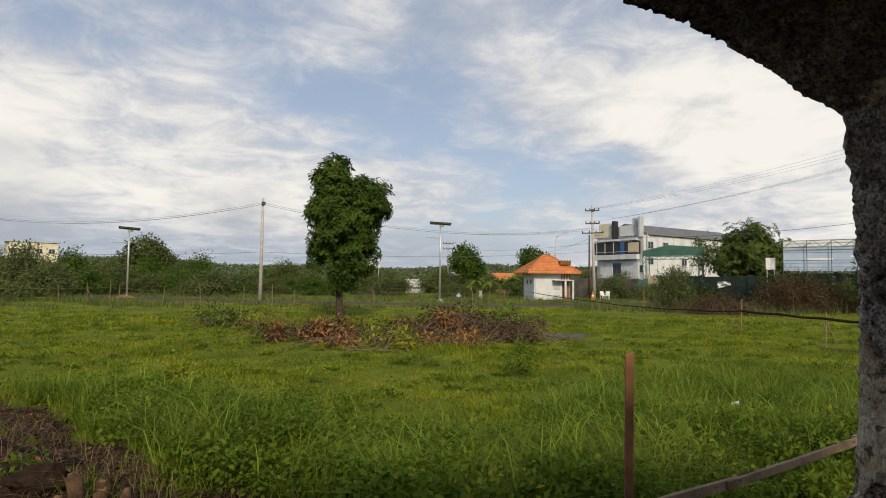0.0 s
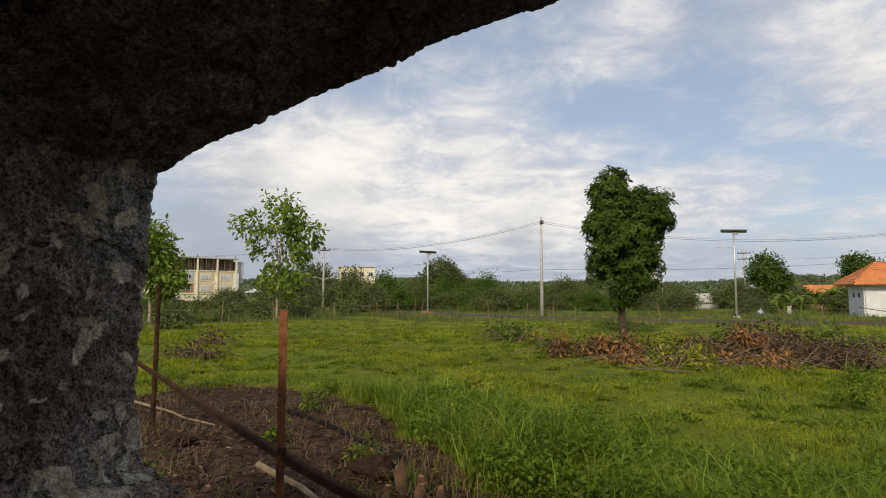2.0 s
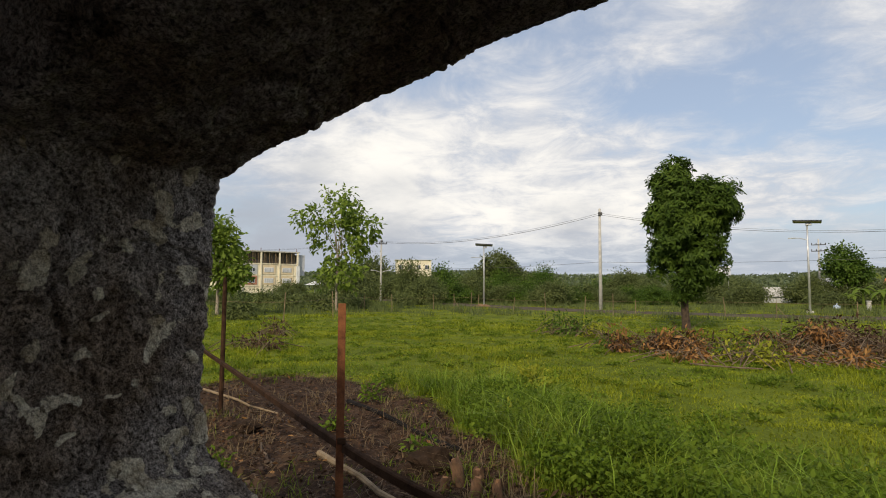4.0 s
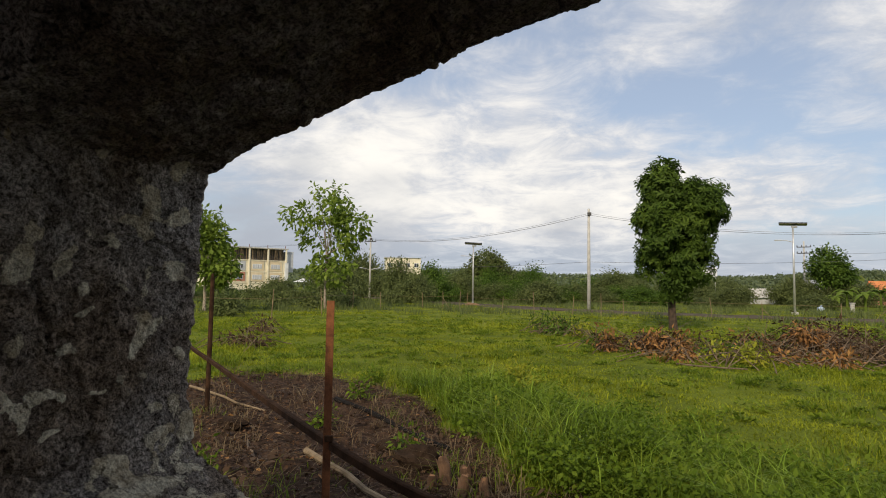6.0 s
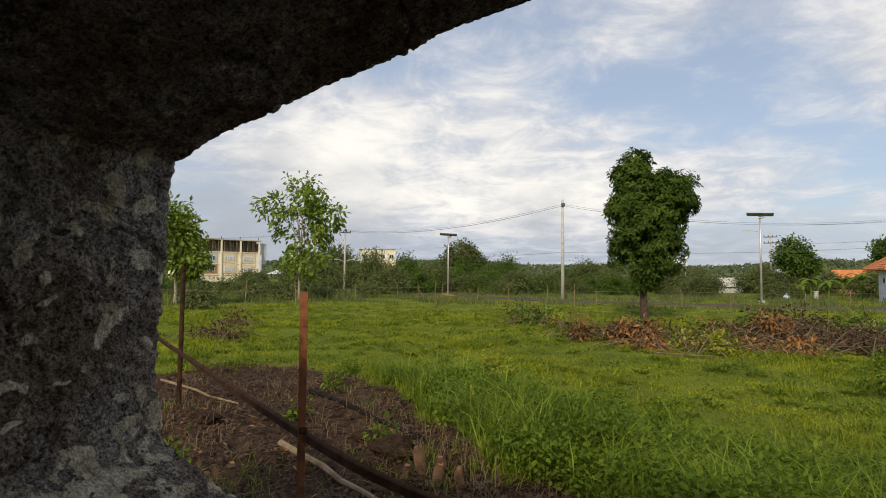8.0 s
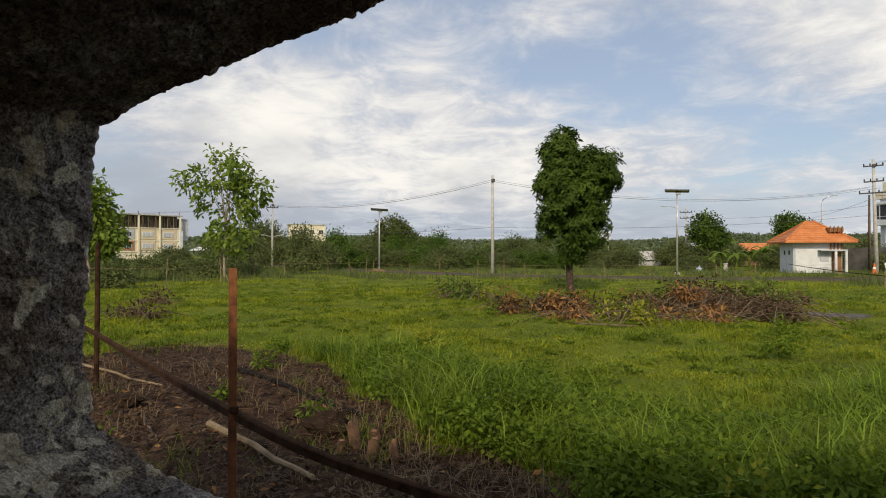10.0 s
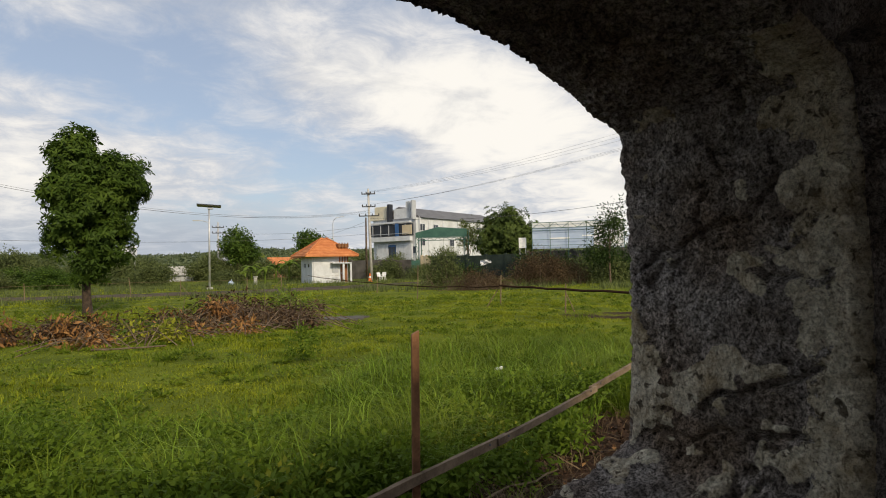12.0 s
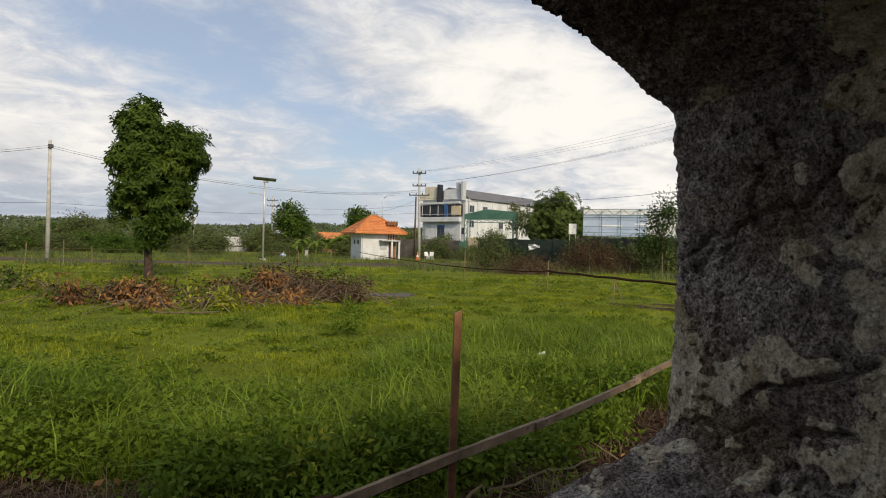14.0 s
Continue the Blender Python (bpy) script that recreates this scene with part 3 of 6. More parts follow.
def blades(rng, x, y, h, w, lean=0.5, two=True):
    """Grass blades that bend over: verts and faces."""
    n = len(x)
    a = rng.random(n) * 2 * np.pi
    fx, fy = np.cos(a), np.sin(a)
    sx, sy = -fy, fx
    ln_ = lean * h * (0.3 + rng.random(n))
    z = rise(x, y) - 0.01
    b = np.stack([x, y, z], 1)
    sd = np.stack([sx, sy, 0 * sx], 1) * (w * 0.5)[:, None]
    fw = np.stack([fx, fy, 0 * fx], 1)
    if two:
        mid = b + fw * (ln_ * 0.3)[:, None] + np.array([0, 0, 1.0]) * (h * 0.62)[:, None]
        tip = b + fw * ln_[:, None] + np.array([0, 0, 1.0]) * (h * (1 - 0.25 * lean * rng.random(n)))[:, None]
        v = np.stack([b - sd, b + sd, mid + sd * 0.75, mid - sd * 0.75, tip], 1).reshape(-1, 3)
        i = np.arange(n)[:, None] * 5
        return v, [i + np.array([[0, 1, 2, 3]]), i + np.array([[3, 2, 4]])]
    tip = b + fw * ln_[:, None] + np.array([0, 0, 1.0]) * h[:, None]
    v = np.stack([b - sd, b + sd, tip], 1).reshape(-1, 3)
    return v, [np.arange(n)[:, None] * 3 + np.array([[0, 1, 2]])]


# ---- ground and road ----
def make_ground():
    az = np.radians(np.concatenate([np.arange(-75, 75, 0.8), np.arange(75, 285, 5.0)]))
    rad = np.concatenate([[0.4], np.geomspace(0.8, 3500, 190)])
    A, R = np.meshgrid(az, rad)
    x, y = -np.sin(A) * R, np.cos(A) * R
    z = rise(x, y) + bare(x, y) * (R < 25) * 0.026 * (np.sin(11 * x + 3 * y) * np.sin(9 * y - 4 * x) + np.sin(23 * x) * np.sin(19 * y) * 0.5)
    v = np.stack([x, y, z], -1).reshape(-1, 3)
    n, m = len(az), len(rad)
    i, j = np.meshgrid(np.arange(m - 1), np.arange(n), indexing="ij")
    f = np.stack([i * n + j, i * n + (j + 1) % n, (i + 1) * n + (j + 1) % n, (i + 1) * n + j], -1).reshape(-1, 4)
    v = np.vstack([v, [[0, 0, rz_at(0, 0)]]])
    k = np.arange(n)
    cap = np.stack([(k + 1) % n, k, np.full(n, len(v) - 1)], -1)
    me = array_mesh("ground", v, [f, cap], GROUND, True)
    at = me.attributes.new("bare", "FLOAT", "POINT")
    at.data.foreach_set("value", bare(v[:, 0], v[:, 1]).astype(np.float32))
    tagged(new("ground", me), "green field with bare brown soil near the wall", "ground", kind="structure")


make_ground()


def strip(name, label, category, pts, wide, mat, lift, steps=14):
    """A road along points of the plan, a little above the ground, with thickness."""
    line = []
    for (ax, ay), (bx, by) in zip(pts, pts[1:]):
        for k in range(steps):
            u = k / steps
            line.append(Vector((ax + (bx - ax) * u, ay + (by - ay) * u, 0)))
    line.append(Vector((*pts[-1], 0)))
    for _ in range(40):
        line = [line[0]] + [(a + 2 * b + c) / 4 for a, b, c in zip(line, line[1:], line[2:])] + [line[-1]]
    bm = bmesh.new()
    rows = []
    for i, p in enumerate(line):
        d = (line[min(i + 1, len(line) - 1)] - line[max(i - 1, 0)]).normalized()
        s = Vector((-d.y, d.x, 0)) * wide / 2
        w = 1 + 0.05 * math.sin(i * 1.7)
        rows.append([bm.verts.new((q.x, q.y, rz_at(q.x, q.y) + h)) for q, h in ((p + s * w * 1.06, -0.05), (p + s * w, lift), (p, lift + 0.03), (p - s * w, lift), (p - s * w * 1.06, -0.05))])
    for a, b in zip(rows, rows[1:]):
        for k in range(4):
            bm.faces.new((a[k], a[k + 1], b[k + 1], b[k]))
    return tagged(part(name, bm, mat), label, category, kind="structure")


strip("road", "dusty grey village road along the field", "road", [(-110, 120), (-48, 66), (-18, 45.5), (6, 44.5), (22, 56), (60, 74)], 4.6, ROAD, 0.06)

# ---- the ruined wall with its opening, and the unseen room behind the camera ----
WALL = pose(0, 0, 1.7, 0, 0, 7)
OUT, INN = 0.50, 0.25
OPENING = [(-0.515, -0.180), (-0.490, -0.193), (-0.440, -0.226), (-0.330, -0.250), (-0.100, -0.275), (0.150, -0.275), (0.330, -0.262), (0.420, -0.236), (0.475, -0.217), (0.505, -0.196), (0.510, -0.150), (0.515, -0.080), (0.515, 0.000), (0.511, 0.080), (0.502, 0.148), (0.487, 0.158), (0.438, 0.181), (0.400, 0.200), (0.345, 0.225), (0.280, 0.242), (0.170, 0.254), (0.050, 0.257), (-0.080, 0.247), (-0.200, 0.223), (-0.290, 0.196), (-0.382, 0.170), (-0.478, 0.138), (-0.518, 0.124), (-0.526, 0.070), (-0.531, 0.000), (-0.532, -0.060), (-0.528, -0.124)]
# plaster left on the jambs: side (-1 or 1), depth, height, reach in depth and height
PLASTER = [(1, 0.490, -0.09, 0.018, 0.03), (1, 0.475, -0.125, 0.032, 0.027), (1, 0.44, -0.140, 0.042, 0.022), (1, 0.40, -0.127, 0.036, 0.021), (1, 0.36, -0.108, 0.036, 0.016), (1, 0.48, -0.165, 0.034, 0.02), (1, 0.445, -0.174, 0.024, 0.010),
           (1, 0.262, 0.05, 0.022, 0.09), (1, 0.262, -0.06, 0.022, 0.09), (1, 0.270, -0.15, 0.022, 0.05), (1, 0.285, 0.125, 0.045, 0.02), (1, 0.298, 0.05, 0.024, 0.024), (1, 0.307, 0.003, 0.022, 0.013), (1, 0.298, -0.05, 0.018, 0.024),
           (1, 0.298, -0.12, 0.012, 0.014), (1, 0.310, -0.176, 0.030, 0.013), (1, 0.348, -0.005, 0.013, 0.010), (1, 0.45, 0.147, 0.04, 0.006), (1, 0.475, 0.052, 0.012, 0.008),
           (-1, 0.482, -0.150, 0.036, 0.032), (-1, 0.450, -0.162, 0.036, 0.024), (-1, 0.476, 0.062, 0.02, 0.008), (-1, 0.433, -0.035, 0.018, 0.007), (-1, 0.41, -0.002, 0.012, 0.012), (-1, 0.41, 0.062, 0.04, 0.02),
           (-1, 0.345, 0.012, 0.012, 0.018), (-1, 0.31, 0.02, 0.018, 0.06), (-1, 0.356, -0.06, 0.016, 0.014), (-1, 0.37, -0.03, 0.02, 0.008), (-1, 0.30, -0.10, 0.012, 0.06), (-1, 0.385, -0.10, 0.01, 0.007), (-1, 0.34, -0.14, 0.02, 0.01), (-1, 0.41, -0.19, 0.09, 0.03), (-1, 0.31, -0.20, 0.06, 0.035)]

# cracks across one jamb: depth and height
CRACKS = [((0.468, -0.025), (0.417, 0.019), (0.355, 0.037), (0.318, 0.068), (0.322, 0.102)), ((0.405, -0.150), (0.329, -0.116), (0.282, -0.094)), ((0.470, -0.188), (0.355, -0.165), (0.293, -0.150))]


def off_line(d, z, line):
    best = 9.0
    for (a, b), (c, e) in zip(line, line[1:]):
        u, w = c - a, e - b
        t = max(0.0, min(1.0, ((d - a) * u + (z - b) * w) / (u * u + w * w)))
        best = min(best, math.hypot(d - a - u * t, z - b - w * t))
    return best


def make_wall():
    pts = OPENING + OPENING[:1]
    seg = [math.dist(a, b) for a, b in zip(pts, pts[1:])]
    total = sum(seg)
    n = 1120
    line = []
    for k in range(n):
        s = k / n * total
        i = 0
        while s > seg[i]:
            s -= seg[i]
            i += 1
        u = s / seg[i]
        line.append((pts[i][0] + (pts[i + 1][0] - pts[i][0]) * u, pts[i][1] + (pts[i + 1][1] - pts[i][1]) * u))
    P = np.array(line)
    for _ in range(3):
        P = (np.roll(P, 1, 0) + 2 * P + np.roll(P, -1, 0)) / 4
    U0, U1, Z0, Z1 = -3.2, 3.2, -1.75, 0.90
    ang = np.arctan2(P[:, 1], P[:, 0])
    far = np.empty_like(P)
    for k in range(n):
        c, s = math.cos(ang[k]), math.sin(ang[k])
        t = min((U1 if c > 0 else U0) / c if abs(c) > 1e-9 else 1e9, (Z1 if s > 0 else Z0) / s if abs(s) > 1e-9 else 1e9)
        far[k] = (c * t, s * t)
    for cu, cz in ((U0, Z0), (U1, Z0), (U1, Z1), (U0, Z1)):
        a = math.atan2(cz, cu)
        k = int(np.argmin(np.abs(np.angle(np.exp(1j * (ang - a))))))
        far[k] = (cu, cz)
    grow = [1.0, 0.6, 0.35, 0.2, 0.12, 0.075, 0.045, 0.028, 0.018, 0.012, 0.008, 0.005, 0.0025]
    rings = []
    rnd = 0.012
    for g in grow:
        rings.append((g, OUT))
    depth_steps = 88
    for k in range(depth_steps + 1):
        rings.append((0.0, OUT - (OUT - INN) * k / depth_steps))
    for g in grow[::-1]:
        rings.append((g, INN))
    m = len(rings)
    V = np.empty((m, n, 3))
    for j, (g, d) in enumerate(rings):
        ease = 0.0
        if g == 0.0:
            e = min(OUT - d, d - INN)
            ease = max(0.0, 1 - e / rnd) ** 2 * 0.006
        q = P + (far - P) * g + P / np.linalg.norm(P, axis=1)[:, None] * ease
        V[j, :, 0], V[j, :, 1], V[j, :, 2] = q[:, 0], d, q[:, 1]
    v = V.reshape(-1, 3)
    i, j = np.meshgrid(np.arange(m), np.arange(n), indexing="ij")
    f = np.stack([i * n + j, i * n + (j + 1) % n, ((i + 1) % m) * n + (j + 1) % n, ((i + 1) % m) * n + j], -1).reshape(-1, 4)
    me = array_mesh("wall_front", v, [f], MASONRY, True)
    nrm = np.empty(len(v) * 3, dtype=np.float32)
    me.vertices.foreach_get("normal", nrm)
    nrm = nrm.reshape(-1, 3)
    centre = np.array([0, (OUT + INN) / 2, 0])
    rel = v - centre
    inward = np.zeros_like(v)
    ringg = np.repeat([g for g, _ in rings], n)
    rd = np.linalg.norm(v[:, [0, 2]], axis=1)[:, None]
    want = np.where((ringg == 0.0)[:, None], np.stack([-v[:, 0], 0 * v[:, 0], -v[:, 2]], 1) / rd, np.stack([0 * v[:, 0], np.sign(rel[:, 1]), 0 * v[:, 0]], 1))
    flip = np.sign((nrm * want).sum(1))[:, None]
    nrm = nrm * np.where(flip == 0, 1, flip)
    hgt, pl = np.zeros(len(v)), np.zeros(len(v))
    for k in range(len(v)):
        if ringg[k] > 0.3:
            continue
        p = Vector(v[k])
        big = noise.noise(p * 9.0)
        mid = noise.noise(p * 26.0 + Vector((3, 1, 7)))
        fin = noise.noise(p * 75.0)
        grit = noise.noise(p * 170.0)
        pit = min(0.0, noise.noise(p * 38.0 + Vector((9, 2, 4))) + 0.28)
        h = 0.0055 * big + 0.0030 * mid + 0.0030 * fin + 0.0036 * grit + 0.007 * pit
        crack = abs(noise.noise(p * 6.0 + Vector((1, 8, 3)) + Vector((mid, fin, big)) * 0.12))
        h -= 0.008 * max(0.0, 1 - crack / 0.022)
        a = noise.noise(p * 34.0 + Vector((20, 5, 1))) + 0.5 * big + 0.35 * fin
        # sill: pale grit, with extra cover standing in for sky light on it
        mask = max(-1.0, (a - (0.34 if p.z < -0.19 else 0.52 if p.x < 0 else 0.56)) * 1.8)
        # soffit: plaster left out to darken the colour where it lies in shade
        if p.z > 0.13 and abs(p.x) < 0.5:
            mask = -1.0
        side = 1 if p.x > 0 else -1
        wy = 0.022 * noise.noise(p * 30.0 + Vector((4, 4, 0))) + 0.010 * noise.noise(p * 75.0 + Vector((0, 6, 2)))
        wz = 0.026 * noise.noise(p * 30.0 + Vector((7, 1, 5))) + 0.010 * noise.noise(p * 75.0 + Vector((8, 0, 3)))
        if abs(p.x) > 0.44 and ringg[k] < 0.05:
            for sd, d, z, rd_, rz_ in PLASTER:
                if sd == side:
                    e = 1.2 * math.hypot((p.y + wy - d) / rd_, (p.z + wz - z) / rz_) + 0.5 * mid + 0.3 * fin
                    mask = max(mask, (1.10 if side == 1 else 0.72) - e)
            if side == 1:
                for line in CRACKS:
                    q = off_line(p.y + 0.012 * mid, p.z + 0.010 * noise.noise(p * 40.0), line)
                    h -= 0.009 * max(0.0, 1 - q / 0.0042)
                    mask = min(mask, q / 0.004 - 1.0)
            if side == 1 and ringg[k] == 0.0:
                band = 0.55 - abs(p.y + 0.5 * wy - 0.262) / 0.030 * 0.55 + 0.35 * mid + 0.25 * fin + (0.25 if p.z > 0.10 else 0.0)
                mask = max(mask, band)
            elif side == 1 and p.y < 0.3:
                mask = -1.0
        pl[k] = max(-1.0, min(1.0, mask))
        mask = max(0.0, min(1.0, mask / 0.3 + 0.3))
        hgt[k] = (h + mask * 0.0045) * (1 - 0.6 * mask) * (0.55 if p.z < -0.17 and abs(p.x) < 0.4 else 1.0)
    v2 = v + nrm * hgt[:, None]
    me.vertices.foreach_set("co", v2.astype(np.float32).ravel())
    at = me.attributes.new("plaster", "FLOAT", "POINT")
    at.data.foreach_set("value", pl.astype(np.float32))
    me.update()
    ob = tagged(new("wall_front", me), "thick ruined cement wall with a low arched opening", "wall", kind="structure")
    ob.matrix_world = WALL


make_wall()


def room_piece(name, label, category, size, at):
    ob = part(name, box_bm(size, at, 0, 0.01), ROOM)
    ob.matrix_world = WALL
    tagged(ob, label, category, kind="structure")


room_piece("wall_back", "grimy plastered wall at the back of the room", "wall", (6.4, 0.22, 2.65), (0, -3.31, -1.75))
# sides invented out of view, left open so daylight reaches the jambs
for side, word in ((-1, "left"), (1, "right")):
    room_piece("wall_" + word, "unseen plastered side wall, left open to light the jambs", "wall", (0.22, 0.5, 2.65), (side * 3.09, -2.948, -1.75))
    room_piece("wall_" + word + "_2", "unseen plastered beam over the side left open for light", "wall", (0.22, 2.93, 0.12), (side * 3.09, -1.232, 0.78))
room_piece("ceiling", "grimy concrete slab over the room", "ceiling", (6.5, 3.98, 0.16), (0, -1.46, 0.902))
room_piece("floor", "bare earthen floor of the room", "floor", (5.95, 3.45, 0.12), (0, -1.46, -1.74))

# ---- trees and bushes ----
def tree(name, label, az, r, lobes, clumps, per, leaf, mat, seed, trunk=(1.5, 0.2), bark=None, limbs=9, spreading=0.34, droop=0.35, shell=0.5, lean=(0, 0), category="tree", group="", whorled=False):
    rng = np.random.default_rng(seed)
    x, y = spread(az, r)
    t = thing(name, label, category, pose(x, y, rz_at(x, y), 0, 0, az), group)
    if whorled:
        v, f, centres = rosettes(rng, lobes, clumps, per, leaf[0], leaf[1], spreading, shell, 0.26)
    else:
        v, f, centres = foliage(rng, lobes, clumps, per, leaf[0], leaf[1], spreading, droop, shell)
    v[:, 2] = np.maximum(v[:, 2], 0.03)
    crown = new("crown", array_mesh("crown", v, [f], mat))
    crown.parent = t
    tall, rad = trunk
    top = Vector((lean[0], lean[1], tall))
    bm = bmesh.new()
    wob = [Vector((rng.normal() * rad * 0.25, rng.normal() * rad * 0.25, 0)) for _ in range(4)]
    tube(bm, [(0, 0, -0.12), Vector((0, 0, 0.12)) + wob[0] * 0.3, top * 0.35 + wob[1], top * 0.7 + wob[2], top], [rad * 1.5, rad * 1.12, rad * 0.95, rad * 0.85, rad * 0.7], 9)
    high = max(lb[2] + lb[5] * 0.55 for lb in lobes)
    ups = sorted(centres.tolist(), key=lambda c: rng.random())[:limbs]
    for c in ups:
        e = Vector(c)
        s = top * (0.55 + 0.45 * rng.random())
        mid = s.lerp(e, 0.5) + Vector((rng.normal() * 0.15, rng.normal() * 0.15, 0.18 * abs(e.z - s.z)))
        tube(bm, [s, s.lerp(mid, 0.5), mid, e], [rad * 0.5, rad * 0.36, rad * 0.24, rad * 0.08], 5)
    part("trunk", bm, bark or BARK, t, smooth=True)
    return t


tree("tree", "dense dark green field tree with a forked crown", 9.7, 28.0,
     [(-0.50, 0, 6.15, 0.62, 0.8, 1.20, 2.4), (-0.62, 0, 5.0, 0.72, 1, 1.2, 1.6), (1.32, 0.1, 5.42, 0.62, 0.9, 0.95, 1.9), (0.42, 0, 4.8, 1.1, 1.4, 1.35, 3.2), (0.42, 0, 5.55, 0.58, 0.8, 0.74, 1.2), (-0.33, 0, 3.6, 1.02, 1.3, 1.15, 2.4), (0.55, 0, 3.0, 0.85, 1.2, 1.1, 1.8), (0.10, 0, 2.05, 0.55, 0.7, 0.55, 0.9), (0.12, 0, 1.75, 0.36, 0.45, 0.28, 0.3)],
     215, 26, (0.235, 0.070), LEAF_CROWN, 11, (2.2, 0.17), DARK_BARK, 16, spreading=0.23, shell=0.45, whorled=True)
tree("tree", "light green young tree with an open airy crown", 42.3, 45.0,
     [(0.2, 0, 8.0, 1.6, 1.5, 1.5, 1.7), (-1.6, 0, 7.0, 1.4, 1.4, 1.1, 1.2), (1.6, 0, 6.2, 1.6, 1.4, 1.3, 1.3), (0, 0, 5.0, 2.3, 2.0, 1.5, 1.9), (0.5, 0, 3.0, 1.7, 1.6, 1.0, 1.2)],
     92, 26, (0.40, 0.22), LEAF_LIGHT, 12, (4.5, 0.09), PALE_BARK, 16, spreading=0.30, droop=0.5)
tree("tree", "slim young tree, green above and browning below", 53.0, 40.0,
     [(0.2, 0, 4.4, 1.3, 1.2, 1.3, 2), (-1.2, 0, 5.2, 1.3, 1.2, 1.4, 2), (0.6, 0, 2.8, 1.2, 1.2, 1.2, 1.5)], 110, 34, (0.36, 0.18), LEAF_LIGHT, 13, (2.6, 0.10), PALE_BARK, 9)
tree("tree", "wide dark shade tree standing above the scrub", 27.0, 105.0,
     [(0.4, 0, 6.2, 2.6, 2.4, 2.2, 3), (-2.2, 0, 4.4, 2.0, 2.0, 1.5, 2), (2.4, 0, 4.6, 2.2, 2.0, 2.0, 2)], 200, 40, (0.42, 0.24), LEAF_FAR, 14, (3.4, 0.3), limbs=8, spreading=0.42)
tree("tree", "round dark tree behind the road lamp", -2.2, 95.0,
     [(0, 0, 5.3, 2.1, 2.0, 2.1, 3), (0.8, 0, 4.2, 2.2, 2.0, 1.6, 2)], 170, 40, (0.36, 0.22), LEAF_DARK, 15, (3.0, 0.25), limbs=6, spreading=0.40)
tree("tree", "spreading tree behind the guard house", -8.9, 84.0,
     [(-0.2, 0, 5.2, 2.0, 1.8, 1.3, 3), (0.9, 0, 4.2, 1.8, 1.6, 1.2, 2)], 130, 40, (0.34, 0.20), LEAF_DARK, 16, (3.2, 0.22), limbs=8, spreading=0.36)
tree("tree", "large round mango tree behind the yard fence", -27.6, 73.0,
     [(0.0, 0, 5.7, 2.5, 2.4, 2.5, 4), (-1.6, 0, 4.6, 1.7, 1.8, 2.0, 2), (1.9, 0, 4.6, 1.9, 1.8, 2.0, 2), (0, 0, 2.6, 2.7, 2.4, 1.6, 2), (0, 0, 1.3, 2.3, 2.0, 1.0, 1.0)], 520, 9, (0.34, 0.12), LEAF_MANGO, 17, (2.4, 0.28), limbs=6, spreading=0.36, shell=0.65, whorled=True)
tree("tree", "thin tree with sparse feathery twigs by the billboard", -37.3, 46.0,
     [(0, 0, 4.0, 1.1, 1.1, 1.5, 2), (-0.6, 0, 2.6, 1.3, 1.2, 1.0, 1.5), (0.6, 0, 5.2, 0.8, 0.8, 0.9, 1)], 90, 30, (0.24, 0.10), LEAF_DEEP, 18, (3.6, 0.07), BARK, 14, spreading=0.34)

tree("tree", "light green tree growing against the white building", -23.9, 83.0,
     [(0, 0, 6.9, 1.0, 1.0, 0.9, 2), (0.7, 0, 5.8, 1.0, 1.0, 0.9, 2), (-0.5, 0, 5.0, 0.8, 0.8, 0.8, 1)], 60, 24, (0.30, 0.15), LEAF_FAR, 19, (4.0, 0.10), limbs=9, spreading=0.36)


def scrub():
    """The belt of scrub beyond the road: a few shapes of bush, repeated."""
    rng = np.random.default_rng(5)
    kinds = []
    for k in range(5):
        lobes = [(rng.normal() * 0.9, rng.normal() * 0.6, 0.9 + 0.5 * rng.random(), 1.4 + rng.random(), 1.3 + 0.6 * rng.random(), 0.9 + 0.5 * rng.random(), 1) for _ in range(4)]
        lobes.append((rng.normal() * 0.4, 0, 1.9 + 0.4 * rng.random(), 1.1, 1.0, 0.8, 1))
        kinds.append(tree("bush", "dense green scrub bush beyond the road", 70, 200, lobes, 150, 52, (0.20, 0.10), (LEAF_FAR, LEAF_FAR, LEAF_DARK, LEAF_FAR, LEAF_FAR)[k], 50 + k, (1.0, 0.06), limbs=4, spreading=0.36, category="bush", group="scrub beyond the road"))
    tops_az = [-24, -14, -8, -2, 3, 10, 25, 30, 33, 37, 38.5, 41, 43, 52, 60]
    tops_el = [0.5, 0.6, 0.6, 1.0, 1.2, 0.9, 0.9, 1.2, 1.3, 1.4, 2.4, 2.3, -0.4, -0.5, 1.2]
    first = list(kinds)
    spots = []
    az = 60.0
    while az > -23:
        for row, r0 in enumerate((76, 96)):
            a, r = az + rng.normal() * 0.5, r0 + rng.normal() * 5
            if row == 0 and (-15 < a < -1.5 or 1.6 < a < 4.4 or abs(a - 38.1) < 2.2):
                continue
            if row == 1 and 1.8 < a < 4.2:
                continue
            top = np.interp(a, tops_az, tops_el)
            tall = max(1.0, 1.7 + r * math.tan(radians(top + rng.normal() * 0.42 - (0.55 if row == 0 else 0))))
            spots.append((a, r, tall, int(rng.integers(5))))
        az -= 1.9
    used = set()
    for a, r, tall, k in spots:
        x, y = spread(a, r)
        s = tall / 2.7
        m = pose(x, y, rz_at(x, y), 0, 0, a + rng.normal() * 90) @ Matrix.Diagonal((0.75 + 0.4 * s, 0.75 + 0.4 * s, s, 1))
        if k not in used:
            used.add(k)
            first[k].matrix_basis = m
        else:
            copy_thing(first[k], m).scale = m.to_scale()


scrub()


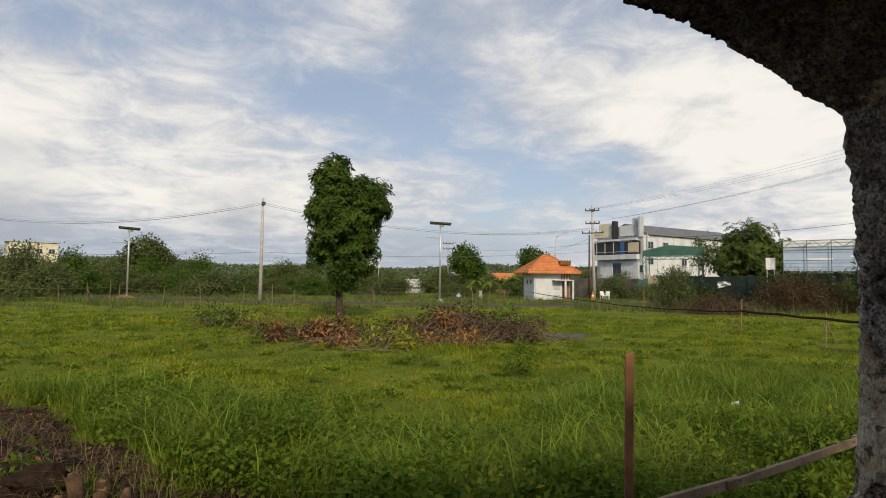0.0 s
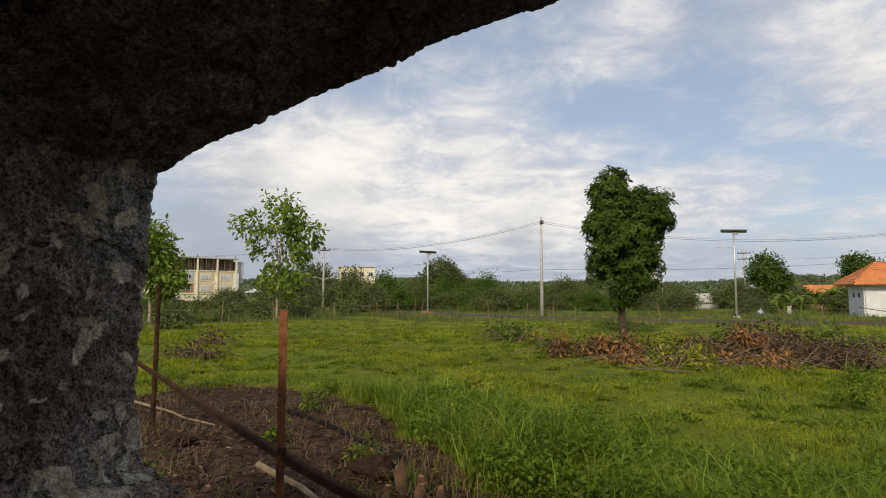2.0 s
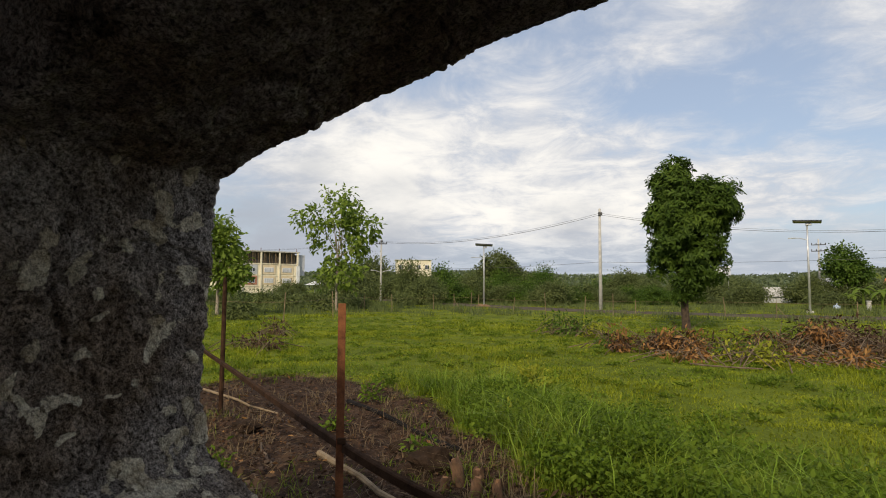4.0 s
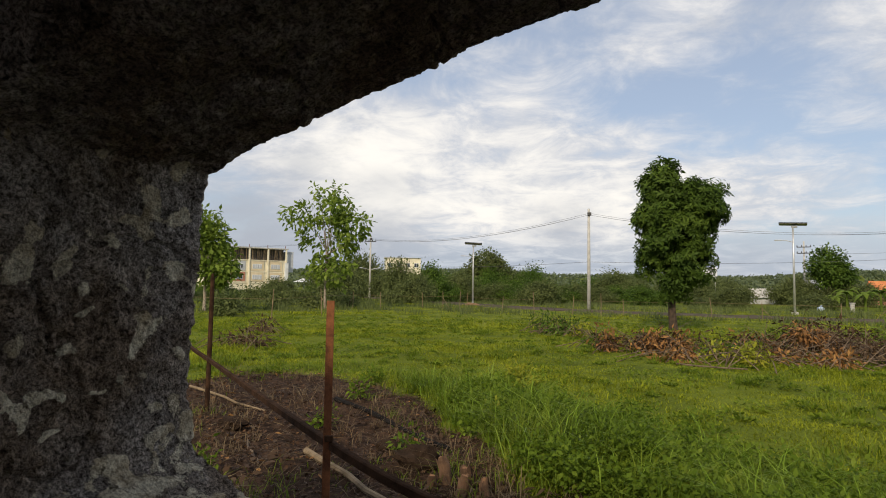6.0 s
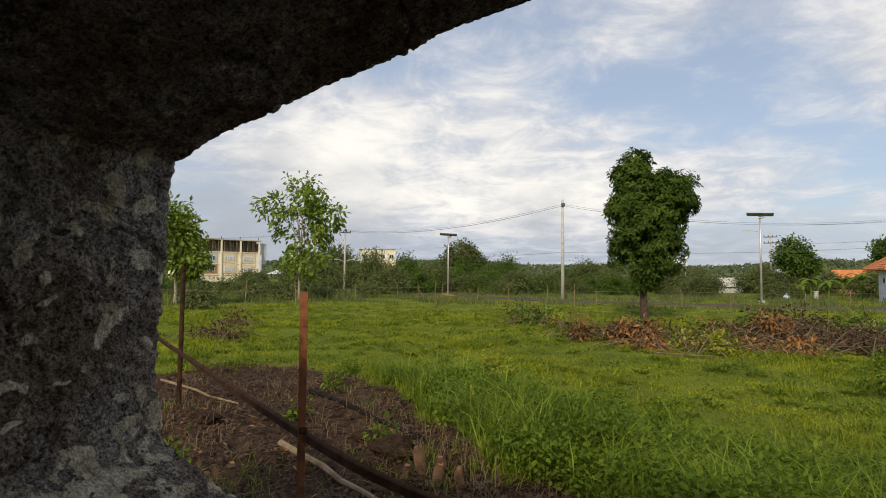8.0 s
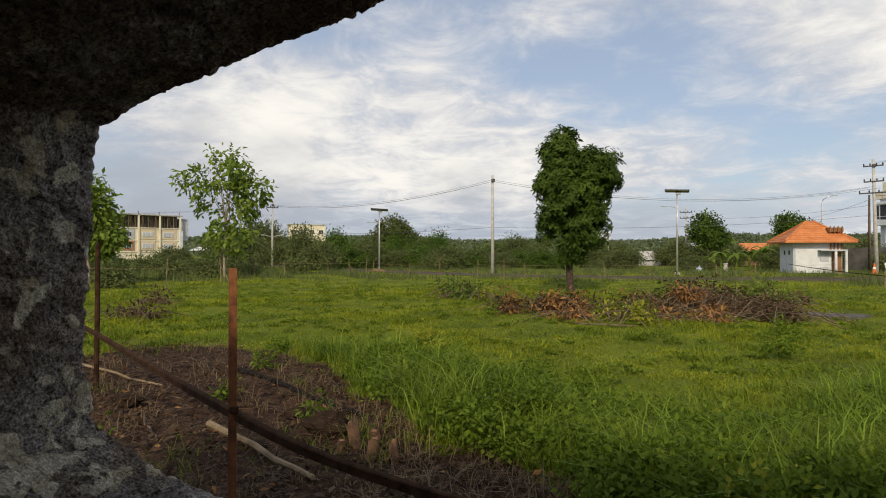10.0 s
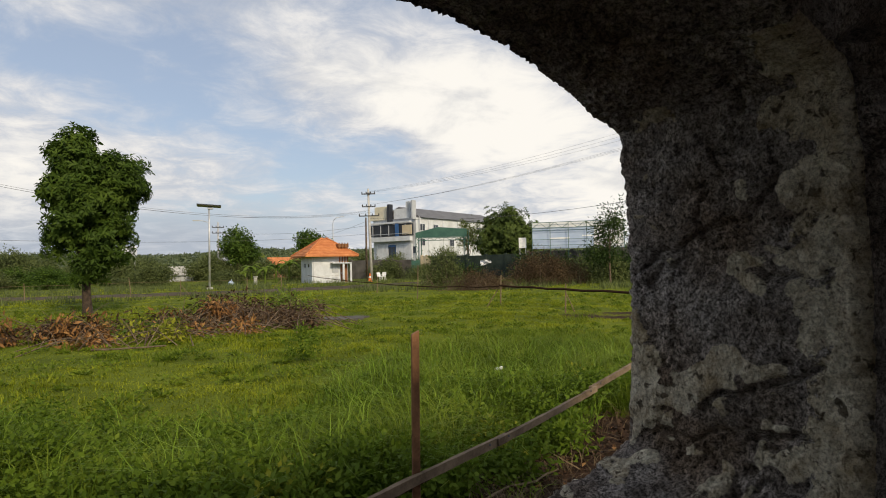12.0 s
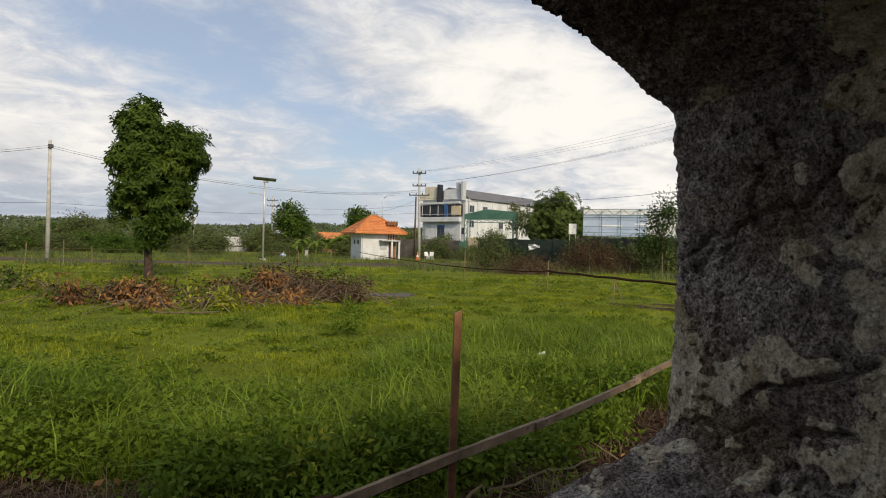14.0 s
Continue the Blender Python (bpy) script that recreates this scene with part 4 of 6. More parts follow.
def far_woods():
    rng = np.random.default_rng(8)
    n = 5200
    az = rng.uniform(-48, 64, n)
    r = rng.uniform(420, 900, n)
    x, y = -np.sin(np.radians(az)) * r, np.cos(np.radians(az)) * r
    z = rise(x, y)
    base = np.stack([x, y, z], 1)
    per = 9
    c = np.repeat(base, per, 0)
    o = rng.normal(size=c.shape) * np.array([2.6, 2.6, 1.3]) + np.array([0, 0, 2.2])
    p = c + o
    k = len(p)
    a = rng.normal(size=(k, 3))
    a /= np.linalg.norm(a, axis=1)[:, None]
    b = np.cross(a, rng.normal(size=(k, 3)))
    b /= np.linalg.norm(b, axis=1)[:, None]
    s = (1.2 + rng.random(k))[:, None]
    v = np.stack([p - a * s, p + b * s * 0.6, p + a * s, p - b * s * 0.6], 1).reshape(-1, 3)
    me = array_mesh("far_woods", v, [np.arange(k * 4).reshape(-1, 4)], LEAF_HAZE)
    tagged(new("far_woods", me), "green wooded ridge on the horizon, haze put into its leaf colour", "woods", kind="stuff")


far_woods()

# ---- poles, lamps and cables along the road ----
def pole(name, label, az, r, tall, rad=0.14, arms=(), mat=None, fit_=True, lean=0.0, lamp=0.0):
    x, y = spread(az, r)
    t = thing(name, label, "utility pole", pose(x, y, rz_at(x, y), 0, lean, az), "utility poles")
    part("shaft", tube_bm([(0, 0, -0.3), (0, 0, tall * 0.5), (0, 0, tall)], [rad, rad * 0.82, rad * 0.6], 10), mat or CONCRETE, t, smooth=True)
    for z, wide in arms:
        arm = part("crossarm", box_bm((wide, 0.12, 0.12), (0, -0.1, z), 0, 0.01), DARK_STEEL, t, "dark steel crossarm")
        k = 4 if wide > 1.2 else 3
        for i in range(k):
            u = (i / (k - 1) - 0.5) * (wide - 0.12)
            part("insulator", tube_bm([(u, -0.1, z + 0.10), (u, -0.1, z + 0.2), (u, -0.1, z + 0.34)], [0.05, 0.08, 0.04], 6), DARK_STEEL, arm)
    if fit_:
        part("bracket", box_bm((0.34, 0.2, 0.28), (0.05, -0.12, tall * 0.93), 0, 0.02), DARK_STEEL, t)
    if lamp:
        for s in (-1, 1):
            part("lamp_arm", tube_bm([(0, 0, lamp), (s * 0.6, -0.1, lamp + 0.25), (s * 1.0, -0.15, lamp + 0.3)], 0.035, 6), GALV, t)
            part("lamp_head", box_bm((0.45, 0.2, 0.1), (s * 1.2, -0.15, lamp + 0.27), 0, 0.03), GALV, t)
    return t


pole("utility_pole", "grey concrete utility pole with a short crossarm and twin lamps", 38.1, 80.0, 8.6, 0.16, [(7.75, 1.5)], lamp=3.9)
pole("utility_pole", "tall pale concrete utility pole beside the road", 17.1, 52.0, 8.7, 0.17, [])
pole("utility_pole", "concrete utility pole with three dark crossarms", -14.5, 70.0, 10.9, 0.20, [(10.2, 1.6), (8.7, 1.6), (7.6, 2.4)], lean=-1.2)
pole("utility_pole", "dark timber pole beside the crossarm pole", -14.05, 71.5, 7.6, 0.15, [], BARK, False)
pole("utility_pole", "distant pole with two crossarms beyond the scrub", -0.55, 100.0, 9.2, 0.16, [(8.3, 1.8), (7.4, 1.8)], fit_=False)
pole("utility_pole", "distant pole among the trees", -8.3, 120.0, 8.4, 0.16, [(7.6, 2.0)], fit_=False)


def solar_lamp(az, r, tall, wide):
    x, y = spread(az, r)
    t = thing("street_lamp", "white solar street lamp with a tilted panel", "street lamp", pose(x, y, rz_at(x, y), 0, 0, az), "solar street lamps")
    part("base_plate", box_bm((0.5, 0.5, 0.28), (0, 0, -0.1), 0, 0.03), CONCRETE, t)
    part("shaft", tube_bm([(0, 0, 0.1), (0, 0, tall * 0.6), (0, 0, tall)], [0.095, 0.075, 0.055], 10), GALV, t, smooth=True)
    p = part("solar_panel", box_bm((wide, 1.05, 0.06), (0, 0, tall + 0.08), 0, 0.01, (-5, 3)), PANEL, t, "dark solar panel")
    part("panel_frame", box_bm((wide - 0.1, 0.95, 0.03), (0, 0, tall + 0.045), 0, 0.005, (-5, 3)), PANEL_BACK, p)
    part("battery_box", box_bm((0.42, 0.3, 0.2), (0.1, 0.0, tall - 0.2), 0, 0.02), GALV, t)
    part("lamp_arm", tube_bm([(0, 0, tall - 1.35), (-0.5, -0.1, tall - 1.2), (-0.9, -0.15, tall - 1.17)], 0.03, 6), GALV, t)
    part("lamp_head", box_bm((0.5, 0.2, 0.07), (-1.05, -0.15, tall - 1.21), 0, 0.02), GALV, t, "flat lamp head")


solar_lamp(28.1, 60.0, 6.15, 1.75)
solar_lamp(0.2, 54.0, 7.05, 1.95)


def arm_lamp(az, r, tall):
    x, y = spread(az, r)
    t = thing("street_lamp", "grey street lamp with a curved arm", "street lamp", pose(x, y, rz_at(x, y), 0, 0, az))
    part("shaft", tube_bm([(0, 0, -0.2), (0, 0, tall * 0.5), (0, 0, tall - 0.9), (0.15, 0, tall - 0.35), (0.6, 0, tall - 0.02), (1.2, 0, tall + 0.1)], [0.1, 0.08, 0.06, 0.055, 0.05, 0.045], 8), GALV, t, smooth=True)
    part("lamp_head", box_bm((0.55, 0.22, 0.1), (1.4, 0, tall + 0.06), 0, 0.03), GALV, t)


arm_lamp(-10.9, 88.0, 9.0)


def cable(label, a, b, sag, rad=0.011, n=16):
    pts = [Vector(a).lerp(Vector(b), k / n) - Vector((0, 0, sag * 4 * (k / n) * (1 - k / n))) for k in range(n + 1)]
    tagged(part("cable", tube_bm(pts, rad, 5), WIRE), label, "cable", "overhead cables")


def air(az, r, z):
    return (*spread(az, r), z)


for off, z in ((-0.35, 8.15), (0.0, 8.3), (0.35, 8.15)):
    cable("overhead power line on the roadside poles", air(38.1 + off * 0.5, 80.0, z - 0.1), air(17.1, 52.0, z), 1.05)
    cable("overhead power line on the roadside poles", air(17.1, 52.0, z), air(-14.4 + off, 70.0, z + 0.1 * off), 1.5)
    cable("overhead power line on the roadside poles", air(38.1, 80.0, z - 0.1), air(60, 110.0, 8.6), 1.0)
for off in (-0.7, 0.0, 0.7):
    cable("high power line crossing toward the wall", air(-14.4, 70.0, 10.5 + 0.1 * off), air(-42 + off, 44.0, 11.2 + 0.3 * off), 0.5, 0.007)
    cable("high power line crossing toward the wall", air(-14.4, 70.0, 9.0), air(-42 + off, 44.0, 10.3), 0.5, 0.007)
cable("thick low cable over the yard", air(-14.4, 70.0, 7.4), air(-43, 50.0, 7.0), 0.9, 0.017)
cable("thin telephone cable along the road", air(38.1, 80.0, 4.6), air(17.1, 52.0, 4.1), 0.35, 0.013)
cable("thin telephone cable along the road", air(17.1, 52.0, 4.1), air(-14.15, 71.5, 5.6), 0.5, 0.013)
cable("thin cable to the distant poles", air(-14.15, 71.5, 6.6), air(-0.55, 100.0, 7.6), 0.6, 0.014)
cable("thin cable to the distant poles", air(-14.15, 71.5, 7.2), air(-8.3, 120.0, 7.8), 0.6, 0.014)


# ---- the guard house ----
def guard_house():
    x, y = spread(-10.05, 67.5)
    t = thing("guard_house", "small white guard house with an orange tiled hip roof", "house", pose(x, y, rz_at(x, y) - 0.05, 0, 0, 8))
    w, d, h = 4.1, 3.9, 3.15
    bm = bmesh.new()
    for sx, sy, px, py in ((w, 0.18, 0, -d / 2), (w, 0.18, 0, d / 2), (0.18, d - 0.18, -w / 2 + 0.09, 0), (0.18, d - 0.18, w / 2 - 0.09, 0)):
        box(bm, (sx, sy, h), (px, py, -0.1))
    part("wall", bm, WHITE_WALL, t)
    part("plinth", box_bm((w + 0.3, d + 0.3, 0.22), (0, 0, -0.15), 0, 0.02), GREY_WALL, t)
    roof = bmesh.new()
    e, top, z0 = 0.95, 2.0, h - 0.12
    ring = [roof.verts.new((sx * (w / 2 + e), sy * (d / 2 + e), z0)) for sx, sy in ((-1, -1), (1, -1), (1, 1), (-1, 1))]
    low = [roof.verts.new((v.co.x, v.co.y, z0 - 0.14)) for v in ring]
    a, b = roof.verts.new((-0.25, 0, z0 + top)), roof.verts.new((0.25, 0, z0 + top))
    for f in ((ring[0], ring[1], b, a), (ring[1], ring[2], b), (ring[2], ring[3], a, b), (ring[3], ring[0], a)):
        roof.faces.new(f)
    for k in range(4):
        roof.faces.new((ring[k], ring[(k + 1) % 4], low[(k + 1) % 4], low[k]))
    roof.faces.new(low)
    r = part("roof", roof, TERRACOTTA, t, "orange clay tile hip roof")
    for sx in (-1, 1):
        for sy in (-1, 1):
            part("ridge_tile", tube_bm([(sx * (w / 2 + e), sy * (d / 2 + e), z0 + 0.03), (sx * 0.25, 0, z0 + top + 0.03)], 0.09, 6), TERRACOTTA, r)
    for k in range(1, 11):
        u = k / 11
        zz, wx, wy = z0 + top * u + 0.012, (w / 2 + e) * (1 - u) + 0.25 * u, (d / 2 + e) * (1 - u)
        part("tile_course", tube_bm([(-wx, -wy, zz), (wx, -wy, zz)], 0.028, 4), TERRACOTTA, r)
        part("tile_course", tube_bm([(-wx, -wy, zz), (-wx, wy, zz)], 0.028, 4), TERRACOTTA, r)
    part("roof_block", box_bm((1.25, 0.8, 0.42), (1.55, -1.6, h + 0.75), 0, 0.03), BROWN_TRIM, t, "brown louvred block on the roof")
    for k in range(4):
        part("louvre", box_bm((0.1, 0.1, 0.6), (1.05 + 0.33 * k, -2.06, h + 0.68), 0, 0.01), BROWN_TRIM, t)
    for k in range(4):
        part("lattice_slat", box_bm((0.12, 0.1, 0.85), (1.05 + 0.3 * k, -2.15, h - 0.95), 0, 0.01), BROWN_TRIM, t)
    part("canopy", box_bm((2.2, 1.0, 0.14), (1.1, -2.4, 2.1), 0, 0.02), GREY_WALL, t, "flat grey concrete porch canopy")
    for px in (1.25, 2.1):
        part("porch_column", box_bm((0.2, 0.2, 2.15), (px, -2.75, -0.05), 0, 0.02), WHITE_WALL, t)
    part("porch_step", box_bm((2.0, 1.1, 0.16), (1.2, -2.45, -0.1), 0, 0.02), CONCRETE, t)
    door = part("door", box_bm((0.8, 0.06, 2.0), (1.55, -2.06, 0.05), 0, 0.01), BROWN_TRIM, t, "brown timber door")
    part("door_handle", box_bm((0.05, 0.06, 0.16), (1.25, -2.1, 1.0), 0, 0.01), GALV, door)
    for px, pz, sx, sz in ((0.55, 1.15, 0.75, 0.9), (0.55, 0.5, 0.75, 0.1)):
        win = part("window", box_bm((sx, 0.05, sz), (px, -2.055, pz), 0, 0.01), GREY_WALL, t, "pale framed window")
        if sz > 0.5:
            for k in range(2):
                part("pane", box_bm((sx * 0.42, 0.02, sz * 0.85), (px - sx * 0.24 + k * sx * 0.48, -2.085, pz + sz * 0.07)), GREY_WALL, win)
    for py in (-0.9, 0.5):
        win = part("window", box_bm((0.06, 0.34, 0.42), (-w / 2 - 0.02, py, 1.75), 0, 0.01), GLASS, t, "small dark side window")
        part("window_frame", box_bm((0.05, 0.46, 0.06), (-w / 2 - 0.03, py, 1.70), 0, 0.005), WHITE_WALL, win)
    part("downpipe", tube_bm([(-w / 2 + 0.12, -d / 2 - 0.14, 0), (-w / 2 + 0.12, -d / 2 - 0.14, h - 0.2)], 0.04, 6), GREY_WALL, t)


guard_house()


# ---- the white building behind the yard ----
def glazed(parent, sx, sz, at, rz=0.0, cols=2, label="dark window in a white frame", deep=0.1, frame_mat=None):
    win = part("window", box_bm((sx, deep, sz), at, rz, 0.01), frame_mat or WHITE_WALL, parent, label)
    d = Vector((math.sin(radians(rz)), -math.cos(radians(rz)), 0)) * (deep / 2 + 0.005)
    s = Vector((math.cos(radians(rz)), math.sin(radians(rz)), 0))
    for k in range(cols):
        u = (k + 0.5) / cols - 0.5
        p = Vector(at) + d + s * (u * sx * 0.94)
        part("pane", box_bm((sx * 0.82 / cols, 0.03, sz * 0.86), (p.x, p.y, p.z + sz * 0.07), rz), GLASS, win)
    return win


def white_building():
    x, y = spread(-18.9, 104.0)
    t = thing("office_building", "white three-storey building with dark balcony bands", "building", pose(x, y, 0, 0, 0, -58) @ Matrix.Scale(1.12, 4))
    H = 9.3
    # origin at the near corner; the front runs to -x, the long flank back along +y
    flank = bmesh.new()
    box(flank, (9.2, 26, H), (-4.6, 13.0, -0.2))
    part("wall", flank, WHITE_WALL, t)
    roof = bmesh.new()
    vs = [roof.verts.new(p) for p in ((0.35, 1.2, H - 0.15), (0.35, 26.2, H - 0.15), (-4.6, 26.2, H + 1.9), (-4.6, 1.2, H + 1.9), (-9.4, 26.2, H - 0.15), (-9.4, 1.2, H - 0.15))]
    for f in ((0, 1, 2, 3), (3, 2, 4, 5), (0, 3, 5), (1, 4, 2), (0, 5, 4, 1)):
        roof.faces.new([vs[i] for i in f])
    part("roof", roof, SLATE, t, "dark grey sheet roof")
    par = part("parapet", box_bm((3.4, 0.5, 1.6), (-2.6, -0.1, H - 0.25), 0, 0.02), WHITE_WALL, t, "stepped white parapet")
    part("parapet_step", box_bm((1.5, 0.55, 1.1), (-1.0, -0.12, H + 1.3), 0, 0.02), WHITE_WALL, par)
    part("fin", box_bm((0.35, 0.9, 3.0), (-0.15, -0.4, H - 0.5), 0, 0.02), GREY_WALL, t, "grey vertical fin")
    part("fin", box_bm((0.5, 0.9, 3.1), (-5.1, -0.4, H - 0.9), 0, 0.02), NAVY, t, "dark blue vertical fin")
    part("stair_tower", box_bm((2.6, 1.6, 2.2), (-7.2, 0.4, H - 0.25), 0, 0.02), CREAM_WALL, t, "cream roof block")
    part("stair_tower", box_bm((1.6, 1.4, 1.0), (-8.9, 0.4, H - 0.25), 0, 0.02), CREAM_WALL, t, "cream roof block")
    for z, hh, mat, nm in ((6.3, 1.9, NAVY, "dark balcony band"), (5.45, 0.75, WHITE_WALL, "white floor slab"), (8.3, 0.3, WHITE_WALL, "white floor slab")):
        part("balcony" if mat is NAVY else "slab", box_bm((8.8, 0.7, hh), (-4.9, -0.38 - (0.25 if mat is not NAVY else 0), z), 0, 0.02), mat, t, nm)
    for k in range(5):
        part("mullion", box_bm((0.12, 0.1, 1.8), (-8.6 + 1.75 * k, -0.78, 6.35), 0, 0.01), GREY_WALL, t)
    part("blue_panel", box_bm((0.7, 0.15, 2.4), (-3.3, -0.85, 6.1), 0, 0.01), BLUE, t, "bright blue panel")
    part("balcony_room", box_bm((1.9, 0.12, 1.5), (-1.25, -0.8, 6.45), 0, 0.01), TAN_WALL, t, "tan balcony wall")
    for px, wide in ((-2.35, 3.3), (-7.0, 2.5)):
        panel = part("front_panel", box_bm((wide, 0.3, 4.4), (px, -0.2, 0.6), 0, 0.02), WHITE_WALL, t, "large pale front panel")
        for k in range(3):
            part("panel_joint", box_bm((0.05, 0.04, 4.3), (px - wide / 2 + wide * (k + 0.5) / 3, -0.36, 0.65)), GREY_WALL, panel)
    glazed(t, 1.5, 4.2, (-4.95, -0.12, 0.7), 0, 2, "tall window in a blue frame", 0.2, BLUE)
    part("transom", box_bm((1.5, 0.08, 0.5), (-4.95, -0.25, 2.3), 0, 0.01), WHITE_WALL, t, "white band across the tall window")
    for z in (0.9, 3.4):
        glazed(t, 0.6, 1.2, (-0.32, -0.08, z), 0, 1)
    part("tower_strip", box_bm((0.4, 0.1, 2.6), (-1.0, -0.44, H - 0.2), 0, 0.01), GREY_WALL, t, "grey strip up the parapet")
    part("balcony_rail", box_bm((8.6, 0.06, 0.08), (-4.9, -0.95, 6.6), 0, 0.01), GREY_WALL, t, "pale balcony rail")
    for k, yy in enumerate((1.5, 5.0, 9.5, 13.5, 18.0, 22.0)):
        for z in (1.6, 4.6, 7.0):
            if (k + int(z)) % 4 != 1:
                glazed(t, 1.3, 1.2, (0.06, yy, z), 90, 2)
    for yy in (3.2, 7.2, 11.5, 16, 20, 24.5):
        part("pilaster", box_bm((0.16, 0.35, H - 0.4), (0.08, yy, 0), 0, 0.01), WHITE_WALL, t)
    part("pipe", tube_bm([(0.2, 0.6, 0.2), (0.2, 0.6, H)], 0.07, 6), GREY_WALL, t)


white_building()


# ---- yard wall, gantry, billboard ----
def block_wall(label, a, b, h, mat, name):
    ax, ay = spread(*a)
    bx, by = spread(*b)
    n = max(2, int(math.hypot(bx - ax, by - ay) / 2.5))
    ang = math.degrees(math.atan2(by - ay, bx - ax))
    ln = math.hypot(bx - ax, by - ay) / n
    t = thing(name, label, "wall", pose(ax, ay, 0, 0, 0, ang), kind="structure")
    for k in range(n):
        part("wall_panel", box_bm((ln - 0.02, 0.16, h + 0.04 * math.sin(k * 2.1)), (ln * (k + 0.5), 0, -0.15), 0, 0.02), mat, t)
        part("pier", box_bm((0.28, 0.28, h + 0.14), (ln * k, 0, -0.15), 0, 0.02), mat, t)
    return t


block_wall("grey block boundary wall beside the guard house", (-12.6, 80), (-18.6, 76), 2.65, BLOCK_WALL, "boundary_wall")
block_wall("pale rendered piece of boundary wall", (-19.4, 75), (-20.3, 74), 3.0, TAN_WALL, "boundary_wall_pale")
block_wall("dark netted yard fence", (-20.4, 73), (-29.5, 66), 2.9, DARK_NET, "yard_fence")
block_wall("dark block wall under the billboard", (-29.6, 66), (-46, 58), 3.1, BLOCK_WALL, "boundary_wall_right")
bx, by = spread(-18.9, 75.0)
gate = thing("gate", "closed dark green sheet metal gate", "gate", pose(bx, by, rz_at(bx, by), 0, 0, -14))
part("gate_leaf", box_bm((1.1, 0.08, 2.3), (0, 0, 0.02), 0, 0.01), GREEN_STEEL, gate)
part("gate_post", box_bm((0.12, 0.12, 2.7), (-0.62, 0, -0.1), 0, 0.01), GREEN_STEEL, gate)
part("gate_post", box_bm((0.12, 0.12, 2.7), (0.62, 0, -0.1), 0, 0.01), GREEN_STEEL, gate)


def lattice(parent, p, q, wide, n, rad=0.045):
    """A flat truss between two points."""
    p, q = Vector(p), Vector(q)
    up = Vector((0, 0, 1)) if abs((q - p).normalized().z) < 0.8 else Vector((1, 0, 0))
    bm = bmesh.new()
    for s in (0, 1):
        tube(bm, [p + up * wide * s, q + up * wide * s], rad, 5)
    for k in range(n):
        a, b = p.lerp(q, k / n), p.lerp(q, (k + 1) / n)
        tube(bm, [a + up * wide * (k % 2), b + up * wide * ((k + 1) % 2)], rad * 0.7, 4)
    return part("truss", bm, GREEN_STEEL, parent, "green lattice truss")


def gantry():
    x, y = spread(-22.0, 78.0)
    t = thing("canopy_frame", "green steel canopy frame with lattice legs", "canopy", pose(x, y, rz_at(x, y), 0, 0, -22))
    bm = bmesh.new()
    vs = [bm.verts.new(p) for p in ((-4.3, 0, 6.0), (-3.4, 0, 6.2), (-1.4, 0, 6.7), (2.5, 0, 6.4), (2.5, 0, 5.42), (-4.3, 0, 5.35))]
    f = bm.faces.new(vs)
    ex = bmesh.ops.extrude_face_region(bm, geom=[f])
    bmesh.ops.translate(bm, vec=(0, 0.9, 0.1), verts=[v for v in ex["geom"] if isinstance(v, bmesh.types.BMVert)])
    part("canopy_fascia", bm, GREEN_STEEL, t, "green sheet metal fascia")
    lattice(t, (2.2, 0, -0.1), (2.2, 0, 6.3), 0.5, 13)
    lattice(t, (-4.3, 0, -0.1), (-4.3, 0, 6.0), 0.35, 11)
    lattice(t, (-4.0, 0, 4.95), (2.4, 0, 5.0), 0.35, 12)
    part("post", tube_bm([(-3.6, 0.8, -0.1), (-3.6, 0.8, 5.8)], 0.06, 6), GREEN_STEEL, t)
    part("post", tube_bm([(2.1, 0.8, -0.1), (2.1, 0.8, 6.0)], 0.06, 6), GREEN_STEEL, t)


gantry()


def billboard():
    x, y = spread(-34.4, 62.0)
    t = thing("billboard", "long pale blue poster board in a green steel frame", "billboard", pose(x, y, rz_at(x, y), 0, 0, -34))
    w, z0, h = 9.2, 3.15, 2.75
    board = part("board", box_bm((w, 0.1, h), (0, 0, z0), 0, 0.01), POSTER, t)
    part("lettering", box_bm((1.6, 0.02, 0.22), (-0.9, -0.065, z0 + 2.15)), POSTER_LIGHT, board, "pale bar of lettering")
    part("lettering", box_bm((2.0, 0.02, 0.14), (-1.8, -0.065, z0 + 1.0)), POSTER_LIGHT, board, "pale bar of lettering")
    part("lettering", box_bm((1.1, 0.02, 0.14), (1.0, -0.065, z0 + 1.2)), POSTER_LIGHT, board, "pale bar of lettering")
    part("poster_figure", box_bm((1.5, 0.02, 1.5), (2.9, -0.065, z0 + 0.15), 0, 0.0), POSTER_LIGHT, board, "pale shape on the poster")
    part("poster_figure", box_bm((0.7, 0.02, 0.9), (2.9, -0.065, z0 + 1.65), 0, 0.0), POSTER_LIGHT, board, "pale shape on the poster")
    part("pale_panel", box_bm((2.9, 0.02, 2.15), (3.1, -0.062, z0 + 0.05)), PLASTIC, board, "plain white end panel")
    part("pale_band", box_bm((w, 0.02, 0.5), (0, -0.07, z0 + 2.22)), POSTER_LIGHT, board, "pale upper band")
    lattice(t, (-w / 2, -0.35, z0 + 2.1), (w / 2, -0.35, z0 + 2.18), 0.6, 12, 0.03)
    for k in range(6):
        u = -w / 2 + w * k / 5
        part("upright", tube_bm([(u, -0.3, -0.1), (u, -0.3, z0 + h)], 0.03, 6), GREEN_STEEL, t)
    for z in (0.35, 0.95, 1.9):
        part("rail", tube_bm([(-w / 2, -0.32, z0 + z), (w / 2, -0.32, z0 + z)], 0.022, 5), GREEN_STEEL, t)


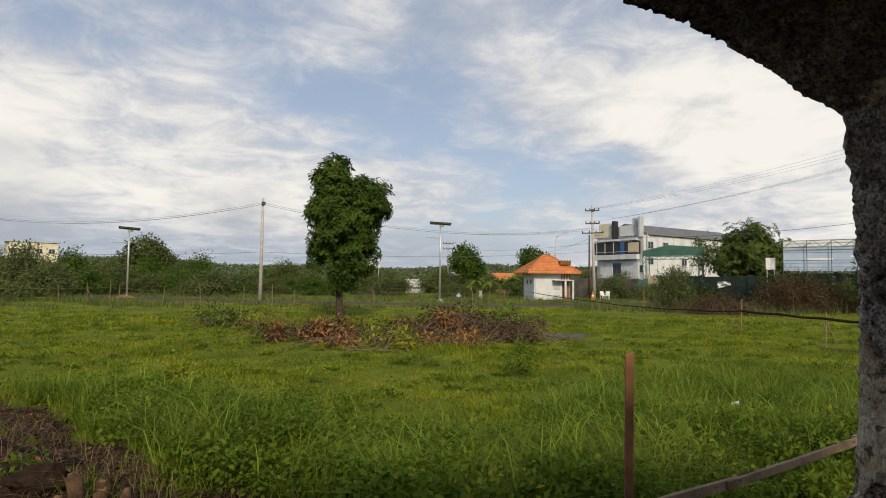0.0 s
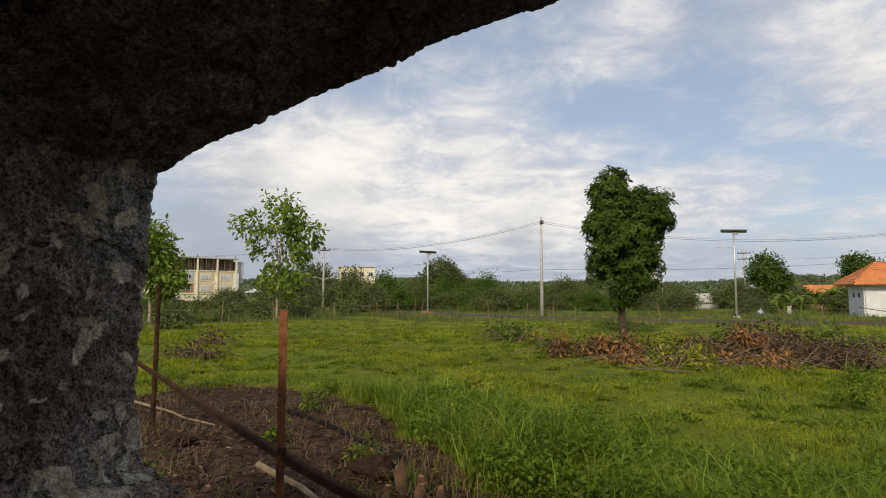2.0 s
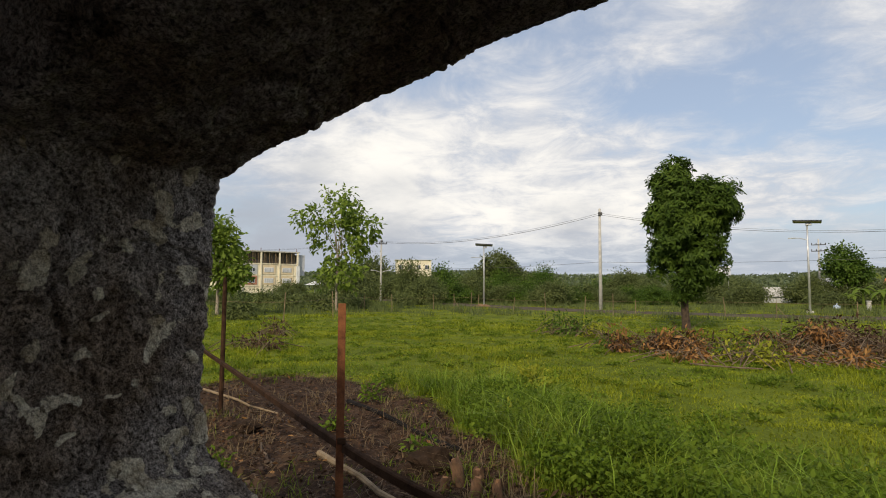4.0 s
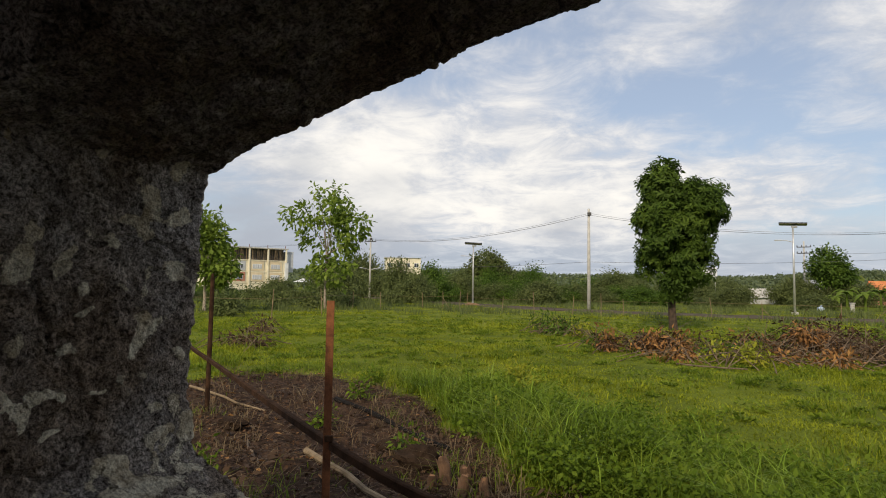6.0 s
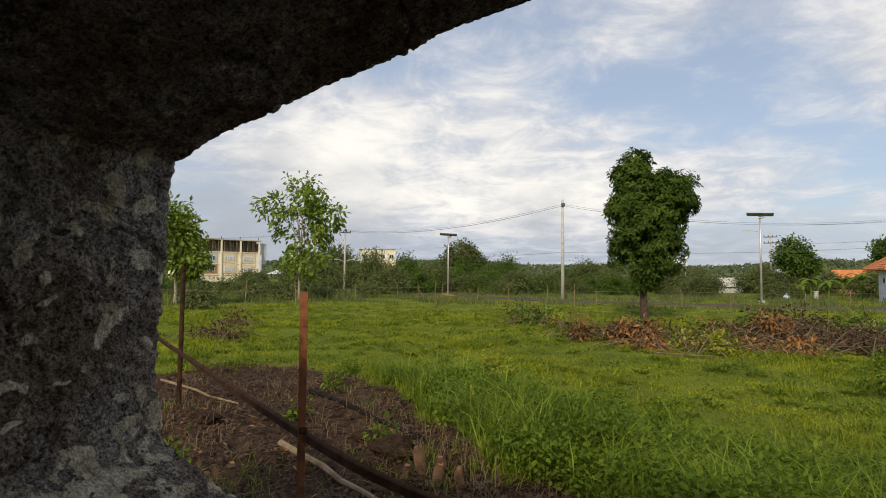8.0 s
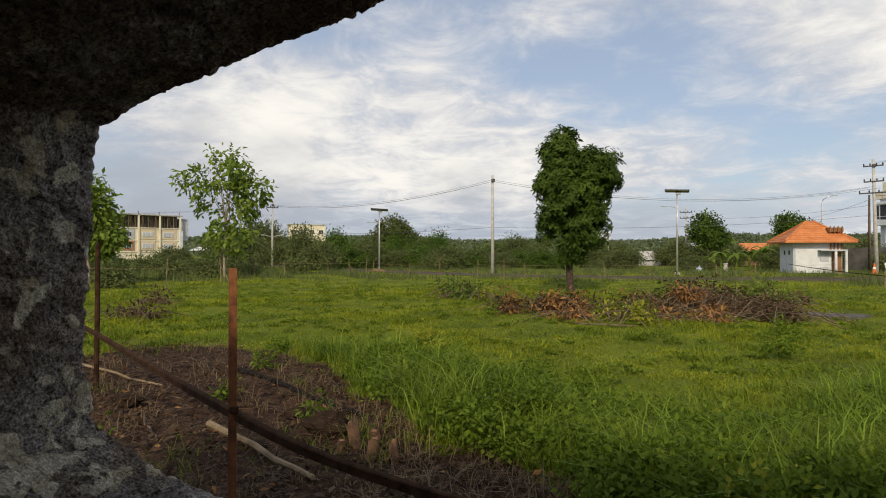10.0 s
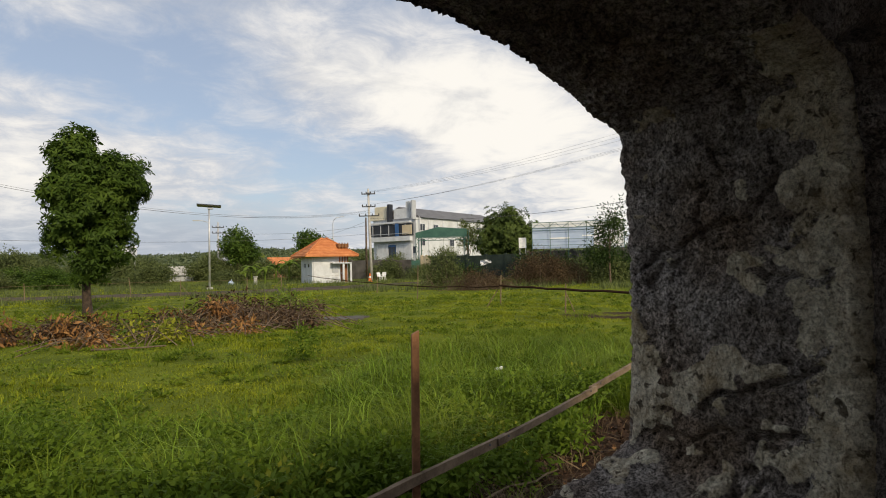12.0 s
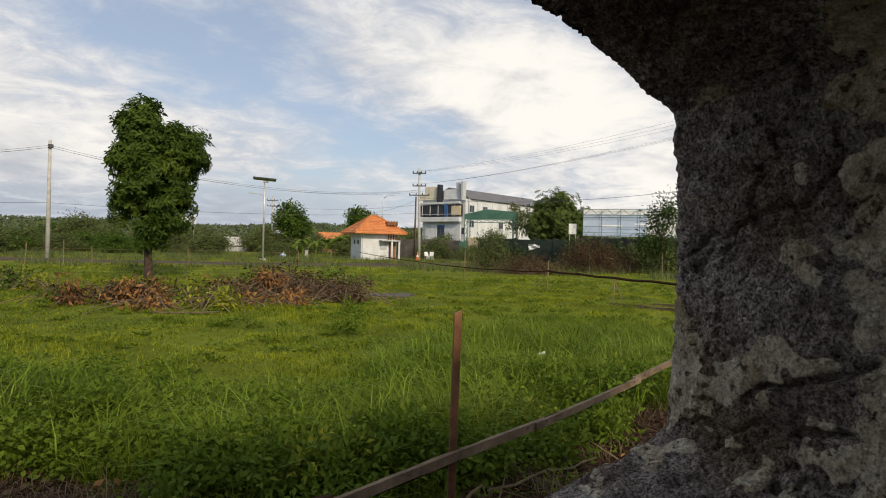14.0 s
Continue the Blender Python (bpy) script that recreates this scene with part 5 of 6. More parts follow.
billboard()
sx_, sy_ = spread(-29.2, 63.0)
t = thing("sign_board", "small white sign board on posts by the tree", "sign", pose(sx_, sy_, rz_at(sx_, sy_), 0, 0, -29))
part("board", box_bm((0.8, 0.06, 1.1), (0, 0, 3.3), 0, 0.01), PLASTIC, t)
part("post", tube_bm([(-0.3, 0.06, -0.1), (-0.3, 0.06, 4.4)], 0.05, 6), GALV, t)
part("post", tube_bm([(0.3, 0.06, -0.1), (0.3, 0.06, 4.4)], 0.05, 6), GALV, t)
sx_, sy_ = spread(-25.6, 67.5)
t = thing("tarpaulin", "crumpled white tarpaulin hung on the yard fence", "tarpaulin", pose(sx_, sy_, 1.9, 0, 0, -24))
bm = bmesh.new()
bmesh.ops.create_grid(bm, x_segments=14, y_segments=10, size=0.5, matrix=pose(0, 0, 0, 90))
for v in bm.verts:
    u, w = v.co.x, v.co.z
    v.co = Vector((u * 1.25, -0.25 - 0.16 * math.sin(u * 9 + w * 6) - 0.1 * math.sin(w * 15), w * (0.75 - 0.7 * u) * 0.75 + 0.2 * u - 0.25 * u * u))
bmesh.ops.solidify(bm, geom=list(bm.faces), thickness=0.02)
part("sheet", bm, WHITE_WALL, t, smooth=True)


# ---- far houses to the left ----
def unfinished_building():
    x, y = spread(49.3, 132.0)
    t = thing("unfinished_building", "cream four-storey building with an unfinished top floor", "building", pose(x, y, 0, 0, 0, 66))
    w, H = 16.5, 7.2
    part("wall", box_bm((w, 9, H), (0, 4.5, -0.2), 0, 0.02), CREAM_WALL, t)
    for z in (2.1, 4.4, 6.9):
        part("slab", box_bm((w + 0.3, 9.3, 0.2), (0, 4.5, z), 0, 0.02), CREAM_WALL, t)
    part("slab", box_bm((w + 0.5, 9.5, 0.25), (0, 4.4, 9.55), 0, 0.02), CONCRETE, t, "bare concrete roof slab")
    part("core", box_bm((w - 0.8, 7.5, 2.5), (0, 5.2, 7.1), 0, 0.02), BLOCK_WALL, t, "bare blockwork top floor")
    for k in range(5):
        u = -w / 2 + 0.2 + (w - 0.4) * k / 4
        part("column", box_bm((0.32, 0.32, 9.6), (u, -0.16, -0.1), 0, 0.02), CREAM_WALL, t)
    for k in range(40):
        u = -w / 2 + 0.3 + (w - 0.6) * k / 39
        part("prop", tube_bm([(u, -0.1 + 0.3 * (k % 3), 7.1), (u + 0.1 * math.sin(k), -0.1 + 0.3 * (k % 3), 9.6)], 0.06, 5), BAMBOO, t)
    for k in range(5):
        part("rebar", tube_bm([(-w / 2 + 0.3 + (w - 0.6) * k / 4, 0.2, 9.7), (-w / 2 + 0.3 + (w - 0.6) * k / 4, 0.2, 10.4)], 0.07, 4), RUST, t)
    for k in range(4):
        u = -w / 2 + 2.0 + (w - 0.6) / 4 * k
        tan = k in (2, 3)
        part("infill", box_bm((3.0, 0.12, 1.9), (u, -0.08, 2.5), 0, 0.01), TAN_WALL if tan else BRICK_RED, t, "painted bay")
        part("infill", box_bm((3.0, 0.12, 2.0), (u, -0.08, 4.75), 0, 0.01), TAN_WALL if tan else GREY_WALL, t, "painted bay")
        for z in (2.9, 5.2):
            win = part("window", box_bm((2.0, 0.1, 1.0), (u, -0.17, z), 0, 0.01), WHITE_WALL, t)
            for c in range(4):
                part("pane", box_bm((0.38, 0.04, 0.8), (u - 0.72 + 0.48 * c, -0.22, z + 0.1)), GLASS if not tan else GREY_WALL, win)
    part("end_bay", box_bm((1.6, 7.0, 4.6), (w / 2 + 0.9, 4.0, 4.6), 0, 0.02), GREY_WALL, t, "grey side bay")
    part("end_column", box_bm((0.7, 0.6, 6.2), (w / 2 - 0.2, -0.5, 0.4), 0, 0.02), WHITE_WALL, t, "white corner pillar")


unfinished_building()


def far_house(name, label, az, r, w, d, h, wall, roof, roof_h, rz, windows=0):
    x, y = spread(az, r)
    t = thing(name, label, "house", pose(x, y, 0, 0, 0, rz))
    part("wall", box_bm((w, d, h), (0, 0, -0.2), 0, 0.02), wall, t)
    bm = bmesh.new()
    z = h - 0.2
    vs = [bm.verts.new(p) for p in ((-w / 2 - 0.3, -d / 2 - 0.3, z), (w / 2 + 0.3, -d / 2 - 0.3, z), (w / 2 + 0.3, d / 2 + 0.3, z), (-w / 2 - 0.3, d / 2 + 0.3, z), (-w / 2 - 0.3, 0, z + roof_h), (w / 2 + 0.3, 0, z + roof_h))]
    for f in ((0, 1, 5, 4), (2, 3, 4, 5), (1, 2, 5), (3, 0, 4), (0, 3, 2, 1)):
        bm.faces.new([vs[i] for i in f])
    part("roof", bm, roof, t)
    for k in range(windows):
        glazed(t, 1.2, 1.2, (-w / 2 + (k + 0.5) * w / windows, -d / 2 - 0.03, h * 0.72), 0, 2)
    return t


far_house("apartment_block", "pale yellow block half hidden by trees", 35.0, 165.0, 9.5, 7.0, 9.9, CREAM_WALL, CREAM_WALL, 0.25, 40, 4)
far_house("shed", "long low shed with a pale sheet roof", 3.0, 100.0, 5.4, 4.0, 1.1, GREY_WALL, CONCRETE, 1.4, 22)
far_house("house", "house with a faded red tile roof among trees", -6.4, 118.0, 6.0, 5.0, 2.4, BRICK_RED, TERRACOTTA, 1.6, 5)
far_house("house", "small house with a pale roof among trees", -1.6, 125.0, 4.0, 4.0, 3.0, WHITE_WALL, GALV, 1.2, -10)
ux, uy = spread(6.6, 86.0)
t = thing("sign_board", "white sign board raised on posts above the scrub", "sign", pose(ux, uy, rz_at(ux, uy), 0, 0, 6))
part("board", box_bm((1.7, 0.1, 1.25), (0, 0, 3.7), 0, 0.02), WHITE_WALL, t)
for side in (-0.6, 0.6):
    part("post", tube_bm([(side, 0.1, -0.2), (side, 0.1, 4.9)], 0.06, 6), GALV, t)
ux, uy = spread(44.3, 100.0)
t = thing("garden_shelter", "white flat sunshade on a single post", "shelter", pose(ux, uy, rz_at(ux, uy), 0, 0, 44))
part("post", tube_bm([(0, 0, -0.2), (0, 0, 2.5)], 0.14, 8), WHITE_WALL, t)
bm = bmesh.new()
bmesh.ops.create_cone(bm, cap_ends=True, segments=6, radius1=2.0, radius2=0.3, depth=0.6, matrix=pose(0, 0, 2.6))
part("canopy", bm, WHITE_WALL, t)

# ---- small things by the guard house ----
cx, cy = spread(-14.35, 66.0)
t = thing("traffic_cone", "orange traffic cone standing by the pole", "cone", pose(cx, cy, rz_at(cx, cy)))
part("base", box_bm((0.42, 0.42, 0.05), (0, 0, 0), 0, 0.01), ORANGE, t)
part("cone", tube_bm([(0, 0, 0.04), (0, 0, 0.45), (0, 0, 0.95)], [0.2, 0.12, 0.05], 10), ORANGE, t)
part("band", tube_bm([(0, 0, 0.42), (0, 0, 0.6)], [0.135, 0.105], 10), PLASTIC, t, "white band")


def plastic_chair():
    t = thing("plastic_chair", "white plastic chair standing by the boundary wall", "chair", None, "white plastic chairs")
    part("seat", box_bm((0.5, 0.5, 0.06), (0, 0, 0.43), 0, 0.02), PLASTIC, t)
    for a in (-1, 1):
        for b in (-1, 1):
            part("leg", tube_bm([(a * 0.24, b * 0.24, 0), (a * 0.2, b * 0.2, 0.45)], 0.035, 6), PLASTIC, t)
        part("armrest", box_bm((0.06, 0.45, 0.05), (a * 0.27, 0.0, 0.66), 0, 0.01), PLASTIC, t)
        part("arm_post", tube_bm([(a * 0.27, -0.2, 0.45), (a * 0.27, -0.2, 0.68)], 0.03, 6), PLASTIC, t)
    part("backrest", box_bm((0.5, 0.06, 0.5), (0, 0.23, 0.46), 0, 0.02, (-8, 0)), PLASTIC, t)
    return t


chair = plastic_chair()
for k, (az, r, rz) in enumerate(((-15.3, 70.0, 20), (-15.65, 70.5, -35))):
    x, y = spread(az, r)
    m = pose(x, y, rz_at(x, y), 0, 0, rz)
    if k == 0:
        chair.matrix_basis = m
    else:
        copy_thing(chair, m)

for az, r, label, mat in ((-1.6, 66.0, "tied pale blue plastic sack on the verge", POSTER),):
    x, y = spread(az, r)
    t = thing("sack", label, "sack", pose(x, y, rz_at(x, y)), "sacks on the verge")
    bm = bmesh.new()
    bmesh.ops.create_icosphere(bm, subdivisions=3, radius=0.30)
    for v in bm.verts:
        v.co *= 1 + 0.25 * noise.noise(v.co * 3 + Vector((az, r, 0)))
        v.co.z = max(-0.05, v.co.z * 0.8 + 0.2)
    part("bag", bm, mat, t, smooth=True)
    part("neck", tube_bm([(0, 0, 0.38), (0.05, 0, 0.48), (0.1, 0.02, 0.56)], [0.05, 0.04, 0.08], 7), mat, t)
x, y = spread(-3.75, 66.0)
t = thing("well_head", "small grey concrete well head on the verge", "well", pose(x, y, rz_at(x, y)))
part("shaft", tube_bm([(0, 0, -0.1), (0, 0, 0.7), (0, 0, 0.8)], [0.2, 0.18, 0.22], 10), CONCRETE, t)
part("lid", tube_bm([(0, 0, 0.8), (0, 0, 0.87)], 0.25, 10), CONCRETE, t)
x, y = spread(28.3, 57.5)
bm = bmesh.new()
bmesh.ops.create_icosphere(bm, subdivisions=3, radius=1)
for v in bm.verts:
    k = 1 + 0.3 * noise.noise(v.co * 2.2)
    v.co = Vector((v.co.x * 0.9 * k, v.co.y * 0.6 * k, max(-0.1, v.co.z * 0.28 * k)))
ob = tagged(part("earth_mound", bm, EARTH), "mound of dug brown earth by the lamp foot", "mound")
ob.location = (x, y, rz_at(x, y))

# ---- fences and posts in the field ----
def bamboo_post(label, x, y, tall, rad=0.03, tilt=(0, 0), brace=0.0, group="bamboo fence posts"):
    t = thing("fence_post", label, "fence post", pose(x, y, rz_at(x, y), tilt[0], tilt[1], 0), group)
    part("stake", tube_bm([(0, 0, -0.15), (0.01, 0.01, tall * 0.5), (0, 0, tall)], [rad, rad * 0.95, rad * 0.85], 7), BAMBOO, t)
    if brace:
        part("brace", tube_bm([(brace, 0.1, -0.1), (0, 0, tall * 0.7)], rad * 0.7, 6), BAMBOO, t)


rng = np.random.default_rng(21)
for az, r, h in ((47.2, 29.0, 1.55), (42.6, 34.6, 1.6), (39.7, 46.0, 1.3), (37.0, 46.5, 1.3), (33.0, 47.0, 1.3), (31.0, 44.0, 1.4), (29.4, 44.5, 1.5), (28.7, 45.0, 1.3), (25.3, 41.0, 1.2), (22.2, 41.5, 1.5), (18.6, 41.5, 1.3), (16.0, 41.0, 1.5), (14.0, 41.0, 1.1), (6.5, 41.0, 1.3), (2.6, 41.0, 1.1), (-3.0, 42.0, 1.1), (-6.0, 46.0, 1.2)):
    x, y = spread(az, r)
    bamboo_post("weathered bamboo fence post at the field edge", x, y, h, 0.024, (rng.normal() * 3, rng.normal() * 4), (0.7 if rng.random() < 0.5 else 0) * (1 if rng.random() < 0.5 else -1))


def field_rail(label, pts, rad, mat):
    t = thing("fence_rail", label, "fence rail", None, "field fence rails")
    for a, b in zip(pts, pts[1:]):
        part("pole", tube_bm([Vector(a), Vector(a).lerp(Vector(b), 0.5) - Vector((0, 0, 0.03)), Vector(b)], rad, 6), mat, t)


def on(az, r, z):
    x, y = spread(az, r)
    return (x, y, z)


field_rail("thin bamboo rail along the far fence", [on(54, 30, 1.1), on(47.2, 29, 1.05), on(42.6, 34.6, 1.15), on(39.7, 46, 1.05), on(33, 47, 1.0), on(29.4, 44.5, 1.1), on(25.3, 41, 0.95), on(22.2, 41.5, 1.0)], 0.007, BAMBOO)
field_rail("thin bamboo rail along the far fence", [on(18.6, 41.5, 1.0), on(14, 41, 0.95), on(6.5, 41, 1.0), on(-3, 42, 0.95), on(-6, 46, 1.0), on(-12, 50, 1.0)], 0.007, BAMBOO)
for az, r, h, br in ((-15.0, 37.5, 1.0, 0), (-18.9, 29.5, 1.7, 0), (-26.95, 23.5, 1.25, -0.6), (-33.1, 20.3, 1.0, 0.5), (-40.0, 17.5, 1.1, 0)):
    x, y = spread(az, r)
    bamboo_post("leaning bamboo post of the wire fence", x, y, h, 0.026, (0, 2), br, "wire fence posts")
field_rail("dark sagging pole of the wire fence", [on(-8.5, 60, 0.9), on(-11, 46, 0.75), on(-15.0, 37.5, 0.62), on(-18.9, 29.5, 0.66), on(-23, 26, 0.72), on(-26.95, 23.5, 0.80)], 0.026, DARK_RAIL)
field_rail("dark sagging pole of the wire fence", [on(-26.9, 23.4, 0.84), on(-30, 21.7, 0.82), on(-33.1, 20.2, 0.80), on(-36.5, 18.8, 0.80), on(-41, 17.3, 0.82)], 0.042, DARK_RAIL)

# ---- the near fence under the opening ----
x, y = spread(41.75, 3.4)
t = thing("fence_post", "tall rusty angle-iron fence post", "fence post", pose(x, y, rz_at(x, y), 0, 0, 30))
bm = bmesh.new()
box(bm, (0.044, 0.006, 1.83), (0, 0, -0.2), 0, 0.001)
box(bm, (0.006, 0.038, 1.83), (-0.0195, 0.0225, -0.2), 0, 0.001)
part("angle_iron", bm, RUST, t)
part("clip", box_bm((0.046, 0.02, 0.035), (0.012, -0.016, 0.85), 0, 0.004), DARK_RAIL, t, "dark wire clip")
x, y = spread(52.45, 8.5)
t = thing("fence_post", "thin rusty steel rod driven into the soil", "fence post", pose(x, y, rz_at(x, y), 0, 0.5, 0))
part("rod", tube_bm([(0, 0, -0.2), (0.005, 0, 0.9), (0, 0, 1.76), (0, 0, 1.83)], [0.030, 0.030, 0.028, 0.012], 8), DARK_RAIL, t)
x, y = spread(-18.35, 3.35)
t = thing("fence_stake", "square brown timber stake with a sawn top", "stake", pose(x, y, rz_at(x, y), 0, 0.6, -12))
bm = bmesh.new()
vs = box(bm, (0.044, 0.044, 1.62), (0, 0, -0.26))
for v in bm.verts:
    if v.co.z > 1:
        v.co.z += 0.012 * (1 if v.co.x > 0 else -1)
bmesh.ops.bevel(bm, geom=list(bm.edges), offset=0.004, segments=1, affect="EDGES")
part("timber", bm, STAKE, t)

rail = [(-9.6, 6.65, 0.80), (-7.26, 5.33, 0.78), (-6.64, 5.10, 0.72), (-3.86, 3.49, 0.77), (-2.24, 2.52, 0.83), (-1.69, 2.36, 0.76), (-1.32, 2.36, 0.69), (-0.80, 2.47, 0.57), (-0.30, 2.60, 0.50), (0.35, 2.84, 0.46)]
t = thing("fence_rail", "dark rusted steel strip sagging between the posts", "fence rail")
bm = bmesh.new()
pts = [Vector(p) for p in rail]
for _ in range(2):
    pts = [pts[0]] + [q for a, b in zip(pts, pts[1:]) for q in (a.lerp(b, 0.25), a.lerp(b, 0.75))] + [pts[-1]]
rows = []
for i, p in enumerate(pts):
    d = (pts[min(i + 1, len(pts) - 1)] - pts[max(i - 1, 0)]).normalized()
    s = d.cross(Vector((0, 0, 1))).normalized()
    w = 0.023
    rows.append([bm.verts.new(p + s * a * 0.017 + Vector((0, 0, 1)) * b * w) for a, b in ((-1, -1), (1, -1), (1, 0.75), (0.45, 1), (-1, 1))])
for a, b in zip(rows, rows[1:]):
    for k in range(5):
        bm.faces.new((a[k], a[(k + 1) % 5], b[(k + 1) % 5], b[k]))
bm.faces.new(rows[0]), bm.faces.new(rows[-1][::-1])
part("strip", bm, DARK_RAIL, t)


def plank(label, pts, wide, thick, mat, seed):
    r = np.random.default_rng(seed)
    t = thing("fence_plank", label, "plank", None, "plank rails")
    bm = bmesh.new()
    pts = [Vector(p) for p in pts]
    n = 26
    rows = []
    for k in range(n + 1):
        s = k / n * (len(pts) - 1)
        i = min(int(s), len(pts) - 2)
        p = pts[i].lerp(pts[i + 1], s - i)
        d = (pts[i + 1] - pts[i]).normalized()
        side = d.cross(Vector((0, 0, 1))).normalized()
        w, th = wide * (1 + 0.03 * r.normal()), thick * (1 + 0.06 * r.normal())
        rows.append([bm.verts.new(p + side * a * th / 2 + Vector((0, 0, 1)) * (b * w / 2 + 0.0012 * r.normal())) for a, b in ((-1, -1), (1, -1), (1, 0.1), (1, 1), (-1, 1), (-1.1, 0.15))])
    for a, b in zip(rows, rows[1:]):
        for q in range(6):
            bm.faces.new((a[q], a[(q + 1) % 6], b[(q + 1) % 6], b[q]))
    bm.faces.new(rows[0]), bm.faces.new(rows[-1][::-1])
    part("board", bm, mat, t)
    for s in (0.08, 0.92):
        p = pts[0].lerp(pts[-1], s)
        part("nail", tube_bm([p + Vector((0, -thick * 0.6, 0.01)), p + Vector((0, -thick * 0.75, 0.012))], 0.008, 6), DARK_STEEL, t, "dark nail head")


plank("grey weathered plank nailed along the stakes", [(-0.30, 2.50, 0.393), (0.30, 2.78, 0.448), (1.02, 3.12, 0.508), (1.80, 3.50, 0.555)], 0.052, 0.030, WOOD, 3)
plank("brown weathered plank lapped over the grey one", [(1.70, 3.43, 0.552), (2.39, 3.79, 0.609), (2.92, 4.06, 0.660)], 0.045, 0.026, WOOD, 5)
plank("brown weathered plank butted against the wall", [(2.87, 4.065, 0.658), (3.35, 4.31, 0.712), (4.6, 4.96, 0.855)], 0.046, 0.026, WOOD, 6)
plank("dark weathered board behind the grey plank", [(0.6, 2.98, 0.43), (1.4, 3.38, 0.49), (2.0, 3.70, 0.53)], 0.045, 0.022, DARK_RAIL, 4)


def stick(label, a, b, rad, mat, bend=0.03, name="stick"):
    a, b = Vector(a), Vector(b)
    pts = []
    for k in range(7):
        p = a.lerp(b, k / 6)
        pts.append(p + Vector((bend * math.sin(k * 1.9), bend * math.cos(k * 2.3), rz_at(p.x, p.y) + rad * 0.7 + 0.012)))
    tagged(part(name, tube_bm(pts, [rad * (1.1 - 0.07 * k) for k in range(7)], 7), mat), label, name, "sticks on the soil")


stick("pale dry branch lying on the soil", (-4.24, 4.42, 0), (-2.55, 3.75, 0), 0.032, BAMBOO)
stick("thin pale stick lying on the soil", (-8.4, 6.1, 0.02), (-6.2, 5.7, 0), 0.02, BAMBOO)
stick("brown dry branch lying on the soil", (-5.3, 4.6, 0), (-4.3, 3.9, 0), 0.012, BARK)
stick("crooked branch fallen in the grass", (-2.4, 14.4, 0.02), (-0.9, 14.0, 0.05), 0.022, BARK)
stick("pale dry stick under the plank", (0.7, 3.25, 0.02), (1.5, 3.75, 0.04), 0.017, BAMBOO)
stick("thin brown twig under the plank", (1.5, 3.7, 0.02), (2.6, 4.1, 0.05), 0.010, BAMBOO)
for k, (a, b, rad) in enumerate((((-5.85, 6.72, 0), (-4.85, 6.22, 0), 0.036), ((-4.85, 6.22, 0), (-3.75, 5.72, 0), 0.034), ((-3.75, 5.72, 0), (-3.1, 5.35, 0), 0.03))):
    stick("black hose lying across the soil", a, b, rad, RUBBER, 0.012, "hose")


def stump(x, y, tall, rad, seed, lean):
    r = np.random.default_rng(seed)
    t = thing("tree_stump", "freshly cut thin tree stump", "stump", pose(x, y, rz_at(x, y) - 0.03, lean[0], lean[1], 0), "cut stumps")
    bm = bmesh.new()
    tube(bm, [(0, 0, -0.1), (0, 0, 0.03), (0.01, 0, tall * 0.35), (0, 0.01, tall * 0.7), (0, 0.01, tall)], [rad * 1.5, rad * 1.25, rad, rad * 1.02, rad * 0.85], 12)
    off = Vector((seed * 1.7, seed * 0.6, 0))
    for v in bm.verts:
        n = noise.noise(v.co * 22 + off) + 0.6 * noise.noise(v.co * 60 + off)
        v.co += Vector((v.co.x, v.co.y, 0)) * 0.32 * n
        if v.co.z > tall * 0.9:
            v.co.z += 0.05 * n + 0.5 * v.co.x
    part("trunk", bm, STUMP_BARK, t)
    part("cut_face", tube_bm([(0, 0.01, tall - 0.03), (0.004, 0.01, tall + 0.006)], [rad * 0.75, rad * 0.55], 9), CUT_WOOD, t, "brown split cut face")


for k, (x, y, tall, rad, lean) in enumerate(((-2.66, 4.55, 0.24, 0.055, (4, -14)), (-2.40, 4.32, 0.20, 0.05, (-3, 6)), (-2.27, 4.42, 0.17, 0.036, (0, 12)), (-2.52, 4.62, 0.15, 0.045, (8, 0)), (-2.16, 4.30, 0.21, 0.03, (-6, -8)), (-2.74, 4.40, 0.13, 0.04, (10, 9)))):
    stump(x, y, tall, rad, 30 + k, lean)


def rock(x, y, s, seed, label="dark lump of broken masonry on the soil"):
    bm = bmesh.new()
    bmesh.ops.create_icosphere(bm, subdivisions=3, radius=1)
    o = Vector((seed * 3.1, seed, 0))
    for v in bm.verts:
        d = v.co.normalized()
        v.co = d * (0.8 + 0.35 * noise.noise(d * 1.6 + o) + 0.12 * noise.noise(d * 5 + o))
        v.co = Vector((v.co.x * s[0], v.co.y * s[1], v.co.z * s[2]))
    ob = tagged(part("rock", bm, STONE), label, "rock", "rocks on the soil")
    ob.location = (x, y, rz_at(x, y) + s[2] * 0.3)
    ob.rotation_euler = (0, 0, seed)


for k, (x, y, s) in enumerate(((-3.1, 4.75, (0.26, 0.22, 0.17)), (-3.75, 5.15, (0.18, 0.14, 0.1)), (-5.9, 4.9, (0.26, 0.2, 0.1)), (-5.1, 5.6, (0.13, 0.11, 0.08)), (-1.7, 3.6, (0.2, 0.16, 0.1)))):
    rock(x, y, s, k + 1)
t = thing("plastic_bottle", "crumpled white plastic bottle in the grass", "bottle", pose(3.95, 7.98, rz_at(3.95, 7.98) + 0.16, 70, 10, 30) @ Matrix.Scale(0.55, 4))
part("body", tube_bm([(0, 0, 0), (0, 0, 0.03), (0.01, 0, 0.12), (0, 0, 0.2), (0, 0, 0.25)], [0.05, 0.06, 0.05, 0.058, 0.025], 9), PLASTIC, t, smooth=True)
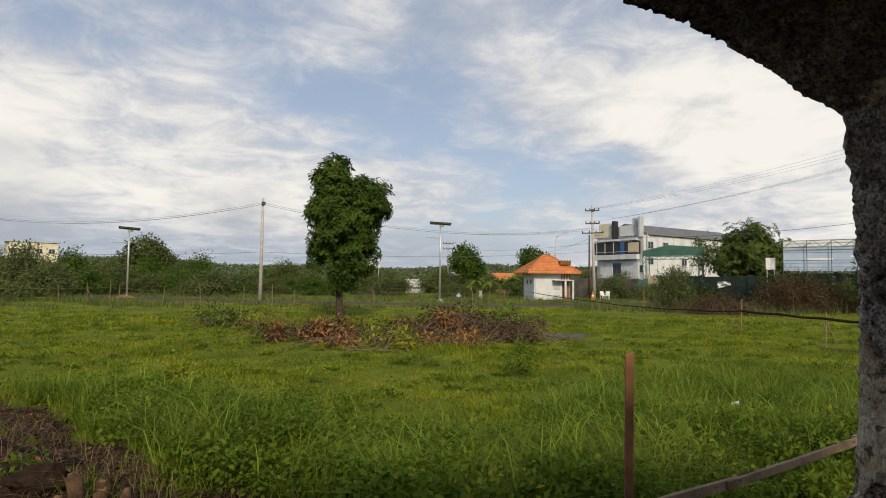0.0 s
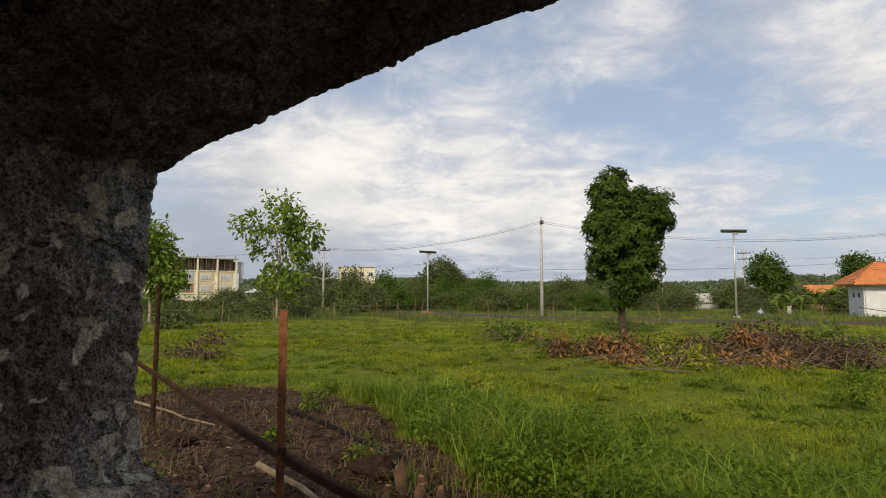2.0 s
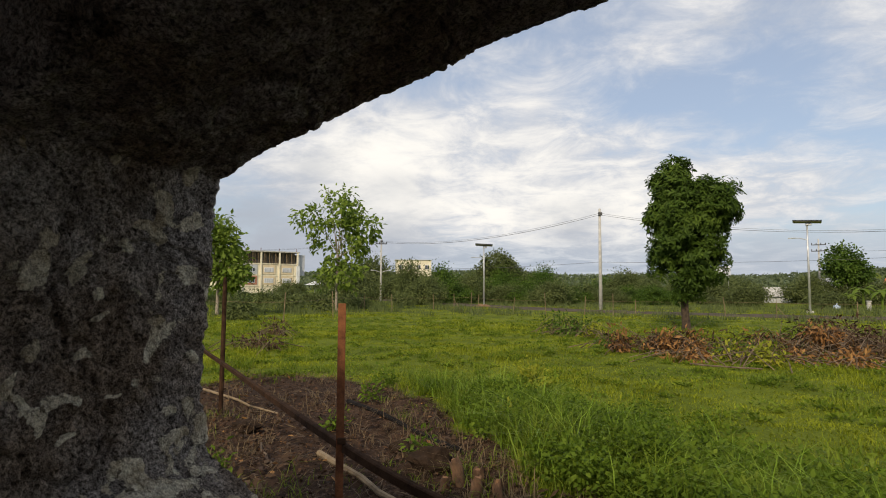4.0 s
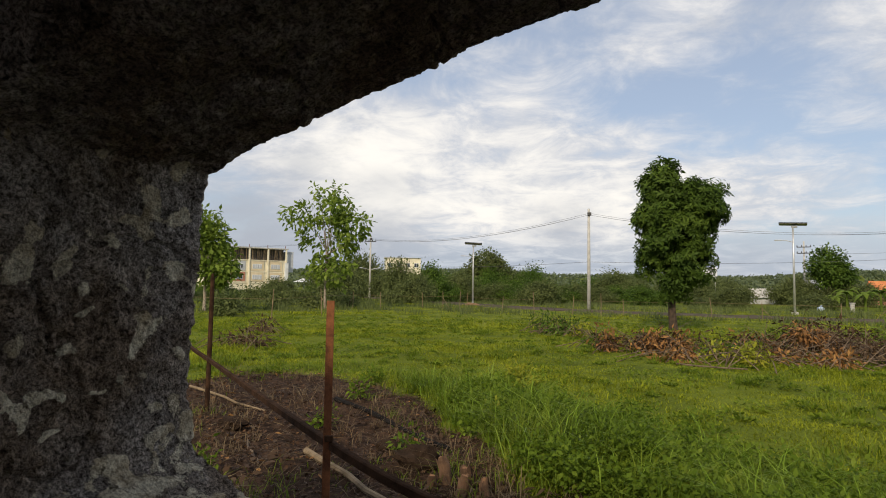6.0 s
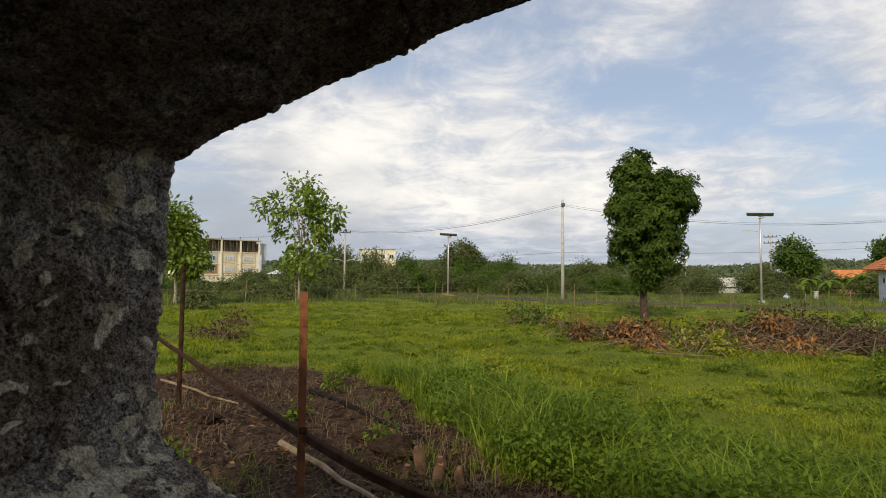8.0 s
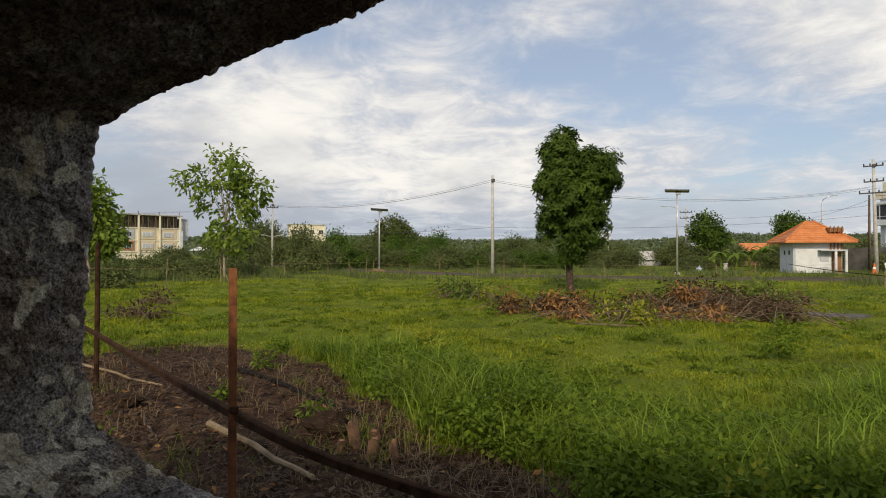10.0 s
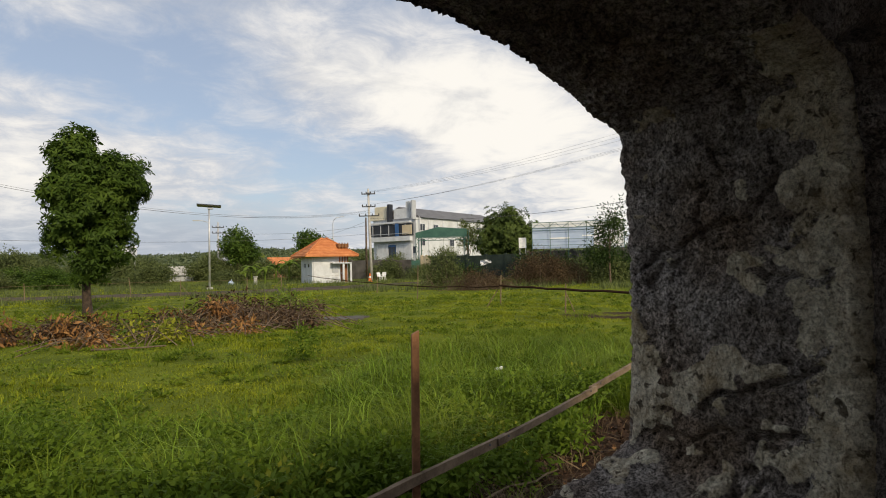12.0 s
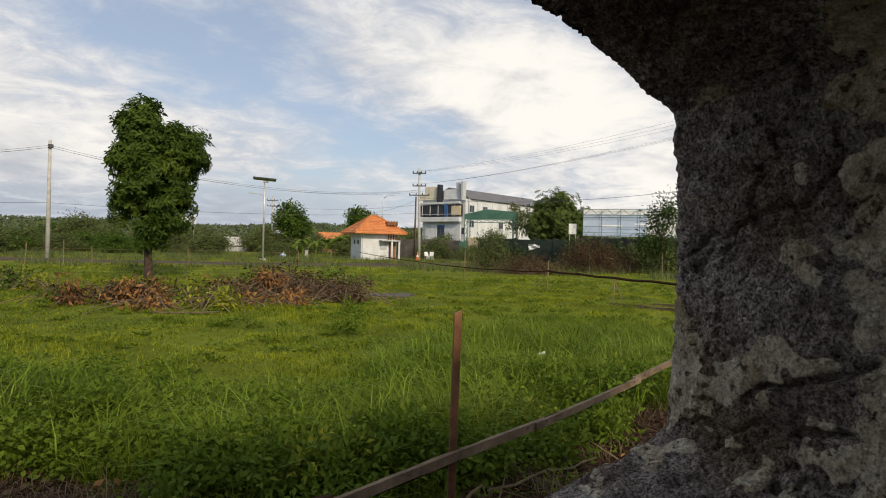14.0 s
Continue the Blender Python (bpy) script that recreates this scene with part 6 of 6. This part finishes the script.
part("cap", tube_bm([(0, 0, 0.25), (0, 0, 0.28)], 0.02, 8), BLUE, t)
bm = bmesh.new()
bmesh.ops.create_circle(bm, cap_ends=True, segments=40, radius=1)
for v in bm.verts:
    a = math.atan2(v.co.y, v.co.x)
    k = 1 + 0.16 * math.sin(3 * a) + 0.08 * math.sin(7 * a)
    v.co = Vector((v.co.x * 0.8 * k, v.co.y * 0.6 * k, 0))
ex = bmesh.ops.extrude_face_region(bm, geom=list(bm.faces))
bmesh.ops.translate(bm, vec=(0, 0, 0.09), verts=[v for v in ex["geom"] if isinstance(v, bmesh.types.BMVert)])
ob = tagged(part("concrete_slab", bm, BLOCK_WALL), "bare grey slab showing through the grass", "slab")
ob.location = (3.95, 19.0, rz_at(3.95, 19.0) - 0.02)


# ---- heaps of cut branches ----
def heap(name, label, x, y, lobes, clumps, per, leaf, mat, seed, twigs=40, spreading=0.22, droop=0.6, category="branch pile", group="heaps of cut branches", under=None):
    r = np.random.default_rng(seed)
    t = thing(name, label, category, pose(x, y, rz_at(x, y)), group)
    v, f, c = foliage(r, lobes, clumps, per, leaf[0], leaf[1], spreading, droop, 0.3)
    v[:, 2] = np.maximum(v[:, 2], 0.02 + 0.03 * r.random(len(v)))
    tagged(part("foliage", array_mesh("foliage", v, [f], mat), mat, t), kind="stuff")
    if under:
        v, f, c2 = foliage(r, lobes, int(clumps * 0.9), per, leaf[0], leaf[1] * 0.8, spreading * 1.5, 0.5, 0.1)
        v[:, 2] = np.maximum(v[:, 2] * 0.85, 0.02 + 0.03 * r.random(len(v)))
        tagged(part("dry_leaves", array_mesh("dry_leaves", v, [f], under), under, t, "dry brown leaves"), kind="stuff")
    bm = bmesh.new()
    for k in range(twigs):
        e = Vector(c[r.integers(len(c))])
        a = Vector((e.x + r.normal() * 0.6, e.y + r.normal() * 0.5, 0.02))
        e = e + Vector((r.normal() * 0.2, r.normal() * 0.2, abs(r.normal()) * 0.22))
        tube(bm, [a, a.lerp(e, 0.5) + Vector((0, 0, 0.08)), e], [0.014, 0.010, 0.004], 4)
    if twigs:
        tagged(part("brushwood", bm, BARK, t, "bare brown twigs"), kind="stuff")
    return t


heap("branch_pile", "heap of cut branches with withered orange leaves", -3.55, 16.2, [(-0.95, 0, 0.3, 0.3, 0.4, 0.40, 1.3), (-0.35, 0.3, 0.2, 0.35, 0.5, 0.26, 0.8), (0.25, 0.2, 0.3, 0.25, 0.4, 0.36, 0.9), (0.85, 0.1, 0.28, 0.4, 0.4, 0.38, 1.3)], 60, 16, (0.16, 0.055), LEAF_ORANGE, 61, 40, 0.12, 1.3, under=LEAF_BROWN)
heap("branch_pile", "low heap of branches with yellowing leaves", -1.75, 16.0, [(0, 0, 0.3, 0.6, 0.5, 0.3, 1), (0.6, 0.3, 0.25, 0.5, 0.5, 0.25, 1)], 30, 12, (0.14, 0.055), LEAF_YELLOW, 62, 40, 0.14, 1.3, under=LEAF_DARK)
heap("branch_pile", "heap of cut branches with dry brown leaves", -0.3, 18.0, [(-0.7, 0.4, 0.2, 0.7, 0.8, 0.25, 1), (0.5, 0.6, 0.42, 0.6, 0.6, 0.42, 1.2), (0.1, -1.4, 0.15, 0.5, 0.5, 0.25, 0.8)], 55, 16, (0.16, 0.052), LEAF_ORANGE, 63, 80, 0.14, 1.2, under=LEAF_BROWN)
heap("branch_pile", "heap of grey brown bare twigs", 1.35, 17.6, [(0, 0, 0.28, 0.8, 0.7, 0.34, 1), (0.8, -0.3, 0.22, 0.6, 0.5, 0.28, 1)], 90, 18, (0.13, 0.035), LEAF_BROWN, 64, 130, 0.2, 0.4)
heap("branch_pile", "long low heap of brown branches under the tree", -2.2, 18.6, [(-1.2, 0, 0.08, 1.0, 0.5, 0.13, 1), (0.6, 0, 0.10, 1.2, 0.5, 0.14, 1)], 60, 16, (0.17, 0.055), LEAF_BROWN, 65, 60, 0.18, 0.6)
heap("branch_pile", "small heap of half green cut branches", 2.6, 21.8, [(0, 0, 0.35, 0.9, 0.6, 0.4, 1)], 50, 16, (0.17, 0.06), LEAF_LIGHT, 66, 60, 0.2, 0.4)
heap("branch_pile", "heap of cut branches with a few green leaves", 0.9, 20.6, [(-0.3, 0, 0.35, 1.0, 0.6, 0.42, 1)], 60, 16, (0.18, 0.07), LEAF_BROWN, 67, 60, 0.22, 0.5)
heap("branch_pile", "dark heap of brushwood in the field", -8.0, 21.4, [(0, 0, 0.25, 0.7, 0.5, 0.35, 1), (0.7, 0, 0.2, 0.6, 0.5, 0.25, 0.8)], 55, 18, (0.16, 0.06), LEAF_DARK, 68, 60, 0.18, 0.5)
heap("branch_pile", "low heap of withered cuttings in the field", -13.2, 11.2, [(0, 0, 0.12, 0.9, 0.4, 0.2, 1)], 26, 16, (0.15, 0.05), LEAF_BROWN, 69, 26, 0.14, 0.5)
heap("branch_pile", "low heap of withered cuttings in the field", -16.6, 14.9, [(0, 0, 0.16, 0.5, 0.4, 0.28, 1)], 18, 14, (0.16, 0.05), LEAF_BROWN, 70, 30, 0.14, 0.4)
for k, (x, y, s, mat) in enumerate(((-4.9, 16.9, 0.7, LEAF_DARK), (-2.6, 15.1, 0.6, LEAF_ORANGE), (-0.9, 15.3, 0.7, LEAF_YELLOW), (0.7, 16.2, 0.8, LEAF_ORANGE), (1.9, 18.6, 0.8, LEAF_BROWN), (-1.0, 20.2, 0.8, LEAF_FAR), (2.4, 16.6, 0.6, LEAF_BROWN), (-6.6, 20.9, 0.6, LEAF_YELLOW), (3.6, 22.6, 0.7, LEAF_BROWN))):
    heap("branch_pile", "cut branches dropped beside the heaps", x, y, [(0, 0, 0.15 * s, 0.6 * s, 0.5 * s, 0.22 * s, 1)], int(30 * s), 15, (0.15, 0.06), mat, 130 + k, 18, 0.14, 0.7)
bx, by = spread(-25.2, 39.0)
heap("branch_pile", "large heap of dry brown brushwood", bx, by, [(-1.0, 0, 0.45, 1.0, 0.9, 0.6, 1), (0.3, 0, 0.55, 1.0, 0.9, 0.65, 1.2), (1.5, 0.2, 0.25, 0.8, 0.7, 0.32, 0.7)], 190, 26, (0.16, 0.035), LEAF_RUSSET, 71, 240, 0.26, 0.3)
bx, by = spread(-31.2, 46.0)
heap("dead_bush", "large withered red-brown bush", bx, by, [(-0.3, 0, 1.35, 1.7, 1.4, 1.25, 2), (1.6, 0, 0.95, 1.5, 1.1, 0.9, 1.2), (2.9, 0, 0.6, 1.0, 1.0, 0.6, 0.6), (-1.6, 0, 0.9, 1.1, 1.0, 0.9, 0.8)], 360, 34, (0.15, 0.045), LEAF_RUSSET, 72, 120, 0.32, 0.2, "bush", "bushes by the yard wall")
bx, by = spread(-20.9, 41.0)
heap("bush", "tall green weedy bush by the fence", bx, by, [(0, 0, 1.4, 0.9, 0.8, 1.2, 1), (0.8, 0, 2.0, 0.8, 0.7, 0.9, 1), (-0.6, 0, 0.8, 0.9, 0.8, 0.8, 1), (1.2, 0, 0.9, 0.7, 0.7, 0.9, 0.8)], 190, 26, (0.15, 0.06), LEAF_FAR, 73, 60, 0.25, 0.0, "bush", "bushes by the yard wall")
for k, (az, r, sc) in enumerate(((-34.5, 51, 1.1), (-29.3, 56, 1.5), (-37.0, 48, 1.2), (-22.9, 50, 0.9), (-40.5, 50, 1.6), (-35.8, 56, 1.6), (-38.6, 55, 1.7), (-33.0, 58, 1.4), (-31.0, 59, 1.5), (-36.9, 57, 1.5))):
    bx, by = spread(az, r)
    heap("bush", "green bush against the yard wall", bx, by, [(0, 0, 0.9 * sc, 1.5, 1.0, 0.9 * sc, 1), (0.9, 0, 0.7 * sc, 1.2, 1.0, 0.8 * sc, 1)], 70, 24, (0.26, 0.12), (LEAF_FAR if k in (0, 2) else LEAF_DEEP), 180 + k, 0, 0.3, 0.1, "bush", "bushes by the yard wall")
bx, by = spread(51.0, 34.0)
heap("bush", "low green bush at the field edge", bx, by, [(0, 0, 0.5, 1.2, 0.8, 0.55, 1)], 50, 22, (0.24, 0.10), LEAF_FAR, 90, 0, 0.24, 0.1, "bush", "bushes at the field edge")
for k, (az, r, sc) in enumerate(((46.5, 52, 0.7), (43.5, 46, 0.7), (40.5, 50, 0.6), (49.0, 60, 1.0), (36.0, 60, 0.8), (51.5, 44, 1.2))):
    bx, by = spread(az, r)
    heap("bush", "low green bush at the field edge", bx, by, [(0, 0, 0.7 * sc, 1.4 * sc, 1.0, 0.75 * sc, 1)], 45, 22, (0.24, 0.11), LEAF_FAR, 91 + k, 0, 0.26, 0.1, "bush", "bushes at the field edge")


# ---- banana plants near the guard house ----
def banana(az, r, tall, seed):
    q = np.random.default_rng(seed)
    x, y = spread(az, r)
    t = thing("banana_plant", "banana plant with broad drooping leaves", "banana plant", pose(x, y, rz_at(x, y), 0, 0, 40 * seed), "banana plants")
    part("stem", tube_bm([(0, 0, -0.1), (0.03, 0, tall * 0.3), (0, 0, tall * 0.6)], [0.14, 0.11, 0.07], 8), LEAF_LIGHT, t, "green stem")
    for k in range(8):
        a = k * 0.85 + q.normal() * 0.2
        bm = bmesh.new()
        L, up = tall * (0.55 + 0.2 * q.random()), 0.5 + 0.6 * q.random()
        rows = []
        for i in range(8):
            u = i / 7
            px, pz = L * u * (0.8 - 0.1 * up), tall * 0.58 + L * (up * u - 0.95 * u * u)
            w = 0.26 * math.sin(math.pi * min(1, 0.12 + 0.9 * u)) + 0.01
            rows.append([bm.verts.new((px * math.cos(a) - s * w * math.sin(a), px * math.sin(a) + s * w * math.cos(a), pz - abs(s) * 0.07)) for s in (-1, 0, 1)])
        for c, d in zip(rows, rows[1:]):
            bm.faces.new((c[0], c[1], d[1], d[0]))
            bm.faces.new((c[1], c[2], d[2], d[1]))
        part("leaf", bm, LEAF_LIGHT, t)


for k, (az, r, h) in enumerate(((-3.4, 72, 3.0), (-4.6, 70, 2.6), (-5.6, 73, 3.1), (-6.8, 72, 3.4), (-2.6, 70, 2.2))):
    banana(az, r, h, k + 1)

# ---- weeds near the opening ----
rng = np.random.default_rng(33)
for k in range(95):
    x = rng.uniform(-3.4, 5.2)
    edge = float(np.interp(x, BARE_X, BARE_Y))
    y = edge + abs(rng.normal()) * 1.0 - (0.0 if x < -1.2 else 0.25)
    s = 0.6 + 0.6 * rng.random()
    yellow = k % 24 == 0
    heap("weed", "leafy yellow-green weed in the grass" if yellow else "broad-leaved green weed in the grass", x, y, [(0, 0, 0.18 * s, 0.24 * s, 0.24 * s, 0.18 * s, 1)], 18, 20, (0.052, 0.030), LEAF_YELLOW if yellow else WEED_LEAF, 200 + k, 0, 0.07, 0.25, "weed", "weeds at the field edge")
for k, (x, y, s) in enumerate(((1.5, 11.0, 1.5), (1.7, 11.2, 1.2), (-3.85, 8.9, 1.2), (-3.7, 8.7, 1.1), (-6.2, 8.0, 0.8), (-4.9, 5.4, 0.4), (-5.6, 6.9, 0.5), (-3.4, 5.0, 0.4), (-4.6, 3.5, 0.4), (2.4, 4.2, 0.6), (3.0, 4.5, 0.7))):
    heap("weed", "tall bushy weed standing in the field", x, y, [(0, 0, 0.22 * s, 0.2 * s, 0.2 * s, 0.24 * s, 1)], int(18 * s), 16, (0.07, 0.03), LEAF_YELLOW if k in (2, 3) else WEED_LEAF, 300 + k, 0, 0.07, 0.1, "weed", "tall weeds in the field")


# ---- grass, litter ----
def sow(rng, n, r0, r1, az0=-60, az1=66, power=1.0):
    r = r0 + (r1 - r0) * rng.random(n) ** power
    a = np.radians(rng.uniform(az0, az1, n))
    return -np.sin(a) * r, np.cos(a) * r


def patchy(x, y):
    return 0.5 + 0.25 * np.sin(0.8 * x + 1.3 * np.sin(0.5 * y)) + 0.25 * np.sin(0.9 * y + 1.7 * np.sin(0.6 * x))


def grass(name, label, n, r0, r1, tall, wide, mat, seed, power=1.0, lean=0.5, two=True, keep=None, tuft=12, loose=0.06, soil=0.35):
    """Blades in tufts that lean outward from their middle."""
    rng = np.random.default_rng(seed)
    cx, cy = sow(rng, n // tuft, r0, r1, power=power)
    size = 0.45 + 0.9 * rng.random(len(cx))
    x = np.repeat(cx, tuft) + rng.normal(size=len(cx) * tuft) * loose * np.repeat(size, tuft)
    y = np.repeat(cy, tuft) + rng.normal(size=len(cx) * tuft) * loose * np.repeat(size, tuft)
    size = np.repeat(size, tuft)
    ok = (bare(x, y) < soil + 0.3 * rng.random(len(x))) & (y > 2.0)
    if keep is not None:
        ok &= keep(x, y, rng)
    x, y, size = x[ok], y[ok], size[ok]
    h = tall(x, y) * (0.5 + 0.5 * rng.random(len(x))) * size
    v, f = blades(rng, x, y, h, wide * (0.5 + 0.9 * rng.random(len(x))), lean, two)
    tagged(new(name, array_mesh(name, v, f, mat)), label, "grass", kind="stuff")


def lush(x, y):
    """How tall the rank grass stands: high by the soil edge, thinning outward."""
    e = y - np.interp(x, BARE_X, BARE_Y)
    right = np.clip((x - 0.5) / 3.0, 0, 1)
    left = np.clip((x + 7.5) / 4.5, 0.25, 1)
    return left * np.clip(1.15 - e / (3.2 + 4.5 * right), 0.0, 1) * np.clip(0.45 + e / 1.2, 0.3, 1) * (0.55 + 0.6 * patchy(x * 1.7, y * 1.7))


def turf_height(x, y):
    return 0.035 + 0.10 * patchy(x, y) ** 2 + 0.07 * patchy(3.1 * x, 2.7 * y) ** 3


grass("tall_grass", "rank bright green grass along the soil edge", 190000, 3.0, 15.0, lambda x, y: 0.12 + 0.44 * lush(x, y), 0.010, TALL_GRASS, 41, 0.9, 1.3, True, lambda x, y, g: lush(x, y) > 0.12 + 0.25 * g.random(len(x)), 18, 0.055)
grass("meadow_grass", "short yellow-green turf of the field", 330000, 4.0, 27.0, turf_height, 0.012, TURF, 42, 0.75, 1.5, True, None, 20, 0.09)
grass("field_grass", "short turf across the far field", 150000, 22.0, 62.0, lambda x, y: 0.05 + 0.13 * patchy(x * 0.6, y * 0.6) ** 2, 0.05, TURF, 43, 0.8, 1.6, False, None, 10, 0.16)
grass("arching_grass", "long arching blades above the rank grass", 15000, 3.4, 11.0, lambda x, y: 0.28 + 0.42 * lush(x, y), 0.010, TALL_TIPS, 47, 0.9, 1.35, True, lambda x, y, g: lush(x, y) > 0.30, 6, 0.05)
grass("grass_tufts", "darker tufts standing out of the turf", 60000, 5.0, 36.0, lambda x, y: 0.13 + 0.15 * patchy(x * 2.3, y * 1.9), 0.013, TALL_GRASS, 45, 0.8, 1.2, True, lambda x, y, g: patchy(x * 1.3 + 2, y * 1.1) > 0.5, 40, 0.11)
grass("dry_grass", "dry straw-coloured grass at the soil edge", 22000, 3.0, 12.0, lambda x, y: 0.12 + 0.18 * patchy(x * 3, y * 3), 0.007, STRAW, 46, 0.9, 1.5, True, lambda x, y, g: (bare(x, y) > 0.2) & (patchy(x * 2.2, y * 2.6) > 0.35), 16, 0.07, 0.95)
grass("soil_sprouts", "thin green sprouts coming up through the bare soil", 14000, 3.0, 12.0, lambda x, y: 0.07 + 0.12 * patchy(x * 3, y * 3), 0.008, TALL_GRASS, 48, 0.9, 1.4, True, lambda x, y, g: (bare(x, y) > 0.3) & (patchy(x * 1.9 + 1, y * 2.1) > 0.66), 14, 0.06, 0.95)
grass("verge_grass", "taller rough grass beside the road", 60000, 38.0, 74.0, lambda x, y: 0.35 + 0.35 * patchy(x, y), 0.05, LEAF_FAR, 44, 1.0, 0.6, False, lambda x, y, g: (np.abs(y - np.interp(x, [-110, -48, -18, 6, 22, 60], [120, 66, 45.5, 44.5, 56, 74])) > 3.0) & (patchy(x * 0.7, y) > 0.38), 10, 0.2)


def weed_bed():
    """The thick belt of broad-leaved weeds among the rank grass: leafy shoots of uneven height with dark gaps between."""
    rng = np.random.default_rng(58)
    lobes = []
    while len(lobes) < 620:
        x = rng.uniform(-4.2, 6.5)
        edge = float(np.interp(x, BARE_X, BARE_Y))
        y = edge + rng.gamma(1.6, 0.75) + (0.35 if x < -1.2 or x > 1.6 else 0.0)
        if patchy(x * 2.1 + 3, y * 2.4) < 0.36 or y > edge + 4.5:
            continue
        tall = (0.16 + 0.20 * rng.random()) * float(np.clip(1.25 - (y - edge) / 5.0, 0.4, 1.2))
        w = 0.10 + 0.12 * rng.random()
        lobes.append((x, y, rz_at(x, y) + tall * 0.55, w, w, tall * 0.55, w * tall))
    v, f, _ = foliage(rng, lobes, 6800, 9, 0.062, 0.030, 0.045, 0.15, 0.45)
    tagged(new("weed_bed", array_mesh("weed_bed", v, [f], WEED_LEAF)), "thick bed of broad-leaved green weeds in the rank grass", "weeds", kind="stuff")


weed_bed()


def scatter(name, label, n, mat, seed, leaf, region, lift=0.012, category="litter"):
    rng = np.random.default_rng(seed)
    x, y = sow(rng, n, 2.6, 13.0)
    ok = region(x, y, rng)
    x, y = x[ok], y[ok]
    k = len(x)
    p = np.stack([x, y, rise(x, y) + lift + 0.025 * rng.random(k)], 1)
    a = rng.normal(size=(k, 3)) * np.array([1, 1, 0.35])
    a /= np.linalg.norm(a, axis=1)[:, None]
    s = np.cross(a, rng.normal(size=(k, 3)) * 0.35 + np.array([0, 0, 1]))
    s /= np.linalg.norm(s, axis=1)[:, None]
    q = (0.5 + rng.random(k))[:, None]
    v = np.stack([p - a * leaf[0] * q / 2, p + s * leaf[1] * q / 2 + [0, 0, 0.006], p + a * leaf[0] * q / 2, p - s * leaf[1] * q / 2 + [0, 0, 0.006]], 1).reshape(-1, 3)
    tagged(new(name, array_mesh(name, v, [np.arange(k * 4).reshape(-1, 4)], mat)), label, category, kind="stuff")


scatter("leaf_litter", "dry brown leaves strewn on the soil", 26000, LITTER, 51, (0.05, 0.022), lambda x, y, g: (bare(x, y) > 0.5) & (g.random(len(x)) < 0.5 + 0.5 * patchy(x * 2, y * 2)))
scatter("dry_straw", "straw and dead stalks on the soil", 15000, STRAW, 52, (0.15, 0.006), lambda x, y, g: (bare(x, y) > 0.25) & (g.random(len(x)) < 0.7), 0.02)
scatter("soil_clods", "dark crumbs of soil", 24000, LITTER, 53, (0.035, 0.03), lambda x, y, g: bare(x, y) > 0.55)
scatter("dead_leaves", "curled dark brown leaves heaped on the soil", 7000, LEAF_BROWN, 56, (0.085, 0.04), lambda x, y, g: (bare(x, y) > 0.4) & (patchy(x * 2.6 + 1, y * 2.3) > 0.5), 0.03)
scatter("dry_stalks", "long dry stalks lying under the plank", 1500, STRAW, 54, (0.5, 0.010), lambda x, y, g: (bare(x, y) > 0.4) & (x > 0.3) & (x < 5), 0.03)
scatter("fallen_leaves", "withered orange leaves near the stumps", 1100, LEAF_ORANGE, 55, (0.07, 0.035), lambda x, y, g: (bare(x, y) > 0.25) & (g.random(len(x)) < 0.6), 0.03)


def hummocks():
    """Low leafy cushions that break up the turf."""
    rng = np.random.default_rng(57)
    n, per = 1500, 55
    cx, cy = sow(rng, n, 6.0, 32.0, power=0.8)
    ok = bare(cx, cy) < 0.2
    cx, cy = cx[ok], cy[ok]
    n = len(cx)
    size = np.repeat(0.10 + 0.34 * rng.random(n) ** 2, per)
    a, q = rng.random(n * per) * 2 * np.pi, np.sqrt(rng.random(n * per))
    x = np.repeat(cx, per) + np.cos(a) * q * size
    y = np.repeat(cy, per) + np.sin(a) * q * size * 0.8
    z = rise(x, y) + size * 0.36 * (1 - q * q) * rng.random(n * per) ** 0.5 + 0.012
    p = np.stack([x, y, z], 1)
    out = np.stack([np.cos(a) * q, np.sin(a) * q, 0.4 + 0 * q], 1) + rng.normal(size=p.shape) * 0.35
    out /= np.linalg.norm(out, axis=1)[:, None]
    side = np.cross(out, rng.normal(size=p.shape) * 0.4 + np.array([0, 0, 1]))
    side /= np.linalg.norm(side, axis=1)[:, None]
    ln_ = (0.05 + 0.05 * rng.random(len(p)))[:, None]
    v = np.stack([p, p + out * ln_ * 0.5 + side * ln_ * 0.24, p + out * ln_ - [0, 0, 0.008], p + out * ln_ * 0.5 - side * ln_ * 0.24], 1).reshape(-1, 3)
    tagged(new("low_weeds", array_mesh("low_weeds", v, [np.arange(len(p) * 4).reshape(-1, 4)], HUMMOCK)), "low leafy weeds forming hummocks in the turf", "weeds", kind="stuff")


hummocks()
